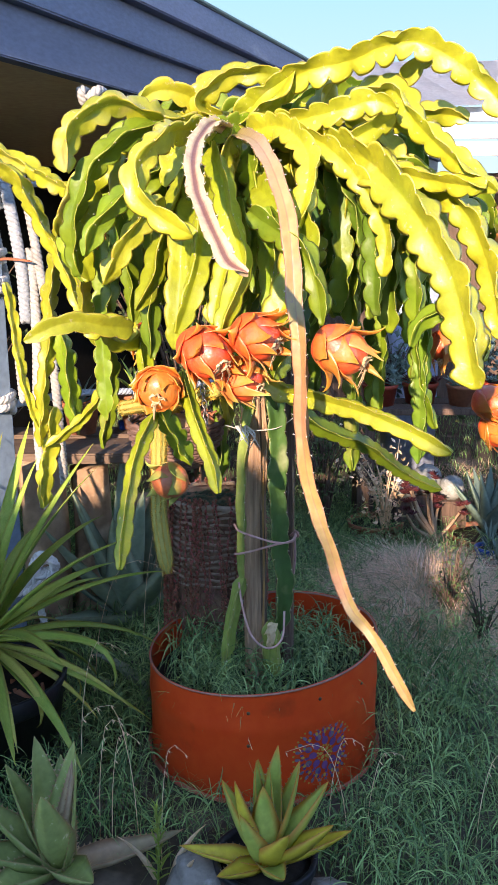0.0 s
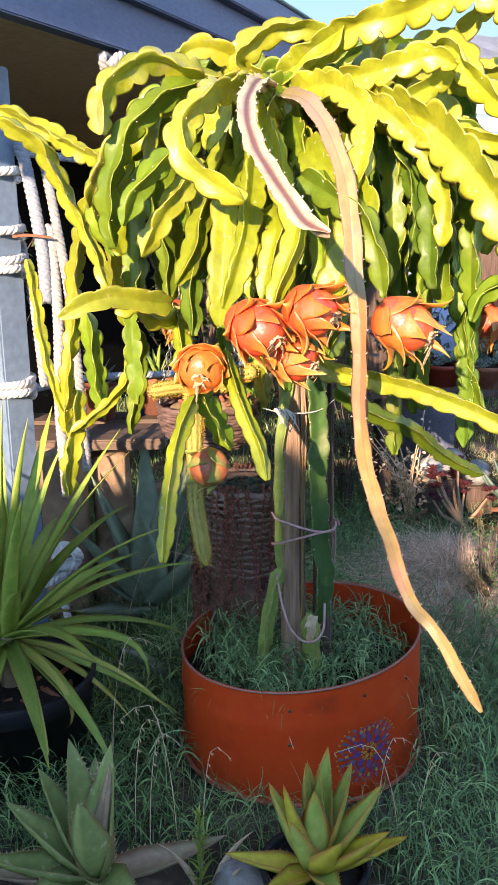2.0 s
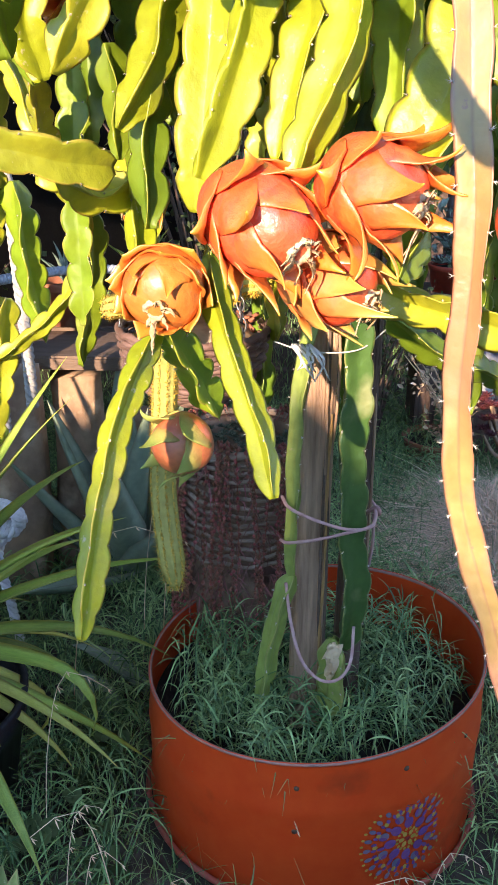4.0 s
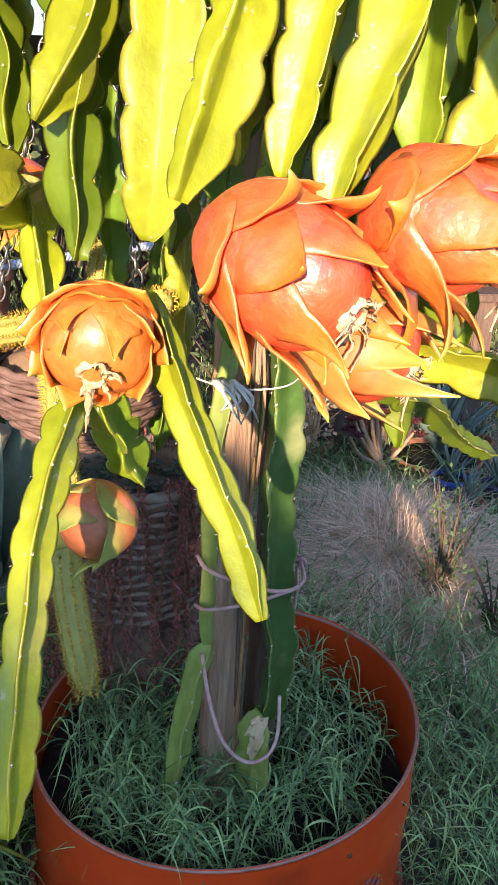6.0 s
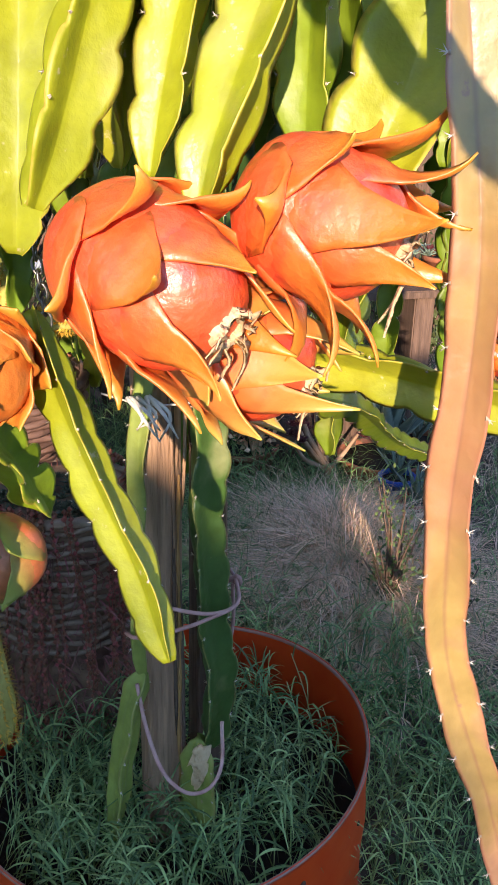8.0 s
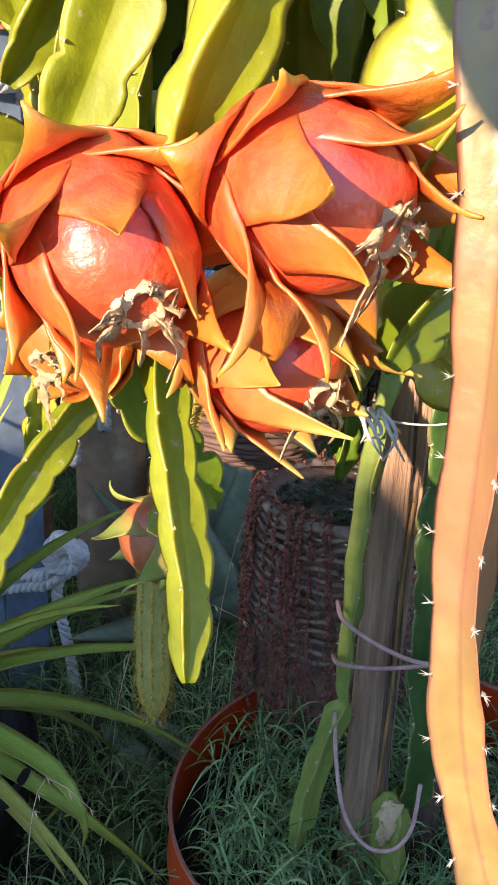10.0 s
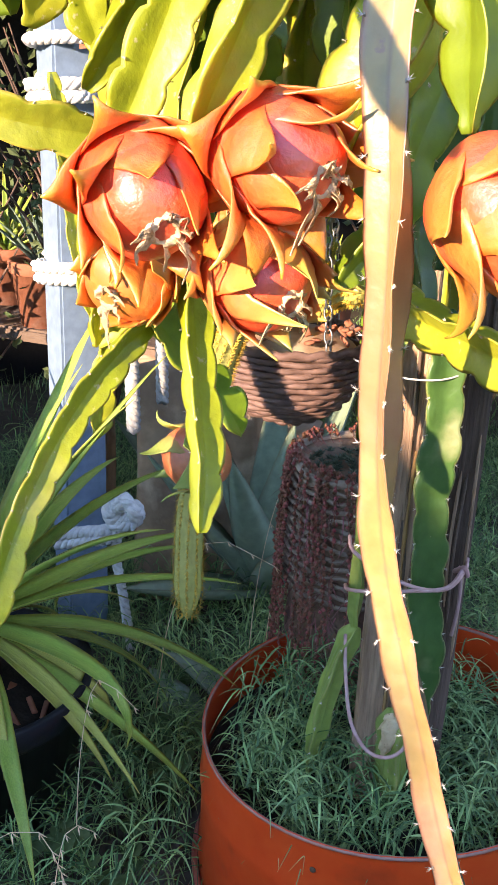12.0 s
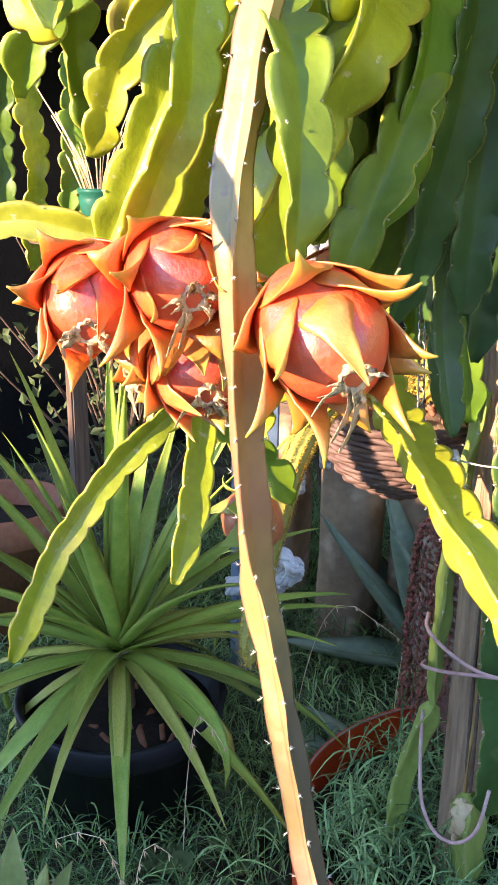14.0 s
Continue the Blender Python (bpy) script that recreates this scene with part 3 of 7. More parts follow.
def grass_mesh(roots, rng, tall, wide, lean=0.6, n=4, within=None):
    """Many bent blades, one sheet of small quads each, on the given roots; with within (x, y, r) those near that rim lean inwards."""
    roots = np.asarray(roots, float)
    k = len(roots)
    az, h = rng.uniform(0, 2 * math.pi, k), tall * rng.uniform(0.45, 1.15, k)
    ln = rng.uniform(0.1, lean, k) * h
    if within:
        dx, dy = roots[:, 0] - within[0], roots[:, 1] - within[1]
        az = np.where(np.hypot(dx, dy) > 0.3 * within[2], np.arctan2(-dy, -dx) + rng.uniform(-1.8, 1.8, k), az)
    wd = wide * rng.uniform(0.6, 1.2, k)
    side = rng.uniform(0, 2 * math.pi, k)
    d = np.stack([np.cos(az), np.sin(az), np.zeros(k)], 1)
    s = np.stack([np.cos(side), np.sin(side), np.zeros(k)], 1)
    verts = np.zeros((k, n, 2, 3))
    for i in range(n):
        u = i / (n - 1)
        c = roots + d * (ln * u ** 1.6)[:, None] + np.array([0, 0, 1.0]) * (h * (u - np.minimum(0.36 * ln / h, 0.72) * u * u))[:, None]
        w = (wd * (1 - u * 0.93))[:, None] / 2
        verts[:, i, 0], verts[:, i, 1] = c - s * w, c + s * w
    return blade_sheet(verts)


def blade_sheet(verts):
    """One mesh of many blades, from an array (blade, row, left or right, xyz)."""
    k, n = verts.shape[:2]
    base = np.arange(k)[:, None] * (2 * n)
    faces = np.concatenate([base + np.array([2 * i, 2 * i + 1, 2 * i + 3, 2 * i + 2]) for i in range(n - 1)])
    uv = np.tile(np.repeat(np.linspace(0, 1, n), 2), k)
    me = bpy.data.meshes.new("grass")
    me.from_pydata(verts.reshape(-1, 3).tolist(), [], faces.tolist())
    layer = me.uv_layers.new(name="UVMap")
    idx = np.zeros(len(me.loops), dtype=np.int32)
    me.loops.foreach_get("vertex_index", idx)
    layer.data.foreach_set("uv", np.stack([uv, uv * 0], 1).astype(np.float32)[idx].ravel())
    me.update()
    return me


def couch_mesh(roots, rng, tall, leaf, wide, leaves=6, lean=0.8, within=None):
    """Couch grass: thin bent culms, each with leaves in two ranks that rise, arch over and droop at the tip."""
    roots = np.asarray(roots, float)
    k, n = len(roots), 6
    az, h = rng.uniform(0, 2 * math.pi, k), tall * rng.uniform(0.4, 1.15, k)
    if within:
        dx, dy = roots[:, 0] - within[0], roots[:, 1] - within[1]
        az = np.where(np.hypot(dx, dy) > 0.45 * within[2], np.arctan2(-dy, -dx) + rng.uniform(-1.6, 1.6, k), az)
    d = np.stack([np.cos(az), np.sin(az), np.zeros(k)], 1)
    ln = (rng.uniform(0.05, lean, k) * h)[:, None]
    z = np.array([0, 0, 1.0])

    def culm(u):
        return roots + d * ln * (u ** 1.7)[:, None] + z * (h * (u - 0.12 * u * u))[:, None]
    rows = []
    side = np.stack([-np.sin(az), np.cos(az), np.zeros(k)], 1)
    sheet = np.zeros((k, n, 2, 3))
    for i in range(n):
        c = culm(np.full(k, i / (n - 1)))
        sheet[:, i, 0], sheet[:, i, 1] = c - side * 0.0008, c + side * 0.0008
    rows.append(sheet)
    for q in range(leaves):
        u = np.clip(0.12 + 0.88 * (q + rng.uniform(0.2, 0.8, k)) / leaves, 0, 1)
        a = az + q * math.pi + rng.normal(0, 0.7, k)
        o = np.stack([np.cos(a), np.sin(a), np.zeros(k)], 1)
        w = np.stack([-np.sin(a), np.cos(a), rng.uniform(-0.5, 0.5, k)], 1)
        L, curl, rise = leaf * rng.uniform(0.5, 1.25, k), rng.uniform(0.45, 1.5, k), rng.uniform(0.65, 1.05, k)
        twist = rng.normal(0, 0.25, k)
        base = culm(u)
        wd = wide * rng.uniform(0.6, 1.15, k)
        sheet = np.zeros((k, n, 2, 3))
        for i in range(n):
            e = i / (n - 1)
            c = base + o * (L * 0.78 * e)[:, None] + w * (L * twist * e * e)[:, None] + z * (L * (rise * e - curl * e * e))[:, None]
            half = (wd * (0.55 + 0.9 * e * (1 - e)) * (1 - e ** 2.2) + 0.0003)[:, None] / 2
            sheet[:, i, 0], sheet[:, i, 1] = c - w * half, c + w * half
        rows.append(sheet)
    return blade_sheet(np.concatenate(rows))


# ---- ground ----
def ground_height(x, y):
    slope = -0.055 * min(max(y - 2.5, 0.0), 2.0)
    return slope + 0.02 * noise.noise(Vector((x * 1.7, y * 1.7, 0.3))) + 0.008 * noise.noise(Vector((x * 7, y * 7, 1.3)))


def build_backdrop():
    a = np.linspace(-0.9, 0.9, 25)
    v = [(90 * math.sin(q), 2 + 90 * math.cos(q), z) for z in (-2, 20, 45) for q in a]
    f = [(j * 25 + i, j * 25 + i + 1, (j + 1) * 25 + i + 1, (j + 1) * 25 + i) for j in range(2) for i in range(24)]
    tagged(put("backdrop", mesh_of("backdrop", v, f), M["far_sky"]), "pale blue clear sky low over the garden", "sky", kind="structure")


build_backdrop()


def build_ground():
    xs = np.r_[-400, -60, -12, -5, np.arange(-3, 4.01, 0.1), 6, 12, 60, 400]
    ys = np.r_[-400, -60, -12, -4, np.arange(-2, 7.01, 0.1), 9, 14, 60, 600]
    v = [(x, y, ground_height(x, y)) for y in ys for x in xs]
    n = len(xs)
    f = [(j * n + i, j * n + i + 1, (j + 1) * n + i + 1, (j + 1) * n + i) for j in range(len(ys) - 1) for i in range(n - 1)]
    tagged(put("ground", mesh_of("ground", v, f), M["ground"]), "uneven dry garden soil under grass and straw", "ground", kind="structure")


build_ground()
POT_X, POT_Y, POT_R, RIM_Z = 0.038, 2.210, 0.303, 0.301


def scatter(rng, n, x0, x1, y0, y1, keep):
    x, y = rng.uniform(x0, x1, n), rng.uniform(y0, y1, n)
    return [(a, b, ground_height(a, b) - 0.004) for a, b in zip(x, y) if keep(a, b)]


def outside_pot(x, y, extra=0.0):
    return math.hypot(x - POT_X, y - POT_Y) > POT_R + 0.01 + extra


def mound_at(x, y):
    return math.exp(-(((x - 0.66) / 0.24) ** 2 + ((y - 3.14) / 0.38) ** 2))


def bare(x, y):
    """Where the soil and straw show: a worn path to the right and the mound of straw."""
    path = 1 / (1 + math.exp(-(x - (0.64 + 0.10 * (y - 1.6))) * 20))
    return max(path * 0.85, min(1, 1.5 * mound_at(x, y) ** 1.8))


def build_grass():
    rng = np.random.default_rng(3)
    lush = [p for p in scatter(rng, 44000, -1.75, 1.75, 0.9, 4.6, outside_pot) if rng.random() > bare(p[0], p[1]) * 0.95 and noise.noise(Vector((p[0] * 4, p[1] * 4, 5))) > -0.55 and rng.random() < min(1, 4 * (p[1] - 0.9), 2.2 * (1.75 - abs(p[0])))]
    foot = [p for p in lush if not outside_pot(p[0], p[1], 0.13) and p[1] < 2.02]
    lush = [p for p in lush if outside_pot(p[0], p[1], 0.13) or p[1] >= 2.02]
    lush = [p for p in lush if p[1] > 1.75 or min(math.hypot(p[0] - cx, p[1] - cy) - r for cx, cy, r in ((0.035, 1.55, 0.19), (-0.395, 1.55, 0.24), (-0.16, 1.58, 0.15))) > 0]
    tagged(put("grass", couch_mesh(lush[::3], rng, 0.17, 0.098, 0.0045, 6), M["grass"]), "long soft green couch grass round the drum", "grass", kind="stuff")
    tagged(put("grass", grass_mesh(lush[1::4], rng, 0.19, 0.0042, 1.7, 7), M["grass"]), "thin arching grass blades among the couch grass", "grass", kind="stuff")
    tagged(put("grass", grass_mesh(foot, rng, 0.095, 0.0042, 1.5, 6), M["grass"]), "short thin grass at the foot of the drum", "grass", kind="stuff")
    far = scatter(rng, 26000, -3.5, 5.0, 4.4, 8.5, lambda x, y: True)
    tagged(put("grass", grass_mesh(far, rng, 0.10, 0.006, 0.9), M["grass"]), "rough grass farther down the garden", "grass", kind="stuff")
    beyond = scatter(rng, 60000, -5.0, 5.0, -3.0, 4.6, lambda x, y: not (-1.65 < x < 1.65 and y > 1.0) and bare(x, y) < 0.5 + 0.5 * noise.noise(Vector((x, y, 7))) and rng.random() < 1.1 - 0.2 * math.hypot(x, y - 1.5))
    tagged(put("grass", grass_mesh(beyond, rng, 0.12, 0.006, 1.2), M["grass"]), "thinner grass over the rest of the garden", "grass", kind="stuff")
    worn = scatter(rng, 30000, 0.3, 5.0, -3.0, 5.5, lambda x, y: (y < 1.3 or x > 2.3) and rng.random() < bare(x, y) * (1.1 - 0.22 * math.hypot(x, y - 1.5)))
    tagged(put("dry_grass", grass_mesh(worn, rng, 0.085, 0.005, 3.4, 5), M["grey_straw"]), "thin dry grass along the worn path", "dry grass", kind="stuff")
    dry = [p for p in scatter(rng, 30000, 0.3, 2.4, 1.2, 5.5, outside_pot) if bare(p[0], p[1]) > 0.45 and rng.random() < bare(p[0], p[1]) * 0.8]
    flat = grass_mesh(dry, rng, 0.085, 0.0045, 3.4, 5)
    tagged(put("dry_grass", flat, M["grey_straw"]), "matted dry grey grass stems over bare soil", "dry grass", kind="stuff")
    pile = []
    for x, y in zip(rng.normal(0.66, 0.12, 16000), rng.normal(3.14, 0.21, 16000)):
        pile.append((x, y, ground_height(x, y) + 0.11 * mound_at(x, y) * rng.uniform(0.3, 1.1)))
    stray = [(x, y, ground_height(x, y) + 0.02 + 0.08 * mound_at(x, y)) for x, y in zip(rng.normal(0.67, 0.13, 1500), rng.normal(3.12, 0.24, 1500))]
    tagged(put("dry_grass", grass_mesh(stray, rng, 0.15, 0.0050, 3.6, 7), M["grey_straw"]), "long loose pale straws lying over the heap", "dry grass", kind="stuff")
    tagged(put("straw_mound", grass_mesh(pile, rng, 0.11, 0.0056, 3.8, 6), M["straw"]), "low heap of pale dry straw on the ground", "straw", kind="stuff")


def build_stalks():
    """Tall thin flowering grass with drooping pale seed heads."""
    rng = random.Random(8)
    spots = [(-0.30, 1.72, 0.34), (-0.24, 1.74, 0.42), (-0.19, 1.70, 0.33), (-0.34, 1.80, 0.3), (0.18, 1.80, 0.27), (0.22, 1.72, 0.30), (0.26, 1.76, 0.24),
             (-0.45, 2.35, 0.5), (-0.33, 2.55, 0.55), (-0.28, 2.5, 0.5), (0.62, 1.78, 0.3), (0.7, 1.9, 0.32), (0.5, 1.74, 0.26), (-0.42, 2.0, 0.42)]
    for x, y, h in spots:
        g = ground_height(x, y)
        az = rng.uniform(-0.6, 0.9) + (math.pi if rng.random() < 0.3 else 0)
        dx, dy = math.cos(az) * rng.uniform(0.15, 0.45) * h, math.sin(az) * 0.2 * h
        path = spline([(x, y, g), (x + dx * 0.15, y + dy * 0.1, g + h * 0.55), (x + dx * 0.5, y + dy * 0.5, g + h * 0.93), (x + dx * 1.1, y + dy, g + h * 0.9)], 14)
        t = thing("grass_stalk", "dry thin grass stalk with drooping pale seed heads", "grass stalk", "grass stalks")
        put("stalk", mesh_of("stalk", *tube(path, np.linspace(0.0011, 0.0005, 14), 5)), M["straw"], t)
        for i in range(9, 14):
            for s in (-1, 1):
                c = path[i]
                d = unit(np.array([0.6 * rng.uniform(0.4, 1), s * 0.3, -0.6]))
                w = unit(np.cross(d, (0, 0.3, 1))) * 0.0014
                L = rng.uniform(0.010, 0.017)
                v = np.array([c, c + d * L * 0.45 + w, c + d * L, c + d * L * 0.45 - w, c + d * L * 0.45 + np.cross(d, w)])
                put("seed_head", mesh_of("seed_head", v, [(0, 1, 4), (1, 2, 4), (2, 3, 4), (3, 0, 4)], smooth=False), M["straw"], t)


# ---- the cut drum ----
def build_drum():
    t = thing("drum_planter", "cut steel drum painted orange red, planted and standing in grass", "planter", at=(POT_X, POT_Y, 0))

    def cut(v):
        """Slants the upper part of the wall, so that the cut edge rises to one side."""
        v = np.array(v, float)
        v[:, 2] += (0.10 * v[:, 0] + 0.0075 * v[:, 1]) * np.clip(v[:, 2] / 0.3, 0, 1) ** 2
        return v
    R, H = POT_R, RIM_Z + 0.03
    prof = [(R - 0.004, -0.02)] + [(R - 0.004 + 0.0035 * math.exp(-((z - 0.04) / 0.012) ** 2) + 0.003 * math.exp(-((z - 0.20) / 0.02) ** 2), z) for z in np.linspace(0, H - 0.03, 24)] + [(R - 0.003, H - 0.03), (R - 0.0045, H - 0.034)]
    v, f = lathe([(r, z) for r, z in prof], 72)
    f = f[:-2]
    inner = [(R - 0.0075, H - 0.034), (R - 0.0075, -0.02)]
    v2, f2 = lathe(inner, 72)
    v, f = joined([(v, f), (v2, [q for q in f2[:-2]])])
    put("wall", mesh_of("wall", cut(v), f), M["drum_paint"], t, "faded orange red paint with scratches")
    a = np.linspace(0, 2 * math.pi, 73)[:-1]
    ring = np.stack([(R - 0.005) * np.cos(a), (R - 0.005) * np.sin(a), 0 * a + H - 0.034], 1)
    rv, rf = tube(np.vstack([ring, ring[:1]]), 0.0032, 6, cap=False)
    put("rim", mesh_of("rim", cut(rv), rf), M["rim_worn"], t, "worn cut edge with pinkish bare metal")
    a = np.linspace(0, 2 * math.pi, 97)
    hoop = np.stack([(R + 0.004) * np.cos(a), (R + 0.004) * np.sin(a), 0 * a + 0.012], 1)
    put("hoop", mesh_of("hoop", *tube(hoop, 0.0055, 8, cap=False)), M["drum_bead"], t, "scuffed pinkish red bottom bead")
    bm = bmesh.new()
    bmesh.ops.create_circle(bm, cap_ends=True, segments=48, radius=R - 0.01, matrix=Matrix.Translation((0, 0, 0.19)))
    bmesh.ops.subdivide_edges(bm, edges=bm.edges[:], cuts=2, use_grid_fill=True)
    part("soil", bm, M["soil"], t)
    # drilled holes as small dark studs, scratches and the painted mandala on the front
    def on_wall(ang, z, out=0.001):
        return Vector(((R - 0.0035 + out) * math.sin(ang), -(R - 0.0035 + out) * math.cos(ang), z))
    for ang, z, r in ((-0.127, 0.247, 0.0045), (0.455, 0.268, 0.0045), (-0.13, 0.162, 0.0045), (0.93, 0.26, 0.004)):
        bm = bmesh.new()
        bmesh.ops.create_cone(bm, cap_ends=True, segments=12, radius1=r, radius2=r * 0.8, depth=0.002, matrix=Matrix.Translation(on_wall(ang, z)) @ Euler((math.pi / 2, 0, ang)).to_matrix().to_4x4())
        part("drain_hole", bm, M["dark_hole"], t, "small drilled hole with rusty lip")
    pts = [on_wall(-0.75 + 0.5 * k / 9, 0.205 - 0.018 * math.sin(k / 9 * 1.6), 0.0) for k in range(10)]
    put("scratch", mesh_of("scratch", *tube(np.array(pts), 0.0011, 5)), M["rim_worn"], t, "pale curved scratch in the paint")
    for k in range(6):
        an = -0.14 + 0.006 * k
        pts = [on_wall(an, 0.19 - 0.006 * k, 0.0), on_wall(an + 0.012, 0.183 - 0.006 * k, 0.0005)]
        put("scratch", mesh_of("scratch", *tube(np.array(pts), 0.0009, 4)), M["straw"], t)
    c_ang, c_z, big = 0.503, 0.123, 1.22
    def petals(count, r0, r1, wide, mat, phase=0.0, out=0.0012, lo=0, hi=360):
        r0, r1, wide = r0 * big, r1 * big, wide * big
        for k in range(count):
            a = 2 * math.pi * (k + phase) / count
            if not lo <= math.degrees(a) % 360 <= hi:
                continue
            loop = []
            for s in np.linspace(0, 2 * math.pi, 12, endpoint=False):
                rr = (r0 + r1) / 2 + (r1 - r0) / 2 * math.cos(s)
                ww = wide * math.sin(s)
                x, z = rr * math.cos(a) - ww * math.sin(a), rr * math.sin(a) + ww * math.cos(a)
                loop.append(tuple(on_wall(c_ang + x / R, c_z + z, out)))
            put("painted_petal", mesh_of("painted_petal", loop, [tuple(range(12))], smooth=False), M[mat], t)
    petals(8, 0.018, 0.036, 0.0075, "violet_paint")
    petals(8, 0.032, 0.047, 0.0065, "blue_paint", 0.5)
    petals(16, 0.045, 0.053, 0.0032, "gold_paint")
    petals(24, 0.055, 0.066, 0.0035, "blue_paint", 0.2, lo=20, hi=340)
    petals(16, 0.034, 0.046, 0.003, "violet_paint", 0.25, out=0.0015)
    petals(32, 0.047, 0.055, 0.0026, "violet_paint", 0.5)
    petals(40, 0.066, 0.071, 0.002, "gold_paint", 0.5, lo=20, hi=340)
    petals(16, 0.014, 0.019, 0.0022, "gold_paint", 0.5)
    petals(6, 0.005, 0.014, 0.0035, "gold_paint")
    petals(10, 0.000, 0.0035, 0.002, "red_paint", out=0.0018)
    c_z, c_ang = 0.197, 0.489
    petals(9, 0.012, 0.019, 0.0022, "gold_paint", lo=0, hi=360)
    petals(1, 0.0, 0.011, 0.006, "red_paint")
    rng = np.random.default_rng(5)
    roots = []
    while len(roots) < 430:
        x, y = rng.uniform(-1, 1, 2) * (R - 0.02)
        if math.hypot(x, y) < R - 0.03 and math.hypot(x + 0.02, y + 0.06) > 0.05 and noise.noise(Vector((x * 14, y * 14, 2))) > -0.12:
            roots.append((POT_X + x, POT_Y + y, 0.19 - 0.02 * rng.random() + 0.02 * math.hypot(x, y) / R))
    tagged(put("pot_grass", couch_mesh(roots, rng, 0.14, 0.078, 0.0046, 7, 1.0, (POT_X, POT_Y, R)), M["pot_grass"]), "wiry green grass growing inside the drum", "grass", kind="stuff")


# ---- posts and ties ----
def rough_post(points, w, d, mat, seed, parent, name="post"):
    """A split timber: a rounded square bar with a fluted, uneven skin."""
    path = spline(points, 40)
    t, s, f = frames_along(path, (0.2, -1, 0))
    sides = 28
    a = np.linspace(0, 2 * math.pi, sides, endpoint=False)
    verts = []
    for i, c in enumerate(path):
        for k, q in enumerate(a):
            sq = 1 / max(abs(math.cos(q)), abs(math.sin(q))) ** 0.65
            g = 1 + 0.10 * noise.noise(Vector((math.cos(q) * 3 + seed, math.sin(q) * 3, i * 0.045))) + 0.05 * noise.noise(Vector((k * 1.7, seed, i * 0.02)))
            verts.append(c + s[i] * math.cos(q) * w / 2 * sq * g + f[i] * math.sin(q) * d / 2 * sq * g)
    n = len(path)
    faces = [(i * sides + k, i * sides + (k + 1) % sides, (i + 1) * sides + (k + 1) % sides, (i + 1) * sides + k) for i in range(n - 1) for k in range(sides)]
    faces += [tuple(range(sides))[::-1], tuple(range((n - 1) * sides, n * sides))]
    return put(name, mesh_of(name, np.array(verts), faces), M[mat], parent)


def build_supports():
    for pts, w, d, mat, seed, lab in (([(0.018, 2.15, 0.14), (0.018, 2.15, 0.8), (0.01, 2.14, 1.52)], 0.056, 0.048, "weathered_wood", 1.0, "split grey brown timber stake standing in the drum"),
                                      ([(0.094, 2.22, 0.14), (0.097, 2.22, 0.8), (0.09, 2.2, 1.5)], 0.045, 0.05, "dark_wood", 7.0, "dark weathered timber stake standing in the drum")):
        t = thing("timber_stake", lab, "stake", "plant stakes")
        rough_post(pts, w, d, mat, seed, t, "shaft")
        rng = random.Random(int(seed))
        for k in range(5):
            z, L = rng.uniform(0.3, 0.9), rng.uniform(0.2, 0.45)
            x, y = pts[0][0] + w * rng.uniform(-0.45, 0.55), pts[0][1] - d * 0.54
            p = spline([(x, y, z), (x + rng.uniform(-0.004, 0.004), y - 0.003, z + L * 0.5), (x + rng.uniform(-0.008, 0.008), y, z + L)], 12)
            put("splinter", mesh_of("splinter", *tube(p, np.array([0.0008, *[0.0026] * 10, 0.0006]), 5)), M["weathered_wood" if k % 2 else "plank"], t)
        if mat == "weathered_wood":
            p = spline([(0.040, 2.122, 0.27), (0.038, 2.120, 0.40), (0.041, 2.121, 0.52), (0.039, 2.120, 0.66), (0.041, 2.121, 0.78)], 22)
            put("splinter", mesh_of("splinter", *tube(p, 0.0022 + 0.0009 * np.sin(np.arange(22) * 1.7), 6)), M["sapwood"], t, "bare orange sapwood along a crack")


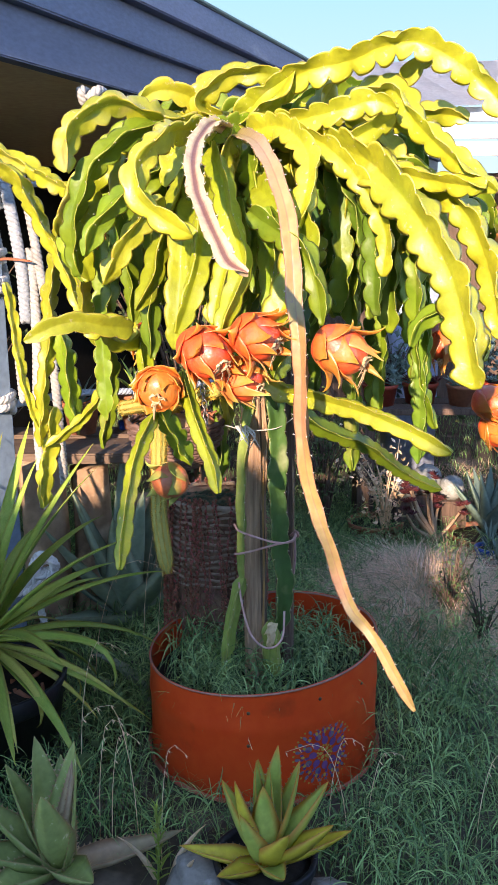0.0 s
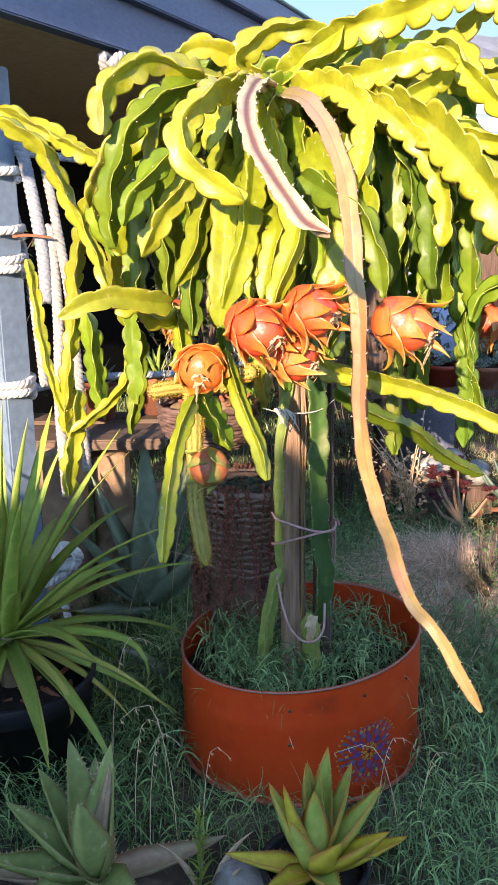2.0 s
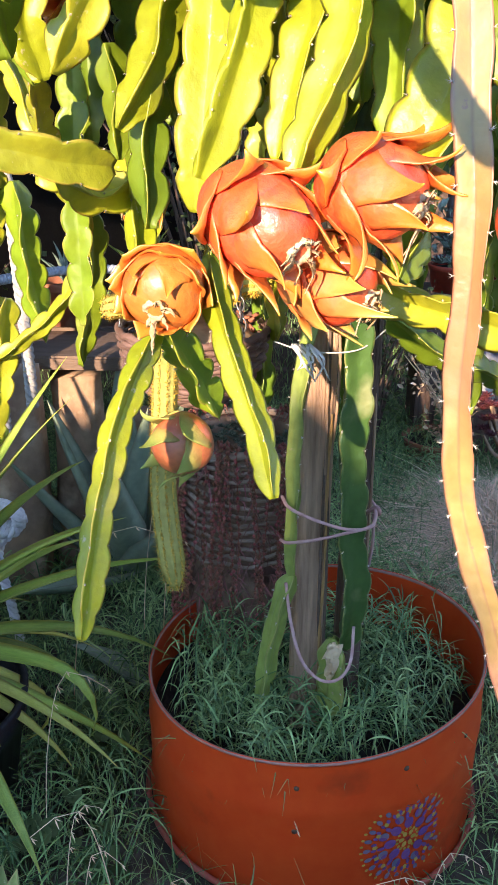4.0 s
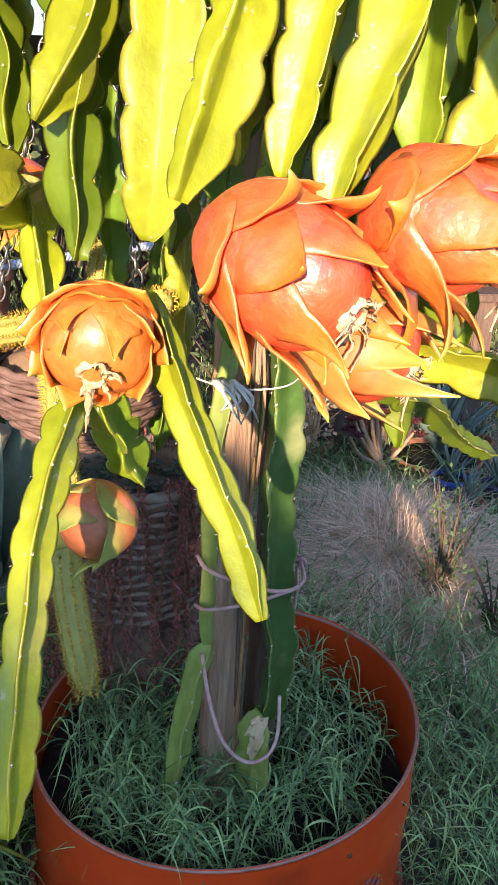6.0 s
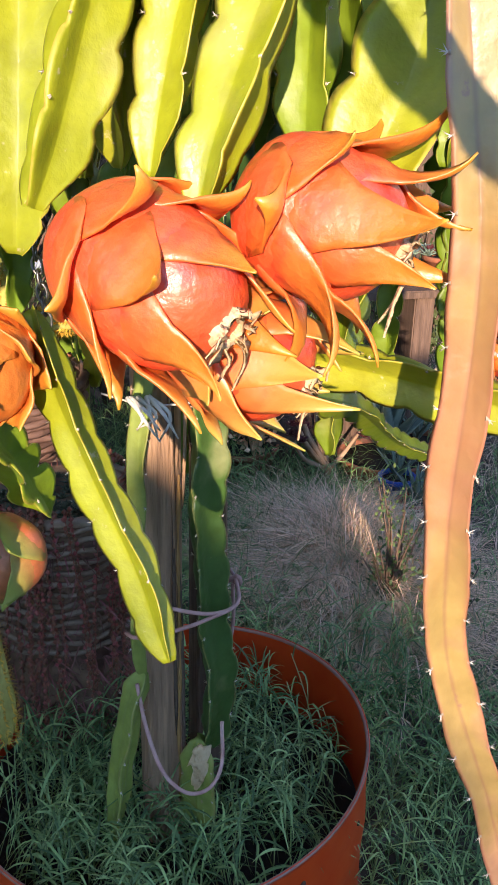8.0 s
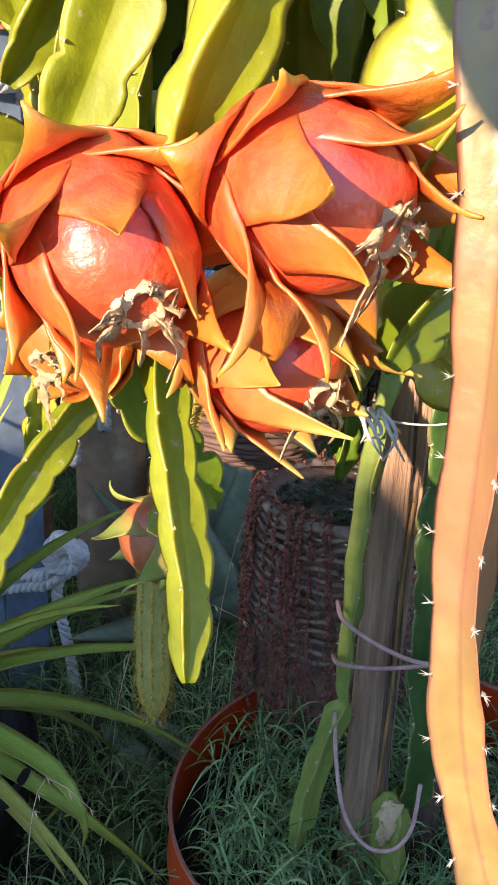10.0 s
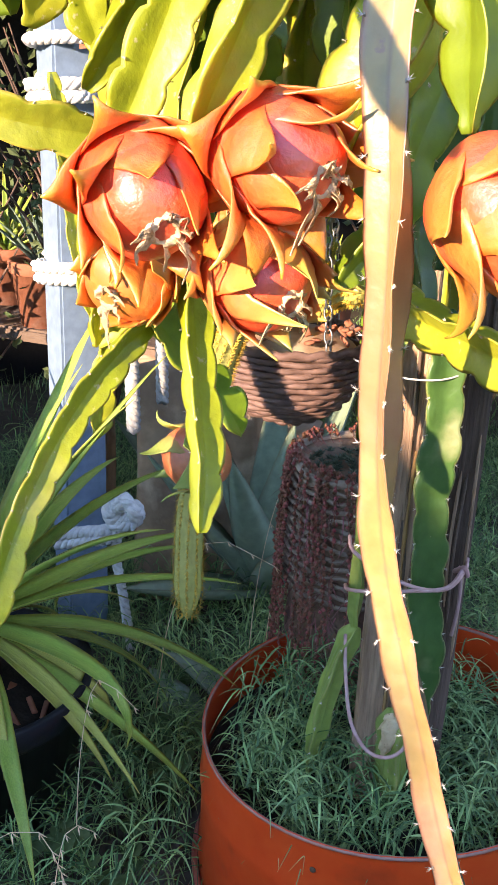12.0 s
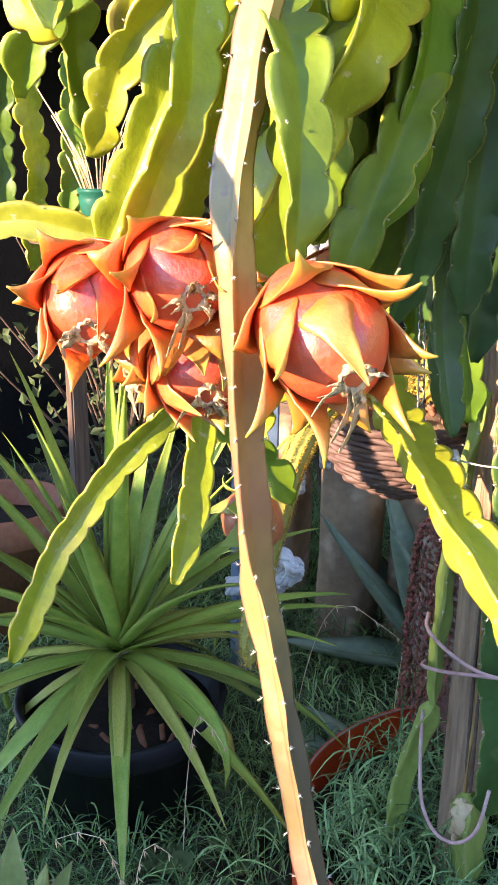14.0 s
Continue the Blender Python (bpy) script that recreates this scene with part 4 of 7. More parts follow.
# ---- fruit ----
def build_fruit(at, axis, r, length, up=(0, 0, 1), mats=("fruit", "bract"), seed=0, flare=0.35, label="", dried=True, bracts=15, tip=0.05, spin=0.0, dried_strips=5):
    rng = random.Random(seed)
    t = thing("dragon_fruit", label, "fruit", "dragon fruits", at=at)
    ax = Vector(axis).normalized()
    u0 = (Vector(up) - ax * ax.dot(Vector(up))).normalized()
    s0 = ax.cross(u0)
    rot = Matrix((s0, u0, ax)).transposed()

    def prof(u):
        """Radius at u from the stalk end (0) to the flower end (1)."""
        return r * max(0.0, 1 - abs(2 * u - 0.96) ** 2.6) ** 0.5 * (1 - 0.10 * u) + 0.004

    def spot(u, a, out=0.0):
        q = prof(u) + out
        return np.array(rot @ Vector((q * math.cos(a), q * math.sin(a), (u - 0.5) * length)))

    rings, sides = 18, 26
    verts, faces = [], []
    for i in range(rings):
        u = 0.005 + 0.985 * i / (rings - 1)
        for k in range(sides):
            a = 2 * math.pi * k / sides
            verts.append(spot(u, a, 0.0014 * math.sin(3 * a + 5 * u + seed)))
    faces = [(i * sides + k, i * sides + (k + 1) % sides, (i + 1) * sides + (k + 1) % sides, (i + 1) * sides + k) for i in range(rings - 1) for k in range(sides)]
    faces += [tuple(range(sides))[::-1], tuple(range((rings - 1) * sides, rings * sides))]
    put("body", mesh_of("body", np.array(verts), faces), M[mats[0]], t, "glossy red orange skin")
    axv = np.array(ax)
    att, loose, w = 8, 9, 7
    for k in range(bracts):
        frac = k / (bracts - 1)
        u_base = -0.01 + 0.62 * frac ** 1.05
        a0 = spin + k * 2.39996 + rng.uniform(-0.15, 0.15)
        span = (0.98 - 0.44 * frac) * rng.uniform(0.9, 1.12)
        edge = min(0.90, max(0.1, u_base + (0.31 - 0.05 * frac) * rng.uniform(0.9, 1.1)))
        free = tip * rng.uniform(0.7, 1.35) * (0.8 + 0.2 * frac)
        bend = flare * rng.uniform(0.45, 1.8) * (1.9 - 1.05 * frac)
        sway = rng.uniform(-0.3, 0.3)
        way = unit(spot(edge, a0) - spot(max(edge - 0.06, 0.01), a0))
        out_dir = np.array(rot @ Vector((math.cos(a0), math.sin(a0), 0)))
        side_dir = np.array(rot @ Vector((-math.sin(a0), math.cos(a0), 0)))
        norm0 = unit(np.cross(side_dir, way))
        norm0 = norm0 if norm0 @ out_dir > 0 else -norm0
        top, low, uvs = [], [], []
        end_w = span * 0.66
        c = spot(edge, a0, 0.0040)
        for i in range(att + loose):
            if i < att:
                q = i / (att - 1)
                wid = span * (0.86 + 0.14 * math.sin(q * 2.4)) * (1 - 0.20 * q ** 3)
                for jj in range(w):
                    e = -1 + 2 * jj / (w - 1)
                    uu = max(0.004, u_base + (edge - u_base) * (q - 0.16 * e * e * q))
                    lift = -0.0022 + 0.0062 * q ** 1.3 * (1 - 0.35 * e * e) + 0.0006 * math.sin(4 * e + k + 3 * q) * q
                    top.append(spot(uu, a0 + e * wid, lift))
                    low.append(spot(uu, a0 + e * wid, lift - 0.0016))
                    uvs.append((max(0.5 * q, 0.42 * abs(e) ** 6 * min(1, 2 * q)), e))
            else:
                g = (i - att + 1) / loose
                turn = bend * g ** 1.15
                step = free / loose
                head = way * math.cos(turn) + norm0 * math.sin(turn) + side_dir * sway * g
                c = c + unit(head) * step
                nrm = norm0 * math.cos(turn) - way * math.sin(turn)
                half = prof(edge) * math.sin(min(1.2, end_w)) * ((1 - g) ** 1.25 * 0.86 + 0.14 * (1 - g)) + 0.0006
                for jj in range(w):
                    e = -1 + 2 * jj / (w - 1)
                    sag = prof(edge) * (1 - math.cos(end_w * e)) * (1 - g) ** 2
                    p = c + side_dir * e * half - norm0 * sag + nrm * (e * e * half * (0.75 * g + 0.10 * math.sin(k * 2.1 + 5 * g)))
                    top.append(p)
                    low.append(p - nrm * (0.0018 - 0.0012 * g))
                    uvs.append((max(0.5 + 0.5 * g, 0.5 * abs(e) ** 6), e))
        n = att + loose
        verts = np.vstack([np.array(top), np.array(low)])
        N = n * w
        faces = []
        for i in range(n - 1):
            for jj in range(w - 1):
                a, b, cc, d = i * w + jj, i * w + jj + 1, (i + 1) * w + jj + 1, (i + 1) * w + jj
                faces += [(a, b, cc, d), (N + d, N + cc, N + b, N + a)]
        rimv = [jj for jj in range(w)] + [i * w + w - 1 for i in range(1, n)] + [(n - 1) * w + jj for jj in range(w - 2, -1, -1)] + [i * w for i in range(n - 2, 0, -1)]
        for i in range(len(rimv)):
            a, b = rimv[i], rimv[(i + 1) % len(rimv)]
            faces.append((b, a, N + a, N + b))
        put("bract", mesh_of("bract", verts, faces, uvs + uvs), M[mats[1]], t)
    if dried:
        endc = np.array(rot @ Vector((0, 0, 0.5 * length)))
        a = np.linspace(0, 2 * math.pi, 17)[:-1]
        v, f = [], []
        for i, (rr, h) in enumerate(((0.31, -0.008), (0.29, -0.001), (0.25, 0.0012), (0.20, 0.000), (0.14, -0.006), (0.02, -0.011))):
            for q in a:
                jag = 1 + 0.16 * math.sin(3 * q + i + seed) + 0.12 * math.sin(7 * q + 2 * i + seed * 2)
                v.append(endc + np.array(rot @ Vector((r * rr * jag * math.cos(q), r * rr * jag * math.sin(q), h * (1 + 0.3 * math.sin(4 * q + seed))))))
        f = [(i * 16 + k, i * 16 + (k + 1) % 16, (i + 1) * 16 + (k + 1) % 16, (i + 1) * 16 + k) for i in range(5) for k in range(16)] + [tuple(range(80, 96))]
        put("flower_scar", mesh_of("flower_scar", np.array(v), f), M["dried"], t, "dry brown hollow where the flower sat")
        bm = bmesh.new()
        bmesh.ops.create_icosphere(bm, subdivisions=2, radius=r * 0.10, matrix=Matrix.Translation(Vector(endc) - ax * 0.009))
        part("pit", bm, M["dark_hole"], t)
        bits = []
        for k in range(dried_strips + 6):
            an = rng.uniform(0, 6.28)
            o = np.array(rot @ Vector((math.cos(an), math.sin(an), 0)))
            L = rng.uniform(0.005, 0.012) if k % 4 else rng.uniform(0.018, 0.030)
            down = np.array([0, 0, -1.0])
            p = spline([endc + o * r * 0.24 - axv * 0.003, endc + o * r * 0.34 + axv * 0.004, endc + o * (r * 0.36 + L * 0.35) + axv * 0.003 + down * L * 0.25, endc + o * (r * 0.36 + L * 0.5) + down * L * 0.8 + np.array([rng.uniform(-1, 1), rng.uniform(-1, 1), 0]) * 0.005], 10)
            tt, ss, ff = frames_along(p, axv + 0.3)
            wd = (rng.uniform(0.0020, 0.0048) * np.linspace(1, 0.12, 10) * (1 + 0.35 * np.sin(np.arange(10) * 1.9 + k)))[:, None]
            vv = np.vstack([p - ss * wd + ff * wd * 0.5, p - ff * 0.0004, p + ss * wd + ff * wd * 0.35, p - ff * 0.0011])
            fc = []
            for a, b in ((0, 10), (10, 20), (20, 30), (30, 0)):
                fc += [(a + i, a + i + 1, b + i + 1, b + i) for i in range(9)]
            bits.append((vv, fc))
        put("dried_petals", mesh_of("dried_petals", *joined(bits)), M["dried"], t, "withered beige petal strips")
    return t


# ---- house, shed and closing walls ----
def slab(name, corner, along, across_v, up, label, mat, parent=None, category="", kind=""):
    """A box from a corner and three edge vectors."""
    c, a, b, u = (np.array(v, float) for v in (corner, along, across_v, up))
    v = [c, c + a, c + a + b, c + b, c + u, c + a + u, c + a + b + u, c + b + u]
    f = [(3, 2, 1, 0), (4, 5, 6, 7), (0, 1, 5, 4), (1, 2, 6, 5), (2, 3, 7, 6), (3, 0, 4, 7)]
    bm = bmesh.new()
    vs = [bm.verts.new(p) for p in v]
    for q in f:
        bm.faces.new([vs[i] for i in q])
    bmesh.ops.bevel(bm, geom=bm.edges[:], offset=0.004, segments=2, affect="EDGES")
    ob = part(name, bm, mat, parent, "" if category or kind else label, smooth=False)
    if category or kind:
        tagged(ob, label, category, kind=kind)
    return ob


EAVE = np.array([0.361, 0.9326, 0.0])           # the way in which the patio's edge runs
OUT = np.array([0.9326, -0.361, 0.0])           # away from the house
EDGE = np.array([-0.437, 2.734, 1.765])         # a point on the beam's lower edge


def build_house():
    t = thing("patio_roof", "patio roof edge with blue grey painted beam and stepped gutter", "roof", kind="structure")
    o = EDGE - EAVE * 1.5
    L = 7.1
    slab("beam", o, EAVE * L, -OUT * 0.05, (0, 0, 0.135), "blue grey painted timber beam", M["beam_paint"], t)
    slab("fascia", o + OUT * 0.035 + np.array([0, 0, 0.128]), EAVE * L, -OUT * 0.05, (0, 0, 0.11), "blue grey fascia board", M["beam_paint"], t)
    slab("gutter", o + OUT * 0.075 + np.array([0, 0, 0.236]), EAVE * L, -OUT * 0.09, (0, 0, 0.085), "grey folded metal gutter", M["beam_paint"], t)
    slab("gutter_lip", o + OUT * 0.082 + np.array([0, 0, 0.321]), EAVE * L, -OUT * 0.016, (0, 0, 0.014), "dark green gutter lip", M["gutter_top"], t)
    slab("roof_sheet", o - OUT * 0.02 + np.array([0, 0, 0.31]), EAVE * L, -OUT * 6, (0, 0, 0.03), "grey roof sheet", M["roof_metal"], t)
    slab("ceiling", o - OUT * 0.052 + np.array([0, 0, 0.03]), EAVE * L, -OUT * 6, (0, 0, 0.02), "tan boarded patio ceiling", M["ceiling_board"], None, "ceiling", "structure")
    slab("wall_house", EDGE - EAVE * 1.5 - OUT * 2.3 - np.array([0, 0, 1.9]), EAVE * L, -OUT * 0.2, (0, 0, 1.95), "house wall under the patio, its shade painted in near black", M["patio_shade_wall"], None, "wall", "structure")
    # the neighbour's shed with pale slats under its roof
    s = thing("garden_shed", "low shed with grey metal roof and white slatted front", "shed")
    y = 6.2
    slab("wall", (0.35, y + 0.9, -0.2), (6, 0, 0), (0, 2.5, 0), (0, 0, 1.95), "dark brown brick wall", M["dark_wood"], s)
    for k in range(3):
        slab("slat", (0.3, y - 0.14, 1.80 + 0.105 * k), (6.2, 0, 0), (0, 0.04, 0), (0, 0, 0.085), "", M["white_slat"], s)
    v, f = [], []
    n = 60
    for j, (yy, zz) in enumerate(((y - 0.25, 2.09), (y + 2.8, 2.86))):
        for k in range(n):
            v.append((0.2 + 6.4 * k / (n - 1), yy, zz + (0.012 if k % 4 in (0, 1) else 0.0)))
    f = [(k, k + 1, n + k + 1, n + k) for k in range(n - 1)]
    bm = bmesh.new()
    vs = [bm.verts.new(p) for p in v]
    for q in f:
        bm.faces.new([vs[i] for i in q])
    bmesh.ops.solidify(bm, geom=bm.faces[:], thickness=0.02)
    part("roof", bm, M["roof_metal"], s, "grey ribbed roof sheet", smooth=False)
    # plain fences that close the garden; the added shade walls are in build_shade
    slab("wall_fence_back", (-6, 9.0, -0.3), (14, 0, 0), (0, 0.1, 0), (0, 0, 1.7), "plain timber fence at the garden's end", M["fence"], None, "fence", "structure")
    slab("wall_fence_side", (4.2, -6, -0.3), (0.1, 0, 0), (0, 15, 0), (0, 0, 1.6), "plain timber fence along the garden", M["fence"], None, "fence", "structure")


SHADE_Y = -4.0


def build_shade():
    """Unseen walls added behind the camera: they shade the ground, a lower stretch lets one strip of sun through."""
    k = math.tan(radians(SUN_EL)) / math.cos(radians(SUN_AZ))
    sx = math.tan(radians(SUN_AZ))

    def top(z, y):
        return z + (y - SHADE_Y) * k

    def over(x, y):
        return x + (y - SHADE_Y) * sx
    tall = top(0.84, 1.62)
    b = over(0.325, 1.5)
    # added wall heights, stepped so that chosen stems stay lit
    profile = ((-9.0, 0.84), (-0.50, 0.90), (-0.255, 0.72), (-0.185, 0.96), (-0.135, 0.93), (-0.11, 0.87), (-0.085, 0.84), (0.115, None))
    for (x0, z0), (x1, _) in zip(profile, profile[1:]):
        p = over(x0, 1.6)
        slab("wall_behind", (p, SHADE_Y - 0.2, -0.2), (over(x1, 1.6) - p, 0, 0), (0, 0.2, 0), (0, 0, top(z0, 1.6) + 0.2), "unseen added wall, its uneven top shaping the shade", M["white_wall"], None, "wall", "structure")
    # added low steps follow the tan stem, so sun reaches its end
    steps = ((0.115, 0.73), (0.15, 0.63), (0.185, 0.58), (0.225, 0.51), (0.27, 0.44), (0.325, 0.44))
    for (x0, z0), (x1, _) in zip(steps, steps[1:]):
        p = over(x0, 1.5)
        slab("wall_gate", (p, SHADE_Y - 0.2, -0.2), (over(x1, 1.5) - p, 0, 0), (0, 0.2, 0), (0, 0, top(z0, 1.48) + 0.2), "unseen added low stepped wall that leaves a slot of sun", M["white_wall"], None, "wall", "structure")
    slab("wall_beside", (b, SHADE_Y - 0.2, -0.2), (5 - b, 0, 0), (0, 0.2, 0), (0, 0, tall + 0.35), "unseen added wall that closes the slot of sun", M["white_wall"], None, "wall", "structure")


# ---- rope rail and painted post ----
def twisted_rope(path, r, strands=3, pitch=0.045, n=None):
    path = np.asarray(path, float)
    L = np.linalg.norm(np.diff(path, axis=0), axis=1).sum()
    n = n or max(12, int(L / (pitch / 8)))
    p = spline(path, n)
    t, s, f = frames_along(p, (0.3, -0.9, 0.2))
    ph = np.linspace(0, L / pitch * 2 * math.pi, n)
    bits = []
    for k in range(strands):
        a = ph + 2 * math.pi * k / strands
        q = p + (np.cos(a)[:, None] * s + np.sin(a)[:, None] * f) * r * 0.5
        bits.append(tube(q, r * 0.58, 7))
    return joined(bits)


def rope(points, r=0.011, mat="rope", label="thick twisted white rope", parent=None, **kw):
    ob = put("rope", mesh_of("rope", *twisted_rope(points, r, **kw)), M[mat], parent)
    return tagged(ob, label, "rope", "ropes") if parent is None else ob


POST_X, POST_YY = -0.755, 2.60


def build_post():
    bm = bmesh.new()
    box(bm, -0.046, 0.046, -0.046, 0.046, -0.05, 1.70, 0.005)
    ob = part("garden_post", bm, M["post_paint"], smooth=False)
    ob.location, ob.rotation_euler = (POST_X, POST_YY, 0), (0, 0, radians(-38))
    tagged(ob, "square timber post painted blue grey, rope wound round it", "post")

    def wound(z, turns, r=0.012, lab="white rope wound round the painted post"):
        a = np.linspace(0, 2 * math.pi * turns, int(14 * turns))
        sq = 0.062 / np.maximum(np.abs(np.cos(a)), np.abs(np.sin(a))) ** 0.6
        p = np.stack([POST_X + sq * np.cos(a), POST_YY + sq * np.sin(a), z + a / (2 * math.pi) * r * 1.9], 1)
        put_rope = put("rope_winding", mesh_of("rope_winding", *twisted_rope(p, r)), M["white_rope"])
        tagged(put_rope, lab, "rope", "ropes")

    wound(0.835, 2.5)
    wound(1.17, 2.5)
    wound(1.27, 1.5)
    wound(1.42, 1.5)
    # the knot low on the post
    rng = random.Random(4)
    bits = []
    c = np.array([-0.607, 2.54, 0.372])
    for k in range(5):
        a = np.linspace(0, 2 * math.pi, 26)
        ax, ay = rng.uniform(0.022, 0.034), rng.uniform(0.022, 0.034)
        p = c + np.stack([ax * np.cos(a), 0.014 * np.sin(2 * a + k) - 0.004 * k, ay * np.sin(a) + 0.004 * k], 1)
        bits.append(twisted_rope(p, 0.012, n=120))
    for dz in (0.0, 0.022):
        bits.append(twisted_rope([c + (0.0, -0.004, -0.03 + dz), c + (-0.045, -0.012, -0.062 + dz), c + (-0.10, -0.004, -0.082 + dz), (POST_X - 0.02, POST_YY - 0.07, 0.27 + dz)], 0.013))
    bits.append(twisted_rope([c + (-0.01, 0, -0.03), c + (-0.028, 0.0, -0.09), c + (-0.012, 0.005, -0.2), c + (0.004, 0.01, -0.335)], 0.011))
    tagged(put("rope_knot", mesh_of("rope_knot", *joined(bits)), M["white_rope"]), "thick white rope knot tied low on the post", "rope", "ropes")


# ---- baskets ----
def woven_bowl(t, r, depth, rows, mat, jitter=0.3, sides=26, name="weave", over=None):
    """Rows of canes woven round upright ribs; each row is a part."""
    for i in range(rows):
        u = i / (rows - 1)
        z = -depth * u
        rr = (over(u) if over else r * math.sqrt(max(0.02, 1 - (u * 0.93) ** 2.2)))
        a = np.linspace(0, 2 * math.pi, 4 * sides + 1)
        ph = math.pi * (i % 2)
        p = np.stack([(rr + 0.0028 * np.sin(sides * a / 2 + ph)) * np.cos(a), (rr + 0.0028 * np.sin(sides * a / 2 + ph)) * np.sin(a), z + 0.002 * np.sin(3 * a + i) * jitter * 3], 1)
        put("cane", mesh_of("cane", *tube(p, depth / rows * 0.62, 6, cap=False)), M[mat], t)
    for k in range(sides // 2):
        a = 2 * math.pi * k / (sides // 2)
        p = []
        for i in range(8):
            u = i / 7
            rr = (over(u) if over else r * math.sqrt(max(0.02, 1 - (u * 0.93) ** 2.2))) - 0.002
            p.append((rr * math.cos(a), rr * math.sin(a), 0.006 - depth * u))
        put("rib", mesh_of("rib", *tube(np.array(p), 0.002, 5)), M[mat], t)


def chain(parent, a, b, link=0.022):
    a, b = np.array(a, float), np.array(b, float)
    L = np.linalg.norm(b - a)
    n = max(2, int(L / (link * 0.72)))
    d = (b - a) / L
    s = unit(np.cross(d, (0.2, 0.9, 0.1)))
    f = np.cross(d, s)
    q = np.linspace(0, 2 * math.pi, 13)
    for k in range(n):
        c = a + d * L * (k + 0.5) / n
        w = s if k % 2 else f
        p = c + np.cos(q)[:, None] * d * link * 0.5 + np.sin(q)[:, None] * w * link * 0.27
        put("chain_link", mesh_of("chain_link", *tube(p, 0.0017, 5, cap=False)), M["chain"], parent)


BASKET = np.array([-0.18, 2.24, 0.878])


def build_basket():
    t = thing("hanging_basket", "round brown wicker basket hung on chains, bark inside", "basket", at=tuple(BASKET))
    woven_bowl(t, 0.118, 0.115, 15, "wicker")
    a = np.linspace(0, 2 * math.pi, 80)
    put("rim", mesh_of("rim", *tube(np.stack([0.12 * np.cos(a), 0.12 * np.sin(a), 0.004 + 0.002 * np.sin(20 * a)], 1), 0.006, 7, cap=False)), M["wicker"], t)
    bm = bmesh.new()
    bmesh.ops.create_uvsphere(bm, u_segments=20, v_segments=10, radius=0.106, matrix=Matrix.Diagonal((1, 1, 0.35, 1)) @ Matrix.Translation((0, 0, -0.06)))
    part("bark_fill", bm, M["log"], t, "rusty bark chips")
    rng = random.Random(2)
    for k in range(46):
        r, q = 0.1 * math.sqrt(rng.random()), rng.uniform(0, 6.28)
        bm = bmesh.new()
        bmesh.ops.create_cube(bm, size=1, matrix=Matrix.LocRotScale((r * math.cos(q), r * math.sin(q), 0.012 + 0.01 * rng.random()), Euler((rng.uniform(-1, 1), rng.uniform(-1, 1), q)), (rng.uniform(0.008, 0.022), rng.uniform(0.006, 0.012), 0.005)))
        bmesh.ops.bevel(bm, geom=bm.edges[:], offset=0.0015, segments=1, affect="EDGES")
        part("bark_chip", bm, M["terracotta"], t)
    for q in (3.4, 5.5, 1.2):
        chain(t, (0.118 * math.cos(q), 0.118 * math.sin(q), 0.005), (0.02, -0.03, 0.62))
    return t


def hairy(points, r, parent, name="arm"):
    """A ribbed, golden-haired hanging cactus arm with a rounded tip."""
    path = spline(points, 40)
    u = np.linspace(0, 1, 40)
    rr = r * np.minimum(1, ((1 - u) * 14 + 0.02)) ** 0.5
    t, s, f = frames_along(path, (0, -1, 0.3))
    sides, verts, hv, hf = 32, [], [], []
    rng = random.Random(int(r * 1e5) + len(points))
    for i in range(40):
        for k in range(sides):
            a = 2 * math.pi * k / sides
            q = rr[i] * (1 + 0.09 * math.cos(a * 10))
            verts.append(path[i] + (s[i] * math.cos(a) + f[i] * math.sin(a)) * q)
    faces = [(i * sides + k, i * sides + (k + 1) % sides, (i + 1) * sides + (k + 1) % sides, (i + 1) * sides + k) for i in range(39) for k in range(sides)]
    faces += [tuple(range(sides))[::-1], tuple(range(39 * sides, 40 * sides))]
    ob = put(name, mesh_of(name, np.array(verts), faces), M["hairy_cactus"], parent)
    L = np.linalg.norm(np.diff(path, axis=0), axis=1).sum()
    for k in range(10):
        a = 2 * math.pi * k / 10
        for j in range(int(L / 0.0045)):
            x = (j + 0.5) / int(L / 0.0045) * 39
            i = min(38, int(x))
            d = s[i] * math.cos(a) + f[i] * math.sin(a)
            c = path[i] + (path[i + 1] - path[i]) * (x - i) + d * rr[i] * 1.07
            for _ in range(6):
                v = unit(d + s[i] * rng.uniform(-0.9, 0.9) + t[i] * rng.uniform(-0.9, 0.9))
                w = unit(np.cross(v, t[i] + 0.01)) * 0.0009
                n = len(hv)
                hv += [c - w, c + w, c + v * rng.uniform(0.005, 0.009)]
                hf.append((n, n + 1, n + 2))
    put("hair", mesh_of("hair", np.array(hv), hf, smooth=False), M["golden_hair"], ob, "dense golden spines")["kind"] = "stuff"
    return ob


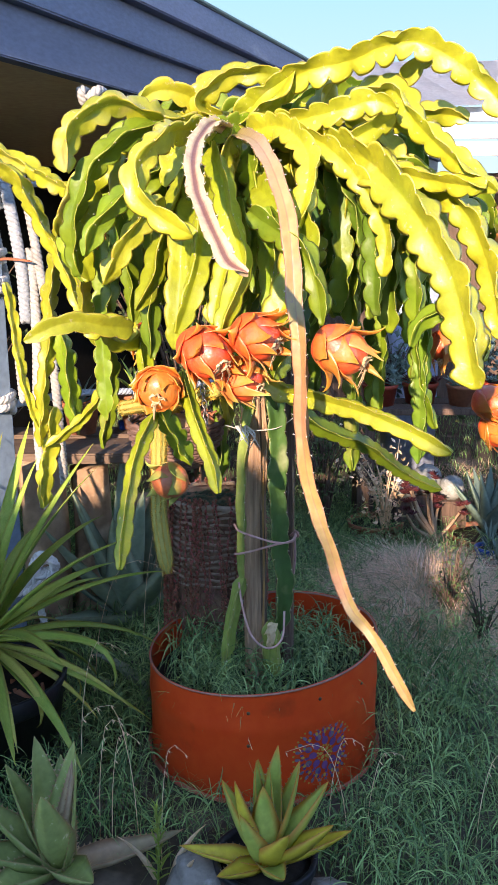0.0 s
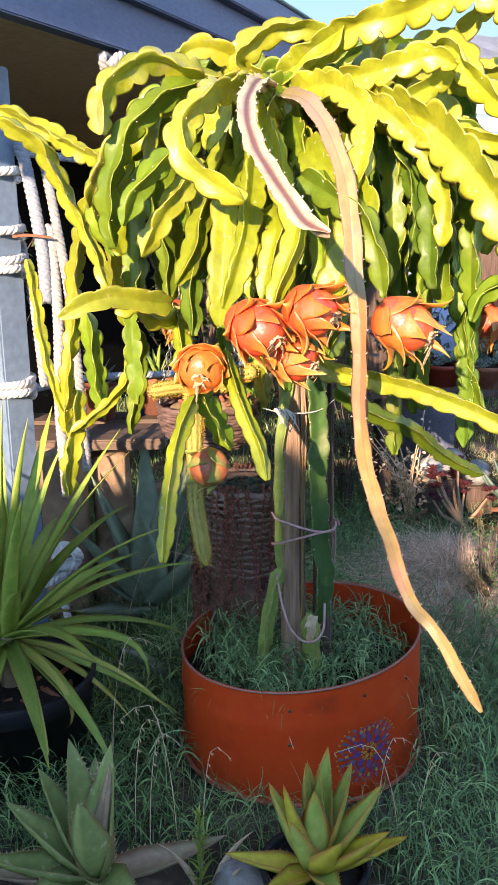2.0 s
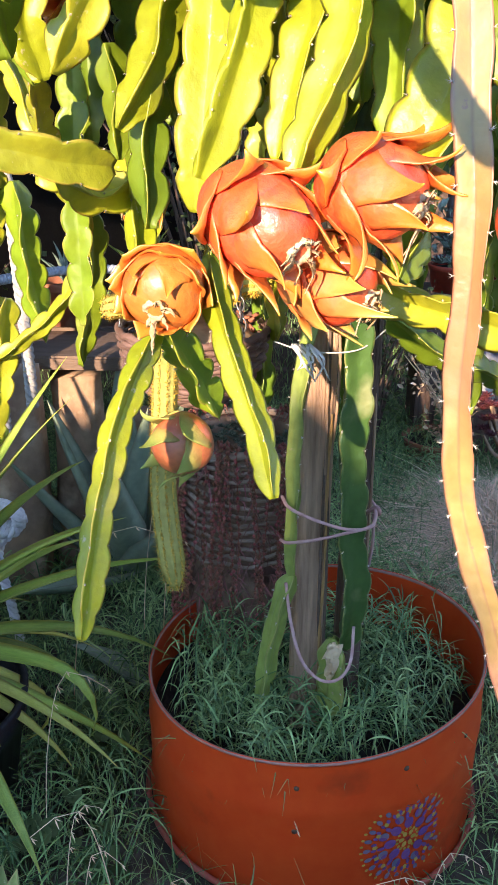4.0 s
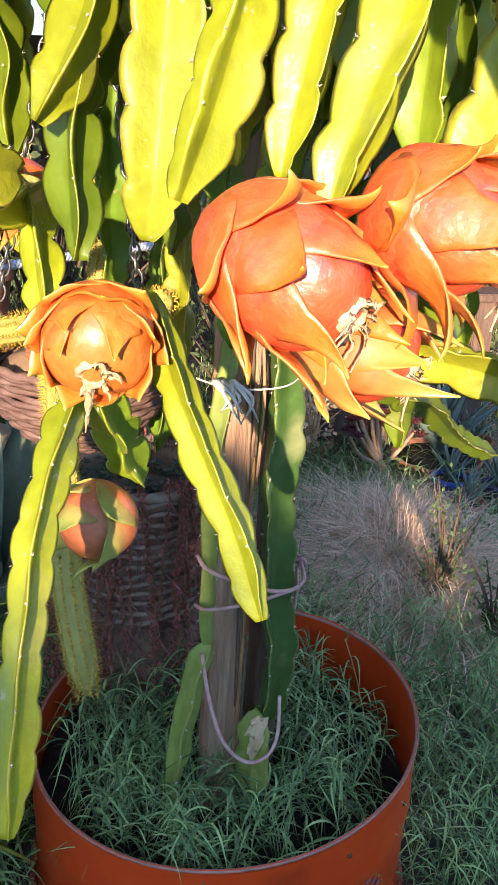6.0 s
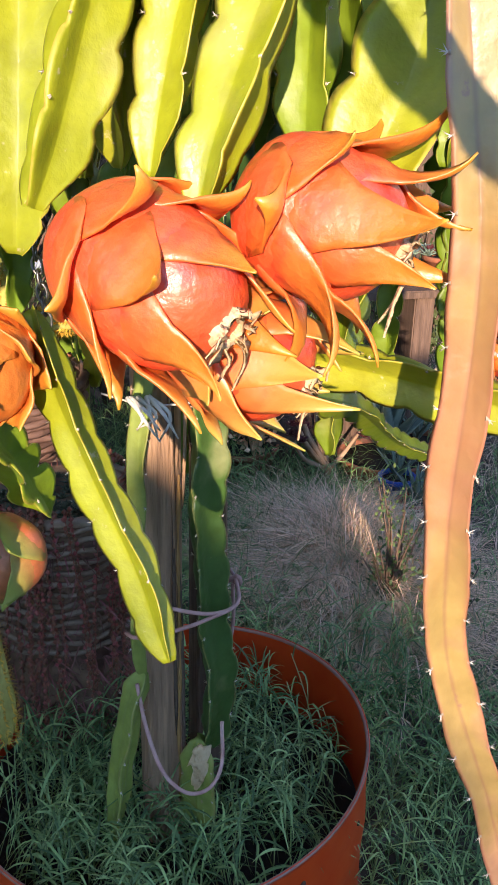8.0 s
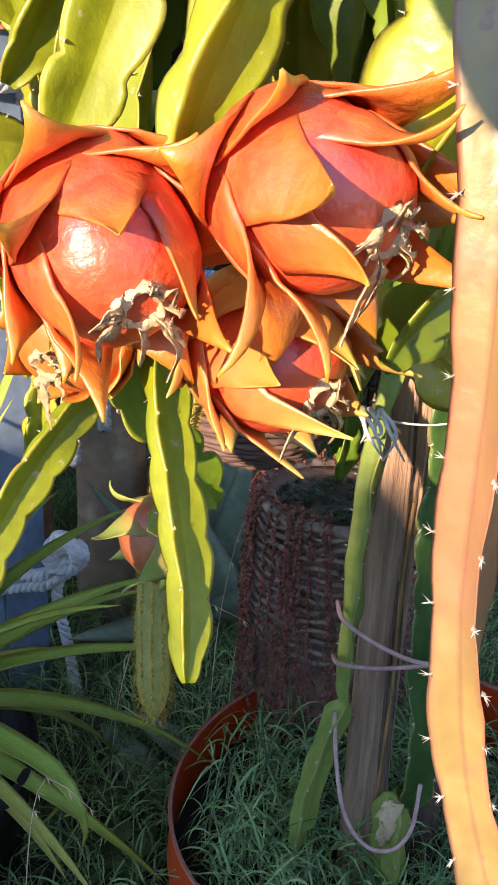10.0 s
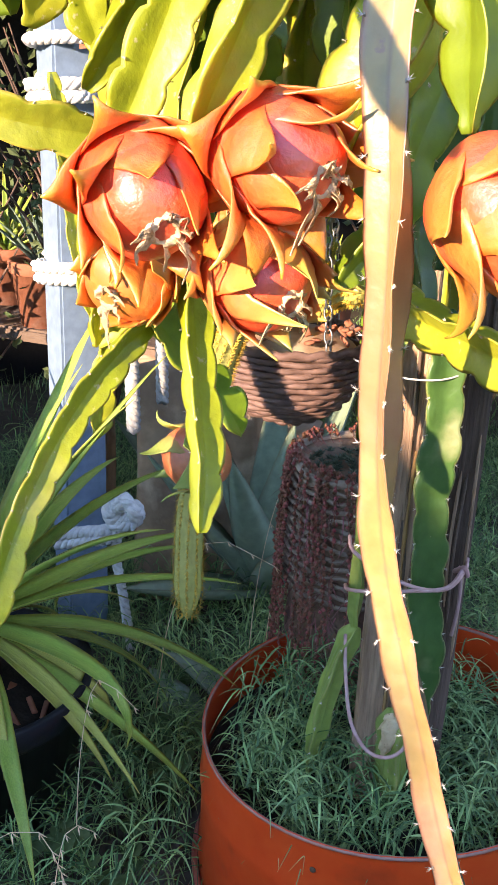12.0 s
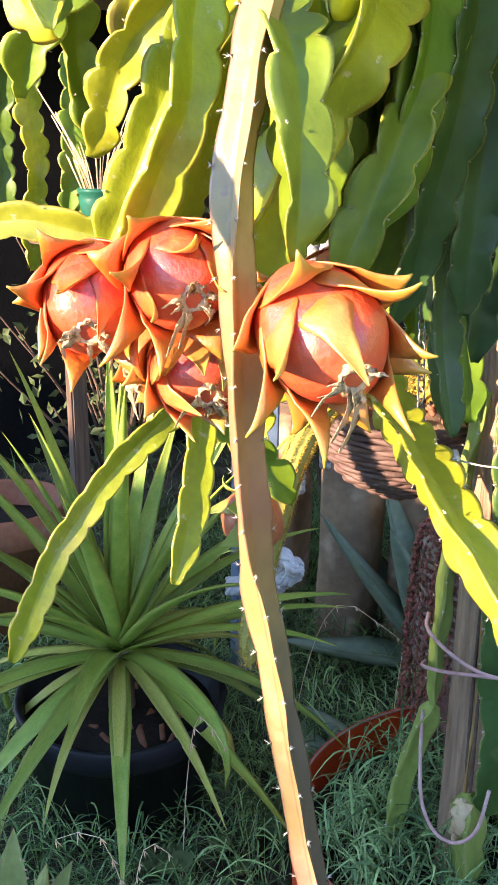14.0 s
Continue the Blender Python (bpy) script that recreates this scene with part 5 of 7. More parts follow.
def build_urn():
    c = np.array([-0.097, 2.47, 0.0])
    t = thing("coir_basket", "tall bark and coir basket full of small houseleeks", "basket", at=(c[0], c[1], 0))
    rim_z = 0.612

    def radius(u):
        return 0.125 - 0.02 * u + 0.012 * math.sin(u * 3)
    v, f = lathe([(radius(1 - k / 15) * (0.98 + 0.02 * math.sin(k * 2.1)), rim_z * k / 15) for k in range(16)] + [(0.1, rim_z - 0.002), (0.1, rim_z - 0.05)], 36, 0.02)
    put("wall", mesh_of("wall", v, f), M["coir"], t, "rough brown coir")
    for i in range(13):
        u = i / 12 * 0.38
        a = np.linspace(0, 2 * math.pi, 60)
        rr = radius(u) + 0.004
        p = np.stack([rr * np.cos(a), rr * np.sin(a), rim_z - 0.012 - u * rim_z * 0.9 + 0.003 * np.sin(9 * a + i)], 1)
        put("cane", mesh_of("cane", *tube(p, 0.0045, 5, cap=False)), M["pale_cane"], t)
    a = np.linspace(0, 2 * math.pi, 60)
    put("rim", mesh_of("rim", *tube(np.stack([0.126 * np.cos(a), 0.126 * np.sin(a), rim_z + 0.004 * np.sin(7 * a)], 1), 0.008, 7, cap=False)), M["pale_cane"], t, "frayed rim")
    rng = random.Random(9)
    hv, hf = [], []
    for k in range(3600):
        q, u = rng.uniform(0, 6.28), rng.uniform(0.02, 1)
        r0 = radius(u) + 0.002
        p = np.array([r0 * math.cos(q), r0 * math.sin(q), rim_z * (1 - u)])
        d = np.array([math.cos(q) * rng.uniform(0.1, 0.9), math.sin(q) * rng.uniform(0.1, 0.9), 0]) + np.array([-math.sin(q), math.cos(q), 0]) * rng.uniform(-0.7, 0.7) + np.array([0, 0, rng.uniform(-1, 0.4)])
        L, w = rng.uniform(0.02, 0.055), np.array([-math.sin(q), math.cos(q), 0.4]) * 0.0014
        n = len(hv)
        hv += [p - w, p + w, p + d * L * 0.6 + w, p + d * L]
        hf += [(n, n + 1, n + 2), (n, n + 2, n + 3)]
    put("coir_fibre", mesh_of("coir_fibre", np.array(hv), hf, smooth=False), M["coir_fibre"], t, "loose reddish fibres")["kind"] = "stuff"
    for k in range(84):
        q, L = (k % 7) * 0.9 + rng.gauss(0, 0.2), rng.uniform(0.12, 0.5)
        o, sd = np.array([math.cos(q), math.sin(q), 0]), np.array([-math.sin(q), math.cos(q), 0])
        line = spline([o * 0.10 + (0, 0, rim_z), o * 0.136 + (0, 0, rim_z + 0.008), o * 0.146 + sd * rng.uniform(-0.02, 0.02) + (0, 0, rim_z - L * 0.5), o * 0.15 + sd * rng.uniform(-0.03, 0.03) + (0, 0, rim_z - L)], max(10, int(L / 0.006)))
        beads = [tube(line, 0.0008, 3)]
        for c in line[3:]:
            e = c + np.array([rng.uniform(-1, 1), rng.uniform(-1, 1), rng.uniform(-1, 1)]) * 0.0035
            z = rng.uniform(0.0028, 0.0048)
            beads.append((e + z * np.array([(1, 0, 0), (-1, 0, 0), (0, 1, 0), (0, -1, 0), (0, 0, 1.3), (0, 0, -1.3)]), [(0, 2, 4), (2, 1, 4), (1, 3, 4), (3, 0, 4), (2, 0, 5), (1, 2, 5), (3, 1, 5), (0, 3, 5)]))
        put("trailing_stem", mesh_of("trailing_stem", *joined(beads)), M["sedum"], t, "string of small dark red succulent beads" if k == 0 else "")
    bits = []
    for k in range(90):
        r, q = 0.098 * math.sqrt(rng.random()), rng.uniform(0, 6.28)
        v, f = rosette(0.011 + 0.006 * rng.random(), 10, k % 5)
        bits.append((v + (r * math.cos(q), r * math.sin(q), rim_z - 0.018 + 0.012 * rng.random()), f))
    put("houseleek", mesh_of("houseleek", *joined(bits)), M["houseleek"], t, "crowded small grey green rosettes")["kind"] = "stuff"


def rosette(r, leaves, seed):
    """Vertices and faces of a small rosette of pointed leaves."""
    bits = []
    for k in range(leaves):
        v, f, _ = blade_mesh(r * (1.1 - 0.5 * k / leaves), r * 0.42, 0.25 + 1.0 * k / leaves, 0.4, 0.3, 5)
        m = np.array(Matrix.Rotation(k * 2.4 + seed, 3, "Z"))
        bits.append((v @ m.T, f))
    return joined(bits)


def rosette_mesh(r, leaves, seed):
    return mesh_of("rosette", *rosette(r, leaves, seed))


# ---- rosette plants ----
def rosette_plant(name, at, leaves, label, category, pot=None):
    """leaves: (azimuth, start angle, length, width, droop, kink, material) in degrees and metres, with more in keyword form."""
    t = thing(name, label, category, at=at)
    for az, el, L, W, droop, kink, mat, thick, gut in leaves:
        v, f, uv = blade_mesh(L, W, radians(el), thick, gut, 14, 0.75, radians(droop), radians(kink))
        ob = put("leaf", mesh_of("leaf", v, f, uv), M[mat], t)
        ob.rotation_euler = (0, 0, radians(az))
    return t


def thorns(t, spacing=0.014, size=0.004):
    """Small teeth along the margins of a plant's leaves."""
    for ob in [c for c in t.children if c.name.startswith("leaf")]:
        me = ob.data
        co = np.array([v.co for v in me.vertices]).reshape(-1, 8, 3)
        bits = []
        for side in (0, 4):
            line = co[1:-2, side]
            inner = co[1:-2, 2]
            L = np.linalg.norm(np.diff(line, axis=0), axis=1).sum()
            n = max(2, int(L / spacing))
            for x in np.linspace(0, len(line) - 1.01, n):
                i = int(x)
                c = line[i] + (line[i + 1] - line[i]) * (x - i)
                o, d = unit(line[i] - inner[i]), unit(line[i + 1] - line[i])
                bits.append((np.array([c - d * size * 0.45 - o * 0.001, c + d * size * 0.45 - o * 0.001, c + np.cross(o, d) * 0.001, c + o * size + d * size * 0.3]), [(0, 1, 3), (1, 2, 3), (2, 0, 3)]))
        put("teeth", mesh_of("teeth", *joined(bits), smooth=False), M["thorn"], ob)["kind"] = "stuff"


def pot(at, r, h, mat, label, taper=0.75, rim=0.012, fill="soil", group="plant pots"):
    t = thing("plant_pot", label, "pot", group, at=at)
    v, f = lathe([(r * taper, 0), (r * (taper + (1 - taper) * 0.8), h * 0.8), (r * 0.97, h * 0.8), (r * 0.97 + rim * 0.3, h * 0.8 + 0.004), (r + rim * 0.3, h - 0.003), (r, h), (r - rim * 0.6, h), (r - rim, h - 0.01), (r * 0.88, h * 0.82), (r * 0.86, h * 0.82)], 36)
    put("body", mesh_of("body", v, f), M[mat], t)
    v, f = lathe([(r * 0.9, h * 0.83), (r * 0.5, h * 0.86), (0.01, h * 0.87)], 24, 0.03)
    put("soil", mesh_of("soil", v, f), M[fill], t)
    return t


def build_yucca():
    x, y = -0.665, 2.09
    g = ground_height(x, y)
    pot((x, y, g), 0.20, 0.26, "black_pot", "large round black plastic plant pot standing in grass", 0.8)
    rng = random.Random(12)
    leaves = []
    for k in range(44):
        u = k / 43
        el = -22 + 108 * u ** 0.85 + rng.uniform(-6, 6)
        L = rng.uniform(0.40, 0.52) * (1.2 if u > 0.6 else 1)
        leaves.append((k * 137.5 + rng.uniform(-14, 14), el, L, rng.uniform(0.036, 0.05), rng.uniform(14, 70) * (1 - u) + rng.uniform(2, 14), 60 if k in (4, 6, 9, 13, 17) else 0, "yucca", 0.12, 0.35))
    for k in range(16):
        leaves.append((k * 22.5 + rng.uniform(-8, 8), rng.uniform(-25, 5), rng.uniform(0.34, 0.46), rng.uniform(0.026, 0.036), rng.uniform(30, 60), 70 if k in (1, 5, 10, 14) else 0, "yucca_old", 0.12, 0.35))
    t = rosette_plant("yucca", (x, y, 0.345), leaves, "yucca with long green sword leaves in a black pot", "yucca")
    bm = bmesh.new()
    bmesh.ops.create_cone(bm, cap_ends=True, segments=16, radius1=0.03, radius2=0.022, depth=0.2, matrix=Matrix.Translation((0, 0, -0.09)))
    part("trunk", bm, M["log"], t)
    for k in range(26):
        r, q = rng.uniform(0.05, 0.16), rng.uniform(0, 6.28)
        bm = bmesh.new()
        bmesh.ops.create_cube(bm, size=1, matrix=Matrix.LocRotScale((r * math.cos(q), r * math.sin(q), 0), Euler((rng.uniform(-0.5, 0.5), rng.uniform(-0.5, 0.5), rng.uniform(0, 3))), (rng.uniform(0.02, 0.05), rng.uniform(0.006, 0.014), 0.006)))
        bmesh.ops.bevel(bm, geom=bm.edges[:], offset=0.0015, segments=1, affect="EDGES")
        chip = tagged(part("bark_chip", bm, M["terracotta"]), "red brown bark chip lying on dark potting soil", "bark chip", "bark chips")
        chip.location = (x, y, g + 0.26 * 0.855)
    return t


def build_aloe():
    x, y = 0.035, 1.60
    g = ground_height(x, y)
    pot((x, y, g - 0.02), 0.105, 0.13, "black_pot", "black plastic pot holding an aloe beside stones", 0.8)
    leaves = [(az, el, L, W, -14, 0, mat, 0.5, 0.55) for az, el, L, W, mat in (
        (60, 72, 0.25, 0.070, "aloe"), (120, 78, 0.23, 0.060, "aloe"), (150, 80, 0.235, 0.050, "aloe"), (20, 66, 0.235, 0.062, "aloe"), (40, 82, 0.22, 0.050, "aloe"),
        (262, 76, 0.205, 0.072, "aloe"), (5, 50, 0.225, 0.072, "aloe"), (172, 60, 0.21, 0.062, "aloe"), (195, 68, 0.215, 0.060, "aloe_yellow"), (225, 60, 0.17, 0.062, "aloe"),
        (300, 50, 0.155, 0.068, "aloe_yellow"), (335, 38, 0.20, 0.070, "aloe_yellow"), (352, 24, 0.20, 0.062, "aloe_yellow"), (186, 14, 0.185, 0.055, "aloe_yellow"), (285, 22, 0.15, 0.058, "aloe"), (230, 18, 0.16, 0.055, "aloe_yellow"), (90, 40, 0.18, 0.06, "aloe"))]
    t = rosette_plant("aloe", (x, y, 0.085), leaves, "small aloe with green leaves edged in orange", "aloe")
    thorns(t, 0.012, 0.004)
    x, y = -0.395, 1.62
    leaves = [(az, el, L, W, -12, 0, mat, 0.4, 0.6) for az, el, L, W, mat in (
        (128, 70, 0.285, 0.092, "aloe_grey"), (55, 72, 0.275, 0.085, "aloe_grey"), (268, 66, 0.245, 0.088, "aloe_grey"), (22, 76, 0.25, 0.060, "aloe_pink"), (158, 58, 0.25, 0.080, "aloe_grey"),
        (178, 42, 0.24, 0.080, "aloe_grey"), (205, 26, 0.24, 0.085, "aloe_grey"), (236, 18, 0.22, 0.085, "aloe_grey"), (305, 22, 0.20, 0.080, "aloe_grey"), (95, 50, 0.23, 0.080, "aloe_grey"), (190, 8, 0.22, 0.075, "aloe_pink"))]
    t = rosette_plant("toothed_agave", (x, y, 0.058), leaves, "grey green agave with toothed margins, one leaf pinkish", "agave")
    v, f, uv = blade_mesh(0.27, 0.075, radians(4), 0.4, 0.5, 14, 0.75, radians(-22))
    ob = put("leaf", mesh_of("leaf", v, f, uv), M["aloe_pink"], t, "broad pinkish brown old leaf")
    ob.rotation_euler = (0, 0, radians(12))
    thorns(t, 0.011, 0.006)
    # stones between the two
    for sx, sy, s in ((-0.095, 1.61, 0.075), (0.155, 1.56, 0.055), (-0.06, 1.54, 0.05)):
        bm = bmesh.new()
        bmesh.ops.create_icosphere(bm, subdivisions=3, radius=s)
        for v in bm.verts:
            v.co *= 1 + 0.38 * noise.noise(v.co * 17 + Vector((sx * 9, sy, 0))) + 0.16 * noise.noise(v.co * 60)
            v.co.z *= 0.7
        ob = tagged(part("stone", bm, M["stone"]), "grey weathered rock lying in the grass", "stone", "stones")
        ob.location = (sx, sy, ground_height(sx, sy) + s * 0.45)
    for px, py, az, L in ((-0.165, 1.67, -50, 0.25), (-0.20, 1.67, 232, 0.21), (-0.135, 1.64, -70, 0.16)):
        v, f, uv = blade_mesh(L, 0.022, radians(66), 0.2, 0.6, 12, 0.8, radians(20))
        ob = tagged(put("dry_leaf", mesh_of("dry_leaf", v, f, uv), M["straw"]), "curled pale dead leaf standing in grass", "dead leaf", "dead leaves")
        ob.location, ob.rotation_euler = (px, py, ground_height(px, py) - 0.01), (0, 0, radians(az))


def build_sprout():
    """A small upright weed with narrow leaves all round its stem."""
    rng = random.Random(21)
    x, y = -0.192, 1.645
    t = thing("weed_sprout", "small upright weed with narrow bright green leaves", "weed", at=(x, y, ground_height(x, y) - 0.005))
    path = spline([(0, 0, 0), (0.004, 0, 0.1), (0.002, -0.01, 0.2)], 12)
    put("stalk", mesh_of("stalk", *tube(path, np.linspace(0.0028, 0.0015, 12), 6)), M["yucca"], t)
    for k in range(34):
        u = 0.12 + 0.88 * k / 33
        v, f, uv = blade_mesh(rng.uniform(0.035, 0.055) * (1.1 - 0.4 * u), 0.0065, radians(35 + 40 * u), 0.2, 0.3, 7, 0.6, radians(35))
        ob = put("leaf", mesh_of("leaf", v, f, uv), M["yucca"], t)
        ob.location, ob.rotation_euler = path[min(11, int(u * 11))], (0, 0, k * 2.4)


def build_agave():
    leaves = []
    rng = random.Random(31)
    for k in range(13):
        u = k / 12
        leaves.append((k * 137.5 + 250, 25 + 52 * u + rng.uniform(-4, 4), rng.uniform(0.50, 0.66), rng.uniform(0.11, 0.14), -8, 0, "agave_blue", 0.22, 0.5))
    x, y = -0.42, 2.92
    rosette_plant("blue_agave", (x, y, ground_height(x, y) + 0.05), leaves, "large blue grey agave with broad shaded leaves", "agave")


# ---- the climbing cactus ----
CACTUS = thing("dragon_fruit_cactus", "sprawling dragon fruit cactus with yellow green scalloped stems over stakes", "cactus", at=(0, 0, 0))
stem([(-0.036, 2.000, 1.560), (-0.142, 1.850, 1.556), (-0.224, 1.780, 1.582), (-0.287, 1.740, 1.555), (-0.322, 1.720, 1.499), (-0.317, 1.700, 1.454)], 0.062, 'yellow_stem', 10, CACTUS)
stem([(-0.048, 2.000, 1.577), (-0.114, 1.950, 1.618), (-0.169, 1.920, 1.623), (-0.212, 1.900, 1.594)], 0.05, 'yellow_stem', -20, CACTUS)
stem([(-0.036, 2.000, 1.560), (-0.112, 1.900, 1.550), (-0.191, 1.800, 1.541), (-0.272, 1.750, 1.471), (-0.319, 1.750, 1.370), (-0.319, 1.780, 1.264)], 0.055, 'green_stem', 20, CACTUS)
stem([(-0.208, 1.850, 1.530), (-0.276, 1.850, 1.499), (-0.335, 1.850, 1.425), (-0.384, 1.900, 1.338)], 0.05, 'yellow_stem', -10, CACTUS)
stem([(-0.045, 1.900, 1.544), (-0.109, 1.700, 1.525), (-0.137, 1.620, 1.507), (-0.171, 1.570, 1.458), (-0.171, 1.550, 1.407), (-0.129, 1.540, 1.371), (-0.080, 1.530, 1.340)], 0.055, 'yellow_stem', 15, CACTUS)
stem([(-0.058, 1.950, 1.544), (-0.106, 1.800, 1.514), (-0.130, 1.750, 1.460), (-0.147, 1.750, 1.430)], 0.06, 'yellow_stem', 40, CACTUS)
stem([(-0.183, 1.700, 1.428), (-0.230, 1.660, 1.397), (-0.266, 1.650, 1.349), (-0.283, 1.650, 1.305)], 0.048, 'green_stem', 10, CACTUS)
stem([(-0.147, 1.750, 1.409), (-0.199, 1.720, 1.358), (-0.238, 1.720, 1.297), (-0.261, 1.720, 1.250)], 0.05, 'yellow_stem', 0, CACTUS)
stem([(-0.033, 1.900, 1.550), (-0.055, 1.750, 1.539), (-0.075, 1.550, 1.478), (-0.064, 1.380, 1.408), (-0.028, 1.200, 1.337), (-0.011, 1.130, 1.310), (0.012, 1.090, 1.299)], 0.029, 'brown_stem', 180, CACTUS, depth=0.08, spiny=True)
# tan stem; dark_side paints the flank turned from the sun darker
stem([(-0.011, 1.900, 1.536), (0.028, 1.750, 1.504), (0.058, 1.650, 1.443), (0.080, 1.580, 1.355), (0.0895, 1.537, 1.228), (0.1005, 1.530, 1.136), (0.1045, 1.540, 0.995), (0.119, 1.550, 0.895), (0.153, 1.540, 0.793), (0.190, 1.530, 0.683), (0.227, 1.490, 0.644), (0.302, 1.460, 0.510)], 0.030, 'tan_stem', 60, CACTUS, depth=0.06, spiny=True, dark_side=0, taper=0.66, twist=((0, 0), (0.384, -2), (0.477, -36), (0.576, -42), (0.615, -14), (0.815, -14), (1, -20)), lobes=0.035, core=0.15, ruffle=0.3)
stem([(-0.036, 2.000, 1.560), (-0.092, 1.950, 1.599), (-0.056, 1.950, 1.642), (0.012, 1.950, 1.663), (0.081, 1.950, 1.652)], 0.06, 'yellow_stem', 0, CACTUS)
stem([(-0.012, 2.000, 1.571), (0.046, 1.950, 1.620), (0.124, 1.900, 1.654), (0.210, 1.880, 1.670), (0.273, 1.860, 1.692), (0.334, 1.840, 1.695), (0.395, 1.820, 1.663), (0.445, 1.800, 1.620), (0.518, 1.780, 1.542)], 0.068, 'yellow_stem', 15, CACTUS)
stem([(-0.018, 1.980, 1.552), (0.035, 1.950, 1.587), (0.080, 1.920, 1.620), (0.107, 1.900, 1.661)], 0.065, 'yellow_stem', -15, CACTUS)
stem([(0.011, 1.950, 1.544), (0.101, 1.880, 1.557), (0.184, 1.820, 1.570), (0.246, 1.800, 1.584), (0.294, 1.800, 1.567)], 0.058, 'yellow_stem', 30, CACTUS)
stem([(0.023, 1.950, 1.538), (0.113, 1.900, 1.532), (0.189, 1.860, 1.517), (0.253, 1.850, 1.542), (0.297, 1.850, 1.562)], 0.06, 'yellow_stem', 10, CACTUS)
stem([(0.154, 2.000, 1.570), (0.171, 2.000, 1.620), (0.200, 2.000, 1.658)], 0.06, 'yellow_stem', 0, CACTUS)
stem([(0.196, 1.950, 1.591), (0.291, 1.900, 1.621), (0.339, 1.840, 1.550), (0.398, 1.800, 1.484), (0.478, 1.760, 1.415)], 0.06, 'yellow_stem', -10, CACTUS)
stem([(0.299, 1.950, 1.623), (0.333, 1.920, 1.645), (0.362, 1.900, 1.678), (0.390, 1.880, 1.705)], 0.04, 'yellow_stem', 60, CACTUS)
stem([(0.308, 2.000, 1.557), (0.392, 1.980, 1.582), (0.466, 1.960, 1.570)], 0.06, 'yellow_stem', 0, CACTUS)
stem([(0.220, 1.950, 1.514), (0.277, 1.850, 1.473), (0.335, 1.800, 1.447), (0.403, 1.760, 1.431), (0.453, 1.740, 1.424)], 0.055, 'yellow_stem', 0, CACTUS)
stem([(0.106, 2.000, 1.542), (0.197, 1.950, 1.498), (0.314, 1.950, 1.485), (0.385, 1.950, 1.468)], 0.05, 'green_stem', 0, CACTUS)
stem([(0.147, 1.900, 1.527), (0.227, 1.800, 1.486), (0.270, 1.720, 1.440), (0.323, 1.660, 1.363), (0.369, 1.620, 1.276), (0.393, 1.600, 1.188), (0.416, 1.590, 1.069)], 0.092, 'yellow_stem', 8, CACTUS, depth=0.4, ruffle=0.7)
stem([(0.058, 1.950, 1.549), (0.138, 1.840, 1.521), (0.193, 1.780, 1.474), (0.238, 1.750, 1.411), (0.272, 1.750, 1.334), (0.266, 1.750, 1.260)], 0.05, 'yellow_stem', 20, CACTUS)
stem([(0.127, 1.950, 1.526), (0.187, 1.900, 1.467), (0.212, 1.880, 1.416), (0.202, 1.880, 1.369)], 0.05, 'yellow_stem', 0, CACTUS)
stem([(0.012, 1.900, 1.544), (0.076, 1.800, 1.538), (0.118, 1.700, 1.489), (0.119, 1.660, 1.433), (0.106, 1.640, 1.380), (0.099, 1.640, 1.344)], 0.055, 'yellow_stem', 25, CACTUS)
stem([(0.013, 1.660, 1.383), (0.088, 1.590, 1.329), (0.117, 1.565, 1.292), (0.131, 1.550, 1.247), (0.137, 1.540, 1.190)], 0.05, 'green_stem', 10, CACTUS)
stem([(-0.056, 1.750, 1.499), (-0.033, 1.660, 1.434), (-0.016, 1.610, 1.356), (0.002, 1.585, 1.295), (-0.012, 1.572, 1.250), (-0.028, 1.565, 1.210), (-0.040, 1.560, 1.172)], 0.048, 'lime_stem', 14, CACTUS, depth=0.32, ruffle=0.4)
stem([(-0.058, 1.800, 1.483), (-0.069, 1.690, 1.377), (-0.079, 1.640, 1.295), (-0.092, 1.625, 1.248), (-0.104, 1.615, 1.210), (-0.118, 1.605, 1.170)], 0.050, 'lime_stem', -16, CACTUS, depth=0.32, ruffle=0.4)
stem([(-0.089, 1.850, 1.434), (-0.111, 1.740, 1.334), (-0.117, 1.720, 1.266), (-0.123, 1.700, 1.190), (-0.129, 1.700, 1.130)], 0.054, 'lime_stem', 50, CACTUS, depth=0.28, ruffle=0.4)
stem([(-0.111, 1.850, 1.466), (-0.159, 1.750, 1.315), (-0.168, 1.730, 1.273), (-0.185, 1.715, 1.234), (-0.203, 1.710, 1.204)], 0.052, 'lime_stem', 8, CACTUS, depth=0.32, ruffle=0.4)
stem([(-0.173, 1.760, 1.253), (-0.179, 1.740, 1.209), (-0.179, 1.730, 1.161), (-0.177, 1.720, 1.111)], 0.046, 'green_stem', 0, CACTUS)
stem([(0.011, 1.950, 1.516), (0.027, 1.820, 1.421), (0.021, 1.760, 1.325), (0.026, 1.740, 1.231)], 0.06, 'green_stem', 10, CACTUS)
stem([(-0.001, 2.000, 1.520), (0.055, 1.850, 1.411), (0.065, 1.800, 1.324), (0.053, 1.780, 1.239)], 0.05, 'yellow_stem', 30, CACTUS)
stem([(0.022, 1.950, 1.471), (0.087, 1.800, 1.367), (0.095, 1.720, 1.253), (0.077, 1.680, 1.162), (0.062, 1.680, 1.099)], 0.05, 'green_stem', -10, CACTUS)
stem([(0.008, 1.850, 1.317), (0.011, 1.820, 1.267), (0.012, 1.800, 1.210)], 0.06, 'green_stem', 0, CACTUS)
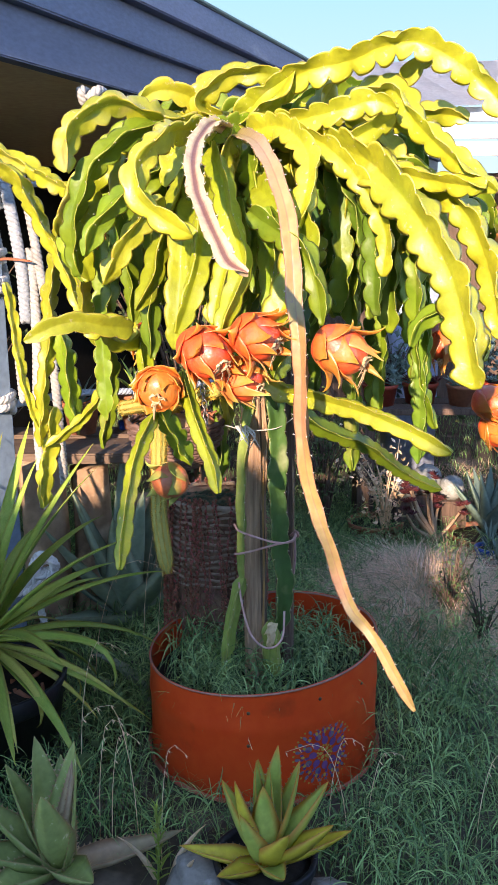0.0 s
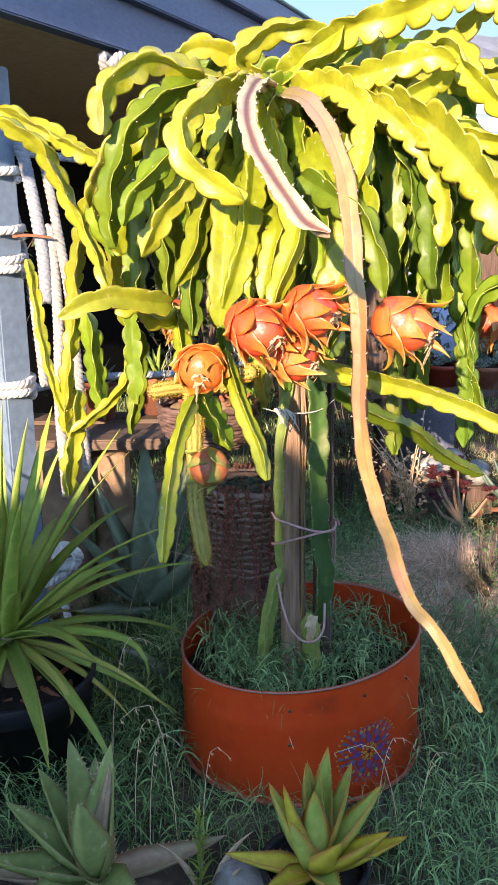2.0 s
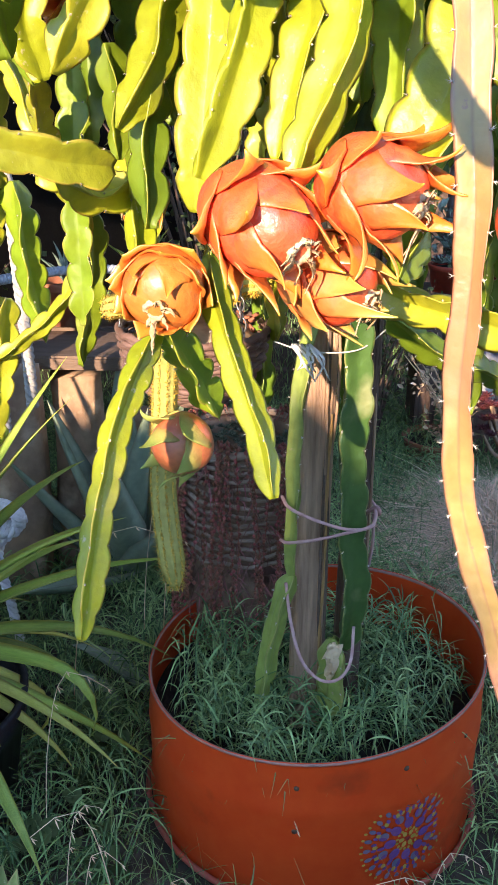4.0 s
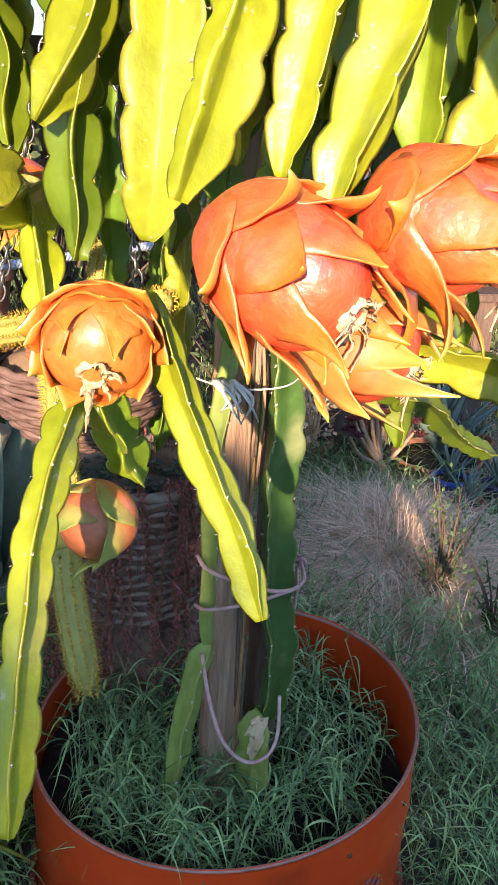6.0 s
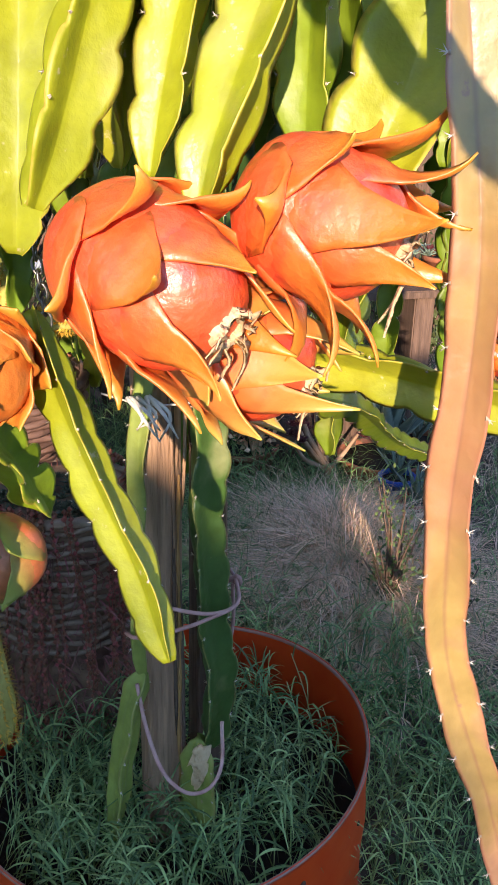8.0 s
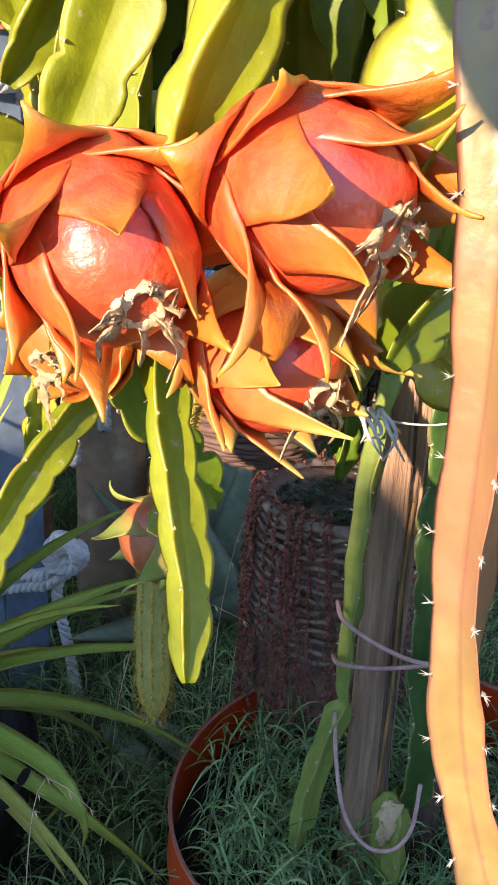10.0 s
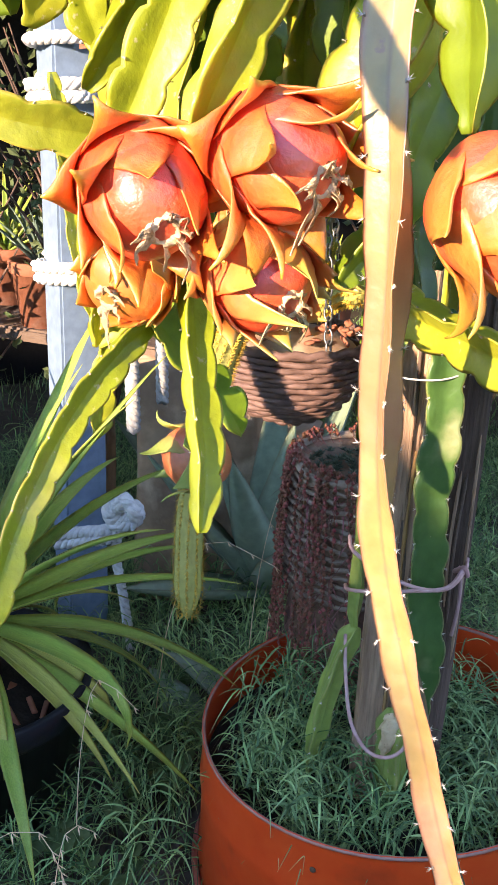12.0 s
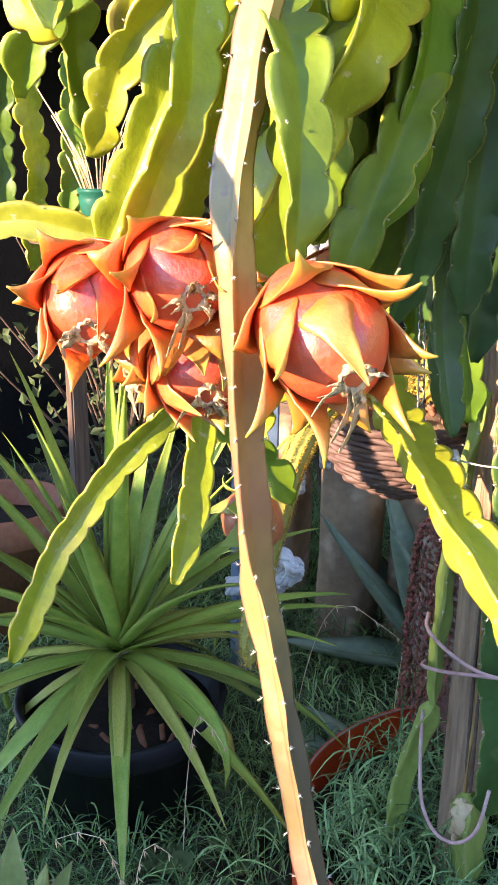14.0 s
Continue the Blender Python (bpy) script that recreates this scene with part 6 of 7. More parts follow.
stem([(-0.031, 1.720, 1.337), (-0.026, 1.650, 1.299), (-0.038, 1.635, 1.255), (-0.054, 1.625, 1.183)], 0.042, 'lime_stem', 22, CACTUS, depth=0.30, ruffle=0.4)
stem([(0.137, 1.880, 1.343), (0.139, 1.865, 1.291), (0.142, 1.860, 1.250)], 0.06, 'lime_stem', 50, CACTUS)
stem([(0.027, 1.800, 1.431), (0.111, 1.650, 1.343), (0.096, 1.610, 1.290), (0.082, 1.595, 1.240), (0.060, 1.585, 1.190), (0.046, 1.580, 1.150)], 0.070, 'lime_stem', 36, CACTUS, depth=0.26, ruffle=0.5)
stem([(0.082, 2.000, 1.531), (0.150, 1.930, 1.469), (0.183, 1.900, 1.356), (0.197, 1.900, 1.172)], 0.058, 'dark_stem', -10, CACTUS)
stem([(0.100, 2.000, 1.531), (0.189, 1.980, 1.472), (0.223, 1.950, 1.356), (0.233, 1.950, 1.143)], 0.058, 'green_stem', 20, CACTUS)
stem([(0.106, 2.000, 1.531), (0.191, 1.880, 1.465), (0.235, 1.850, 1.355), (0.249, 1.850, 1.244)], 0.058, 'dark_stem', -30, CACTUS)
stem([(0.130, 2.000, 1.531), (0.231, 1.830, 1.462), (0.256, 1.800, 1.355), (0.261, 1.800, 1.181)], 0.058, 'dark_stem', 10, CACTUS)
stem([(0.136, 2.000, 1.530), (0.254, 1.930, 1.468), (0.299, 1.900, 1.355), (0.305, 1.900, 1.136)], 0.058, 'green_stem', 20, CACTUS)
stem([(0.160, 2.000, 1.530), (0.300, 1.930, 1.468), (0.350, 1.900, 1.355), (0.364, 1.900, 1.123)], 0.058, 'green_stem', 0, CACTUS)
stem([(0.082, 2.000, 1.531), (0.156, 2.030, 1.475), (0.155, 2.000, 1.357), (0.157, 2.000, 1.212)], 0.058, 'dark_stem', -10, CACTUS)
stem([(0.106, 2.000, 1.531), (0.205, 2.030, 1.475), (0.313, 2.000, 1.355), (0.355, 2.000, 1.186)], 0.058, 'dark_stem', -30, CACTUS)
stem([(-0.009, 1.780, 1.410), (0.001, 1.780, 1.329), (-0.002, 1.780, 1.263), (-0.005, 1.780, 1.208)], 0.062, 'green_stem', 20, CACTUS, depth=0.24, ruffle=0.5)
stem([(0.034, 1.830, 1.413), (0.022, 1.830, 1.331), (-0.004, 1.830, 1.263), (-0.018, 1.830, 1.219)], 0.06, 'green_stem', -25, CACTUS, depth=0.24, ruffle=0.5)
stem([(0.078, 1.860, 1.413), (0.052, 1.860, 1.328), (0.018, 1.860, 1.227), (-0.011, 1.860, 1.115)], 0.055, 'green_stem', 15, CACTUS, depth=0.24, ruffle=0.5)
# hanging stems in shade, most with that shade put into a darker colour
stem([(0.120, 1.800, 1.383), (0.106, 1.800, 1.290), (0.084, 1.800, 1.197), (0.059, 1.800, 1.108)], 0.050, 'deep_shade_stem', 8, CACTUS, depth=0.30, ruffle=0.5, lobes=0.036)
stem([(0.132, 1.840, 1.400), (0.118, 1.840, 1.301), (0.113, 1.840, 1.216), (0.109, 1.840, 1.115)], 0.052, 'deep_shade_stem', -14, CACTUS, depth=0.30, ruffle=0.5, lobes=0.036)
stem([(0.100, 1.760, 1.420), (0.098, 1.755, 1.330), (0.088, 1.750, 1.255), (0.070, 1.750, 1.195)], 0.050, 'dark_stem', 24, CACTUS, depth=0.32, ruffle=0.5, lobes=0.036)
stem([(0.061, 1.920, 1.265), (0.045, 1.920, 1.177), (0.047, 1.920, 1.073), (0.069, 1.920, 0.969)], 0.046, 'deep_shade_stem', 10, CACTUS, depth=0.28, ruffle=0.5)
stem([(0.078, 1.970, 1.360), (0.068, 1.970, 1.187), (0.062, 1.970, 1.042)], 0.050, 'deep_shade_stem', -8, CACTUS, depth=0.30, ruffle=0.5)
stem([(0.046, 1.680, 1.390), (0.052, 1.680, 1.307), (0.052, 1.680, 1.188)], 0.05, 'green_stem', 10, CACTUS, depth=0.24, ruffle=0.5)
stem([(0.308, 1.900, 1.433), (0.378, 1.850, 1.430), (0.436, 1.800, 1.375), (0.480, 1.780, 1.268), (0.509, 1.780, 1.136)], 0.07, 'yellow_stem', 0, CACTUS)
stem([(0.429, 1.750, 1.270), (0.382, 1.720, 1.208), (0.336, 1.720, 1.177), (0.319, 1.720, 1.129)], 0.045, 'green_stem', 0, CACTUS)
stem([(0.389, 2.200, 1.170), (0.412, 2.200, 1.088), (0.430, 2.200, 0.976), (0.469, 2.200, 0.862)], 0.05, 'green_stem', 0, CACTUS)
stem([(0.445, 1.800, 1.179), (0.470, 1.800, 1.134), (0.483, 1.800, 1.089)], 0.05, 'yellow_stem', 0, CACTUS)
stem([(0.400, 1.900, 1.421), (0.453, 1.880, 1.398), (0.485, 1.860, 1.353)], 0.06, 'green_stem', 0, CACTUS)
stem([(0.008, 1.860, 1.072), (0.075, 1.770, 1.040), (0.148, 1.690, 1.034), (0.233, 1.600, 1.022), (0.304, 1.540, 0.998), (0.356, 1.500, 0.974)], 0.044, 'yellow_stem', 20, CACTUS, ruffle=0.4, depth=0.3)
stem([(0.110, 2.050, 0.951), (0.186, 2.100, 0.886), (0.301, 2.200, 0.820), (0.428, 2.350, 0.705), (0.546, 2.450, 0.631)], 0.045, 'green_stem', 0, CACTUS, ruffle=0.4, depth=0.3)
stem([(0.083, 1.660, 1.131), (0.068, 1.630, 1.113), (0.058, 1.610, 1.096), (0.054, 1.600, 1.088)], 0.045, 'green_stem', 0, CACTUS, ruffle=0.4, depth=0.3)
stem([(-0.177, 1.780, 0.993), (-0.191, 1.740, 0.973), (-0.209, 1.680, 0.923), (-0.221, 1.610, 0.847), (-0.230, 1.555, 0.745)], 0.033, 'lime_stem', 0, CACTUS, ruffle=0.3, depth=0.28, taper=0.9, lobes=0.034)
stem([(-0.122, 1.760, 1.080), (-0.112, 1.730, 1.039), (-0.088, 1.690, 0.979), (-0.063, 1.650, 0.922), (-0.049, 1.615, 0.872)], 0.034, 'lime_stem', 10, CACTUS, ruffle=0.3, depth=0.28, taper=0.9, lobes=0.036)
stem([(-0.180, 1.770, 1.015), (-0.165, 1.800, 0.976), (-0.142, 1.850, 0.919), (-0.118, 1.890, 0.854)], 0.05, 'green_stem', 0, CACTUS)
stem([(-0.229, 1.900, 1.148), (-0.214, 1.880, 1.109), (-0.209, 1.850, 1.066), (-0.204, 1.840, 1.028)], 0.045, 'lime_stem', 0, CACTUS)
stem([(-0.241, 1.900, 1.285), (-0.235, 1.900, 1.234), (-0.234, 1.900, 1.162)], 0.045, 'green_stem', 0, CACTUS)
stem([(-0.358, 2.000, 1.138), (-0.292, 1.980, 1.149), (-0.232, 1.950, 1.140)], 0.06, 'yellow_stem', 0, CACTUS)
stem([(-0.218, 1.766, 1.165), (-0.258, 1.716, 1.173), (-0.303, 1.672, 1.187), (-0.345, 1.640, 1.180), (-0.392, 1.612, 1.158)], 0.042, 'yellow_stem', 75, CACTUS, ruffle=0.4, depth=0.3)
stem([(-0.206, 1.900, 1.140), (-0.247, 1.850, 1.128), (-0.284, 1.800, 1.152)], 0.045, 'yellow_stem', 0, CACTUS)
stem([(-0.360, 2.000, 1.277), (-0.374, 2.150, 1.154), (-0.355, 2.250, 1.032), (-0.387, 2.280, 0.926), (-0.468, 2.300, 0.840), (-0.529, 2.300, 0.800)], 0.036, 'yellow_stem', 10, CACTUS)
stem([(-0.592, 2.100, 1.522), (-0.521, 2.150, 1.464), (-0.474, 2.200, 1.350), (-0.420, 2.200, 1.230), (-0.397, 2.200, 1.149)], 0.045, 'yellow_stem', 10, CACTUS)
stem([(-0.619, 2.200, 1.555), (-0.517, 2.200, 1.504), (-0.408, 2.100, 1.448), (-0.327, 2.000, 1.443)], 0.05, 'yellow_stem', 0, CACTUS)
stem([(-0.433, 2.200, 1.362), (-0.487, 2.280, 1.199), (-0.507, 2.300, 1.055), (-0.528, 2.300, 0.938), (-0.546, 2.320, 0.795)], 0.045, 'yellow_stem', 20, CACTUS)
stem([(-0.510, 2.340, 0.900), (-0.530, 2.330, 0.780), (-0.552, 2.320, 0.626)], 0.055, 'yellow_stem', 0, CACTUS)
stem([(-0.603, 2.300, 1.226), (-0.587, 2.300, 1.084), (-0.571, 2.300, 0.953), (-0.541, 2.300, 0.848)], 0.03, 'yellow_stem', 0, CACTUS)
stem([(-0.468, 2.300, 1.098), (-0.462, 2.300, 0.996), (-0.449, 2.350, 0.821)], 0.055, 'green_stem', 10, CACTUS)
stem([(-0.348, 2.300, 1.053), (-0.353, 2.300, 0.936), (-0.379, 2.300, 0.794)], 0.045, 'green_stem', 0, CACTUS)
stem([(-0.277, 2.000, 1.477), (-0.378, 2.000, 1.396), (-0.382, 2.000, 1.314), (-0.349, 2.000, 1.241)], 0.05, 'green_stem', 0, CACTUS)
stem([(-0.114, 1.900, 1.491), (-0.183, 1.900, 1.459), (-0.249, 1.900, 1.382), (-0.264, 1.900, 1.315)], 0.055, 'green_stem', 0, CACTUS)
stem([(-0.147, 1.850, 1.380), (-0.166, 1.850, 1.304), (-0.163, 1.850, 1.202)], 0.05, 'green_stem', 0, CACTUS)
stem([(-0.133, 2.000, 1.476), (-0.121, 1.950, 1.336), (-0.073, 1.900, 1.221)], 0.05, 'dark_stem', 0, CACTUS)
stem([(0.017, 2.120, 0.972), (-0.001, 2.120, 0.876), (-0.012, 2.110, 0.752), (-0.013, 2.100, 0.626), (-0.014, 2.100, 0.501)], 0.026, 'olive_stem', 30, CACTUS, depth=0.05, core=0.4, spiny=True)
stem([(-0.011, 2.100, 0.511), (-0.032, 2.090, 0.453), (-0.047, 2.080, 0.367), (-0.059, 2.080, 0.252)], 0.034, 'olive_stem', 0, CACTUS, depth=0.05, core=0.4, spiny=True)
stem([(0.059, 2.100, 0.975), (0.070, 2.100, 0.852), (0.068, 2.100, 0.740), (0.075, 2.100, 0.596), (0.087, 2.100, 0.478), (0.077, 2.100, 0.372)], 0.050, 'deep_shade_stem', -32, CACTUS, depth=0.26, spiny=True, ruffle=0.5, core=0.30, lobes=0.05, taper=0.9)
stem([(0.058, 2.085, 0.402), (0.062, 2.085, 0.351), (0.065, 2.085, 0.250)], 0.050, 'olive_stem', 20, CACTUS, depth=0.18, core=0.5, taper=1.0)
stem([(-0.004, 2.050, 1.338), (-0.008, 2.060, 1.242), (-0.018, 2.070, 1.130), (0.005, 2.100, 0.934)], 0.05, 'dark_stem', 0, CACTUS)
stem([(-1.146, 2.300, 1.480), (-1.158, 2.320, 1.353), (-1.169, 2.340, 1.218), (-1.214, 2.350, 0.996)], 0.06, 'lime_stem', 20, CACTUS)
stem([(-1.111, 2.400, 1.455), (-1.102, 2.400, 1.333), (-1.136, 2.400, 1.122)], 0.06, 'dark_stem', 0, CACTUS)
stem([(-1.598, 2.600, 1.485), (-1.646, 2.600, 1.279), (-1.625, 2.600, 1.030)], 0.07, 'dark_stem', 0, CACTUS)
stem([(-1.225, 2.500, 1.395), (-1.217, 2.500, 1.281), (-1.258, 2.500, 1.037)], 0.06, 'green_stem', 0, CACTUS)
stem([(0.540, 2.100, 1.440), (0.568, 2.150, 1.354), (0.586, 2.200, 1.302)], 0.05, 'green_stem', 0, CACTUS)
stem([(0.540, 2.100, 1.440), (0.673, 2.400, 1.181), (0.730, 2.520, 1.016), (0.732, 2.560, 0.897)], 0.045, 'green_stem', 0, CACTUS)
build_fruit((-0.066, 1.545, 1.145), (0.64, -0.66, -0.39), 0.0372, 0.102, seed=1, label="ripe red orange dragon fruit hanging in a cluster", flare=0.75, tip=0.041)
build_fruit((0.022, 1.552, 1.170), (0.83, -0.49, -0.27), 0.0352, 0.088, seed=2, label="ripe red orange dragon fruit with long pointed bracts", flare=0.85, tip=0.053)
build_fruit((-0.006, 1.600, 1.088), (0.80, -0.50, -0.33), 0.0345, 0.086, mats=("fruit", "green_bract"), seed=3, label="red dragon fruit with greenish bracts under the cluster", flare=0.4, tip=0.038)
build_fruit((0.167, 1.532, 1.148), (0.80, -0.42, -0.38), 0.0375, 0.098, mats=("fruit", "orange_bract"), seed=4, label="orange dragon fruit with long curling bracts", flare=0.85, tip=0.046, bracts=13)
build_fruit((-0.163, 1.715, 1.054), (-0.12, -0.90, -0.38), 0.0385, 0.080, mats=("orange_bract", "orange_bract"), seed=5, label="orange dragon fruit with a dried flower end", flare=0.45, tip=0.022, bracts=17, dried_strips=3)
build_fruit((-0.164, 1.868, 0.826), (-0.65, -0.5, -0.35), 0.036, 0.075, mats=("bud_body", "bud_bract"), seed=6, label="small unripe reddish dragon fruit with green bracts", flare=1.0, tip=0.034, dried=False, bracts=8)


# ---- things: the garden behind ----
def build_background():
    for (x, y), r, h, mat, lab in (((1.017, 3.64), 0.062, 0.10, "blue_plastic", "small blue plastic pot with a spiky succulent"), ((1.00, 3.45), 0.056, 0.085, "red_plastic", "small orange red plastic pot with a succulent"),
                                   ((1.16, 3.58), 0.05, 0.10, "purple_plastic", "small dark purple pot beside other pots"), ((1.22, 3.95), 0.08, 0.12, "terracotta", "weathered terracotta pot in dry grass")):
        pot((x, y, ground_height(x, y)), r, h, mat, lab)
        leaves = [(k * 137.5, 50 + 3 * k, 0.13, 0.02, 10, 0, "succulent", 0.4, 0.4) for k in range(12)]
        rosette_plant("potted_succulent", (x, y, ground_height(x, y) + h * 0.85), leaves, "upright grey green succulent in a small pot", "succulent")


build_house()
build_shade()
build_post()
build_drum()
build_supports()
build_basket()
build_urn()
build_yucca()
build_aloe()
build_sprout()
build_agave()
build_background()
build_grass()
build_stalks()


def back_stems():
    """Stems at the back and sides of the crown, arching out from the stakes' heads and hanging."""
    rng = random.Random(77)
    for k in range(24):
        a = radians(rng.uniform(10, 165))
        reach, drop = rng.uniform(0.15, 0.42), rng.uniform(0.3, 0.75)
        c = np.array([0.03, 2.12, 1.5 + rng.uniform(-0.1, 0.05)])
        d = np.array([math.cos(a), math.sin(a) * 0.55, 0])
        top = rng.uniform(0.03, 0.16)
        pts = [c, c + d * reach * 0.45 + (0, 0, top), c + d * reach + (0, 0, top * 0.3), c + d * reach * 1.12 + (0, 0, -drop * 0.5), c + d * reach * 1.12 + (0, 0, -drop)]
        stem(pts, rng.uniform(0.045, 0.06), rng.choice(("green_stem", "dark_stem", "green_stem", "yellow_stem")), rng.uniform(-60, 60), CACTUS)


def crown_stems():
    """Short bright stems that fill the crown between the long arches."""
    rng = random.Random(91)
    for k in range(22):
        a = radians(rng.uniform(-80, 80))
        reach, drop = rng.uniform(0.14, 0.36), rng.uniform(0.10, 0.32)
        c = np.array([0.02 + rng.uniform(-0.05, 0.06), 2.08, 1.47 + rng.uniform(-0.06, 0.05)])
        d = np.array([math.sin(a), -math.cos(a) * 0.75, 0])
        rise = rng.uniform(0.03, 0.12)
        pts = [c, c + d * reach * 0.5 + (0, 0, rise), c + d * reach + (0, 0, rise * 0.4), c + d * reach * 1.15 + (0, 0, -drop * 0.6), c + d * reach * 1.1 + (0, 0, -drop)]
        stem(pts, rng.uniform(0.045, 0.062), rng.choice(("yellow_stem", "yellow_stem", "lime_stem", "green_stem")), rng.uniform(-60, 60), CACTUS)


def curled_bits():
    """The purple cord round the stakes and the white strip above it."""
    t = thing("purple_tie", "soft purple cord tied round cactus stems and stakes", "tie")
    def cord(pts, r=0.0027):
        put("cord", mesh_of("cord", *tube(spline(pts, 40), r, 7)), M["purple_tie"], t)
    cord([(-0.032, 2.10, 0.650), (-0.02, 2.075, 0.642), (0.02, 2.055, 0.632), (0.07, 2.055, 0.618), (0.108, 2.082, 0.611), (0.122, 2.15, 0.607), (0.12, 2.2, 0.60)])
    cord([(-0.032, 2.10, 0.574), (-0.02, 2.072, 0.584), (0.02, 2.053, 0.600), (0.065, 2.052, 0.613), (0.108, 2.078, 0.615), (0.121, 2.15, 0.612)])
    cord([(0.108, 2.15, 0.603), (0.122, 2.14, 0.616), (0.126, 2.145, 0.602), (0.112, 2.148, 0.611)], 0.0036)
    cord([(0.118, 2.15, 0.60), (0.120, 2.15, 0.55), (0.116, 2.152, 0.50)])
    cord([(-0.022, 2.085, 0.505), (-0.012, 2.07, 0.44), (0.006, 2.05, 0.385), (0.035, 2.04, 0.355), (0.066, 2.045, 0.352), (0.086, 2.06, 0.375), (0.09, 2.08, 0.43)])
    bm = bmesh.new()
    bmesh.ops.create_icosphere(bm, subdivisions=4, radius=0.02, matrix=Matrix.Translation((0.056, 2.066, 0.375)) @ Matrix.Diagonal((0.62, 0.42, 1.7, 1)))
    for v in bm.verts:
        v.co += Vector((0.010, 0.003, 0.012)) * noise.noise(v.co * 70) + Vector((0.004, 0.002, 0.004)) * noise.noise(v.co * 220)
    tagged(part("cork_scab", bm, M["dried"]), "tan corky scab on the base of a stem", "scab")
    w = thing("white_tie", "frayed white strip tied round stem and stake", "tie")
    rng = random.Random(6)
    for k in range(7):
        x = -0.014 + rng.uniform(-0.01, 0.02)
        p = spline([(x, 2.075, 0.90), (x + rng.uniform(-0.02, 0.03), 2.05, 0.885), (x + rng.uniform(-0.02, 0.04), 2.06, 0.862 + rng.uniform(-0.02, 0.012))], 10)
        put("strip", mesh_of("strip", *tube(p, np.linspace(0.0034, 0.0009, 10), 5)), M["white_tie"], w)
    put("band", mesh_of("band", *tube(spline([(-0.05, 2.11, 0.895), (0.0, 2.07, 0.892), (0.07, 2.08, 0.893), (0.12, 2.16, 0.905)], 20), 0.0013, 5)), M["white_tie"], w)


def build_hairy():
    t = thing("rat_tail_cactus", "golden haired trailing cactus hanging out of the wicker basket", "cactus", at=(0, 0, 0))
    hairy([(-0.19, 2.22, 0.915), (-0.205, 2.12, 0.93), (-0.20, 2.02, 0.88), (-0.198, 1.97, 0.80), (-0.195, 1.93, 0.72), (-0.175, 1.88, 0.608)], 0.0165, t)
    hairy([(-0.17, 2.25, 0.92), (-0.225, 2.18, 0.935), (-0.27, 2.16, 0.934), (-0.312, 2.15, 0.928)], 0.017, t)
    hairy([(-0.15, 2.26, 0.92), (-0.10, 2.22, 0.955), (-0.065, 2.19, 0.965)], 0.016, t)
    hairy([(-0.16, 2.28, 0.92), (-0.155, 2.29, 0.97), (-0.145, 2.30, 1.02)], 0.014, t)


def build_ropes():
    rope([(-0.70, 2.62, 1.56), (-0.665, 2.60, 1.46), (-0.632, 2.58, 1.25), (-0.628, 2.58, 1.10)], 0.017, "blue_rope", "thick faded blue grey rope hanging beside the post")
    rope([(-0.63, 2.62, 1.52), (-0.60, 2.60, 1.36), (-0.565, 2.58, 1.10), (-0.55, 2.58, 0.80), (-0.545, 2.58, 0.62)], 0.013, "rope", "thick grey white rope hanging down beside the post")
    rope([(-0.61, 2.60, 1.30), (-0.60, 2.58, 1.05), (-0.61, 2.57, 0.80), (-0.605, 2.57, 0.55)], 0.015, "rope", "thick grey white rope hanging with a loose end")
    rope([(-0.73, 2.66, 1.42), (-0.68, 2.64, 1.10), (-0.66, 2.62, 0.86)], 0.013, "rope", "grey white rope hanging slack along the post")
    rope([(POST_X, POST_YY + 0.03, 0.84), (-0.60, 3.1, 0.80), (-0.37, 3.3, 0.775), (-0.1, 3.6, 0.76), (0.3, 4.0, 0.74)], 0.012, "blue_rope", "taut rope rail running back from the post")
    rope([(POST_X, POST_YY + 0.02, 1.50), (-0.60, 2.9, 1.49), (-0.45, 3.1, 1.48)], 0.012, "blue_rope", "rope stretched high between post and trellis")
    rope([(-0.45, 2.76, 1.735), (-0.462, 2.70, 1.735), (-0.455, 2.71, 1.70)], 0.014, "rope", "rope looped over the patio beam")
    rope([(-0.405, 2.77, 1.735), (-0.415, 2.70, 1.735), (-0.44, 2.69, 1.71)], 0.014, "rope", "end of rope looped over the patio beam")
    t = thing("dry_twig", "bundle of dry red brown needles caught on rope", "twig")
    rng = random.Random(3)
    for k in range(5):
        z = 1.275 + rng.uniform(-0.004, 0.004)
        put("needle", mesh_of("needle", *tube(spline([(-0.70, 2.55, z), (-0.66, 2.55, z + 0.003), (-0.60 + rng.uniform(-0.01, 0.01), 2.55, z - 0.003)], 8), 0.0016, 5)), M["terracotta"], t)


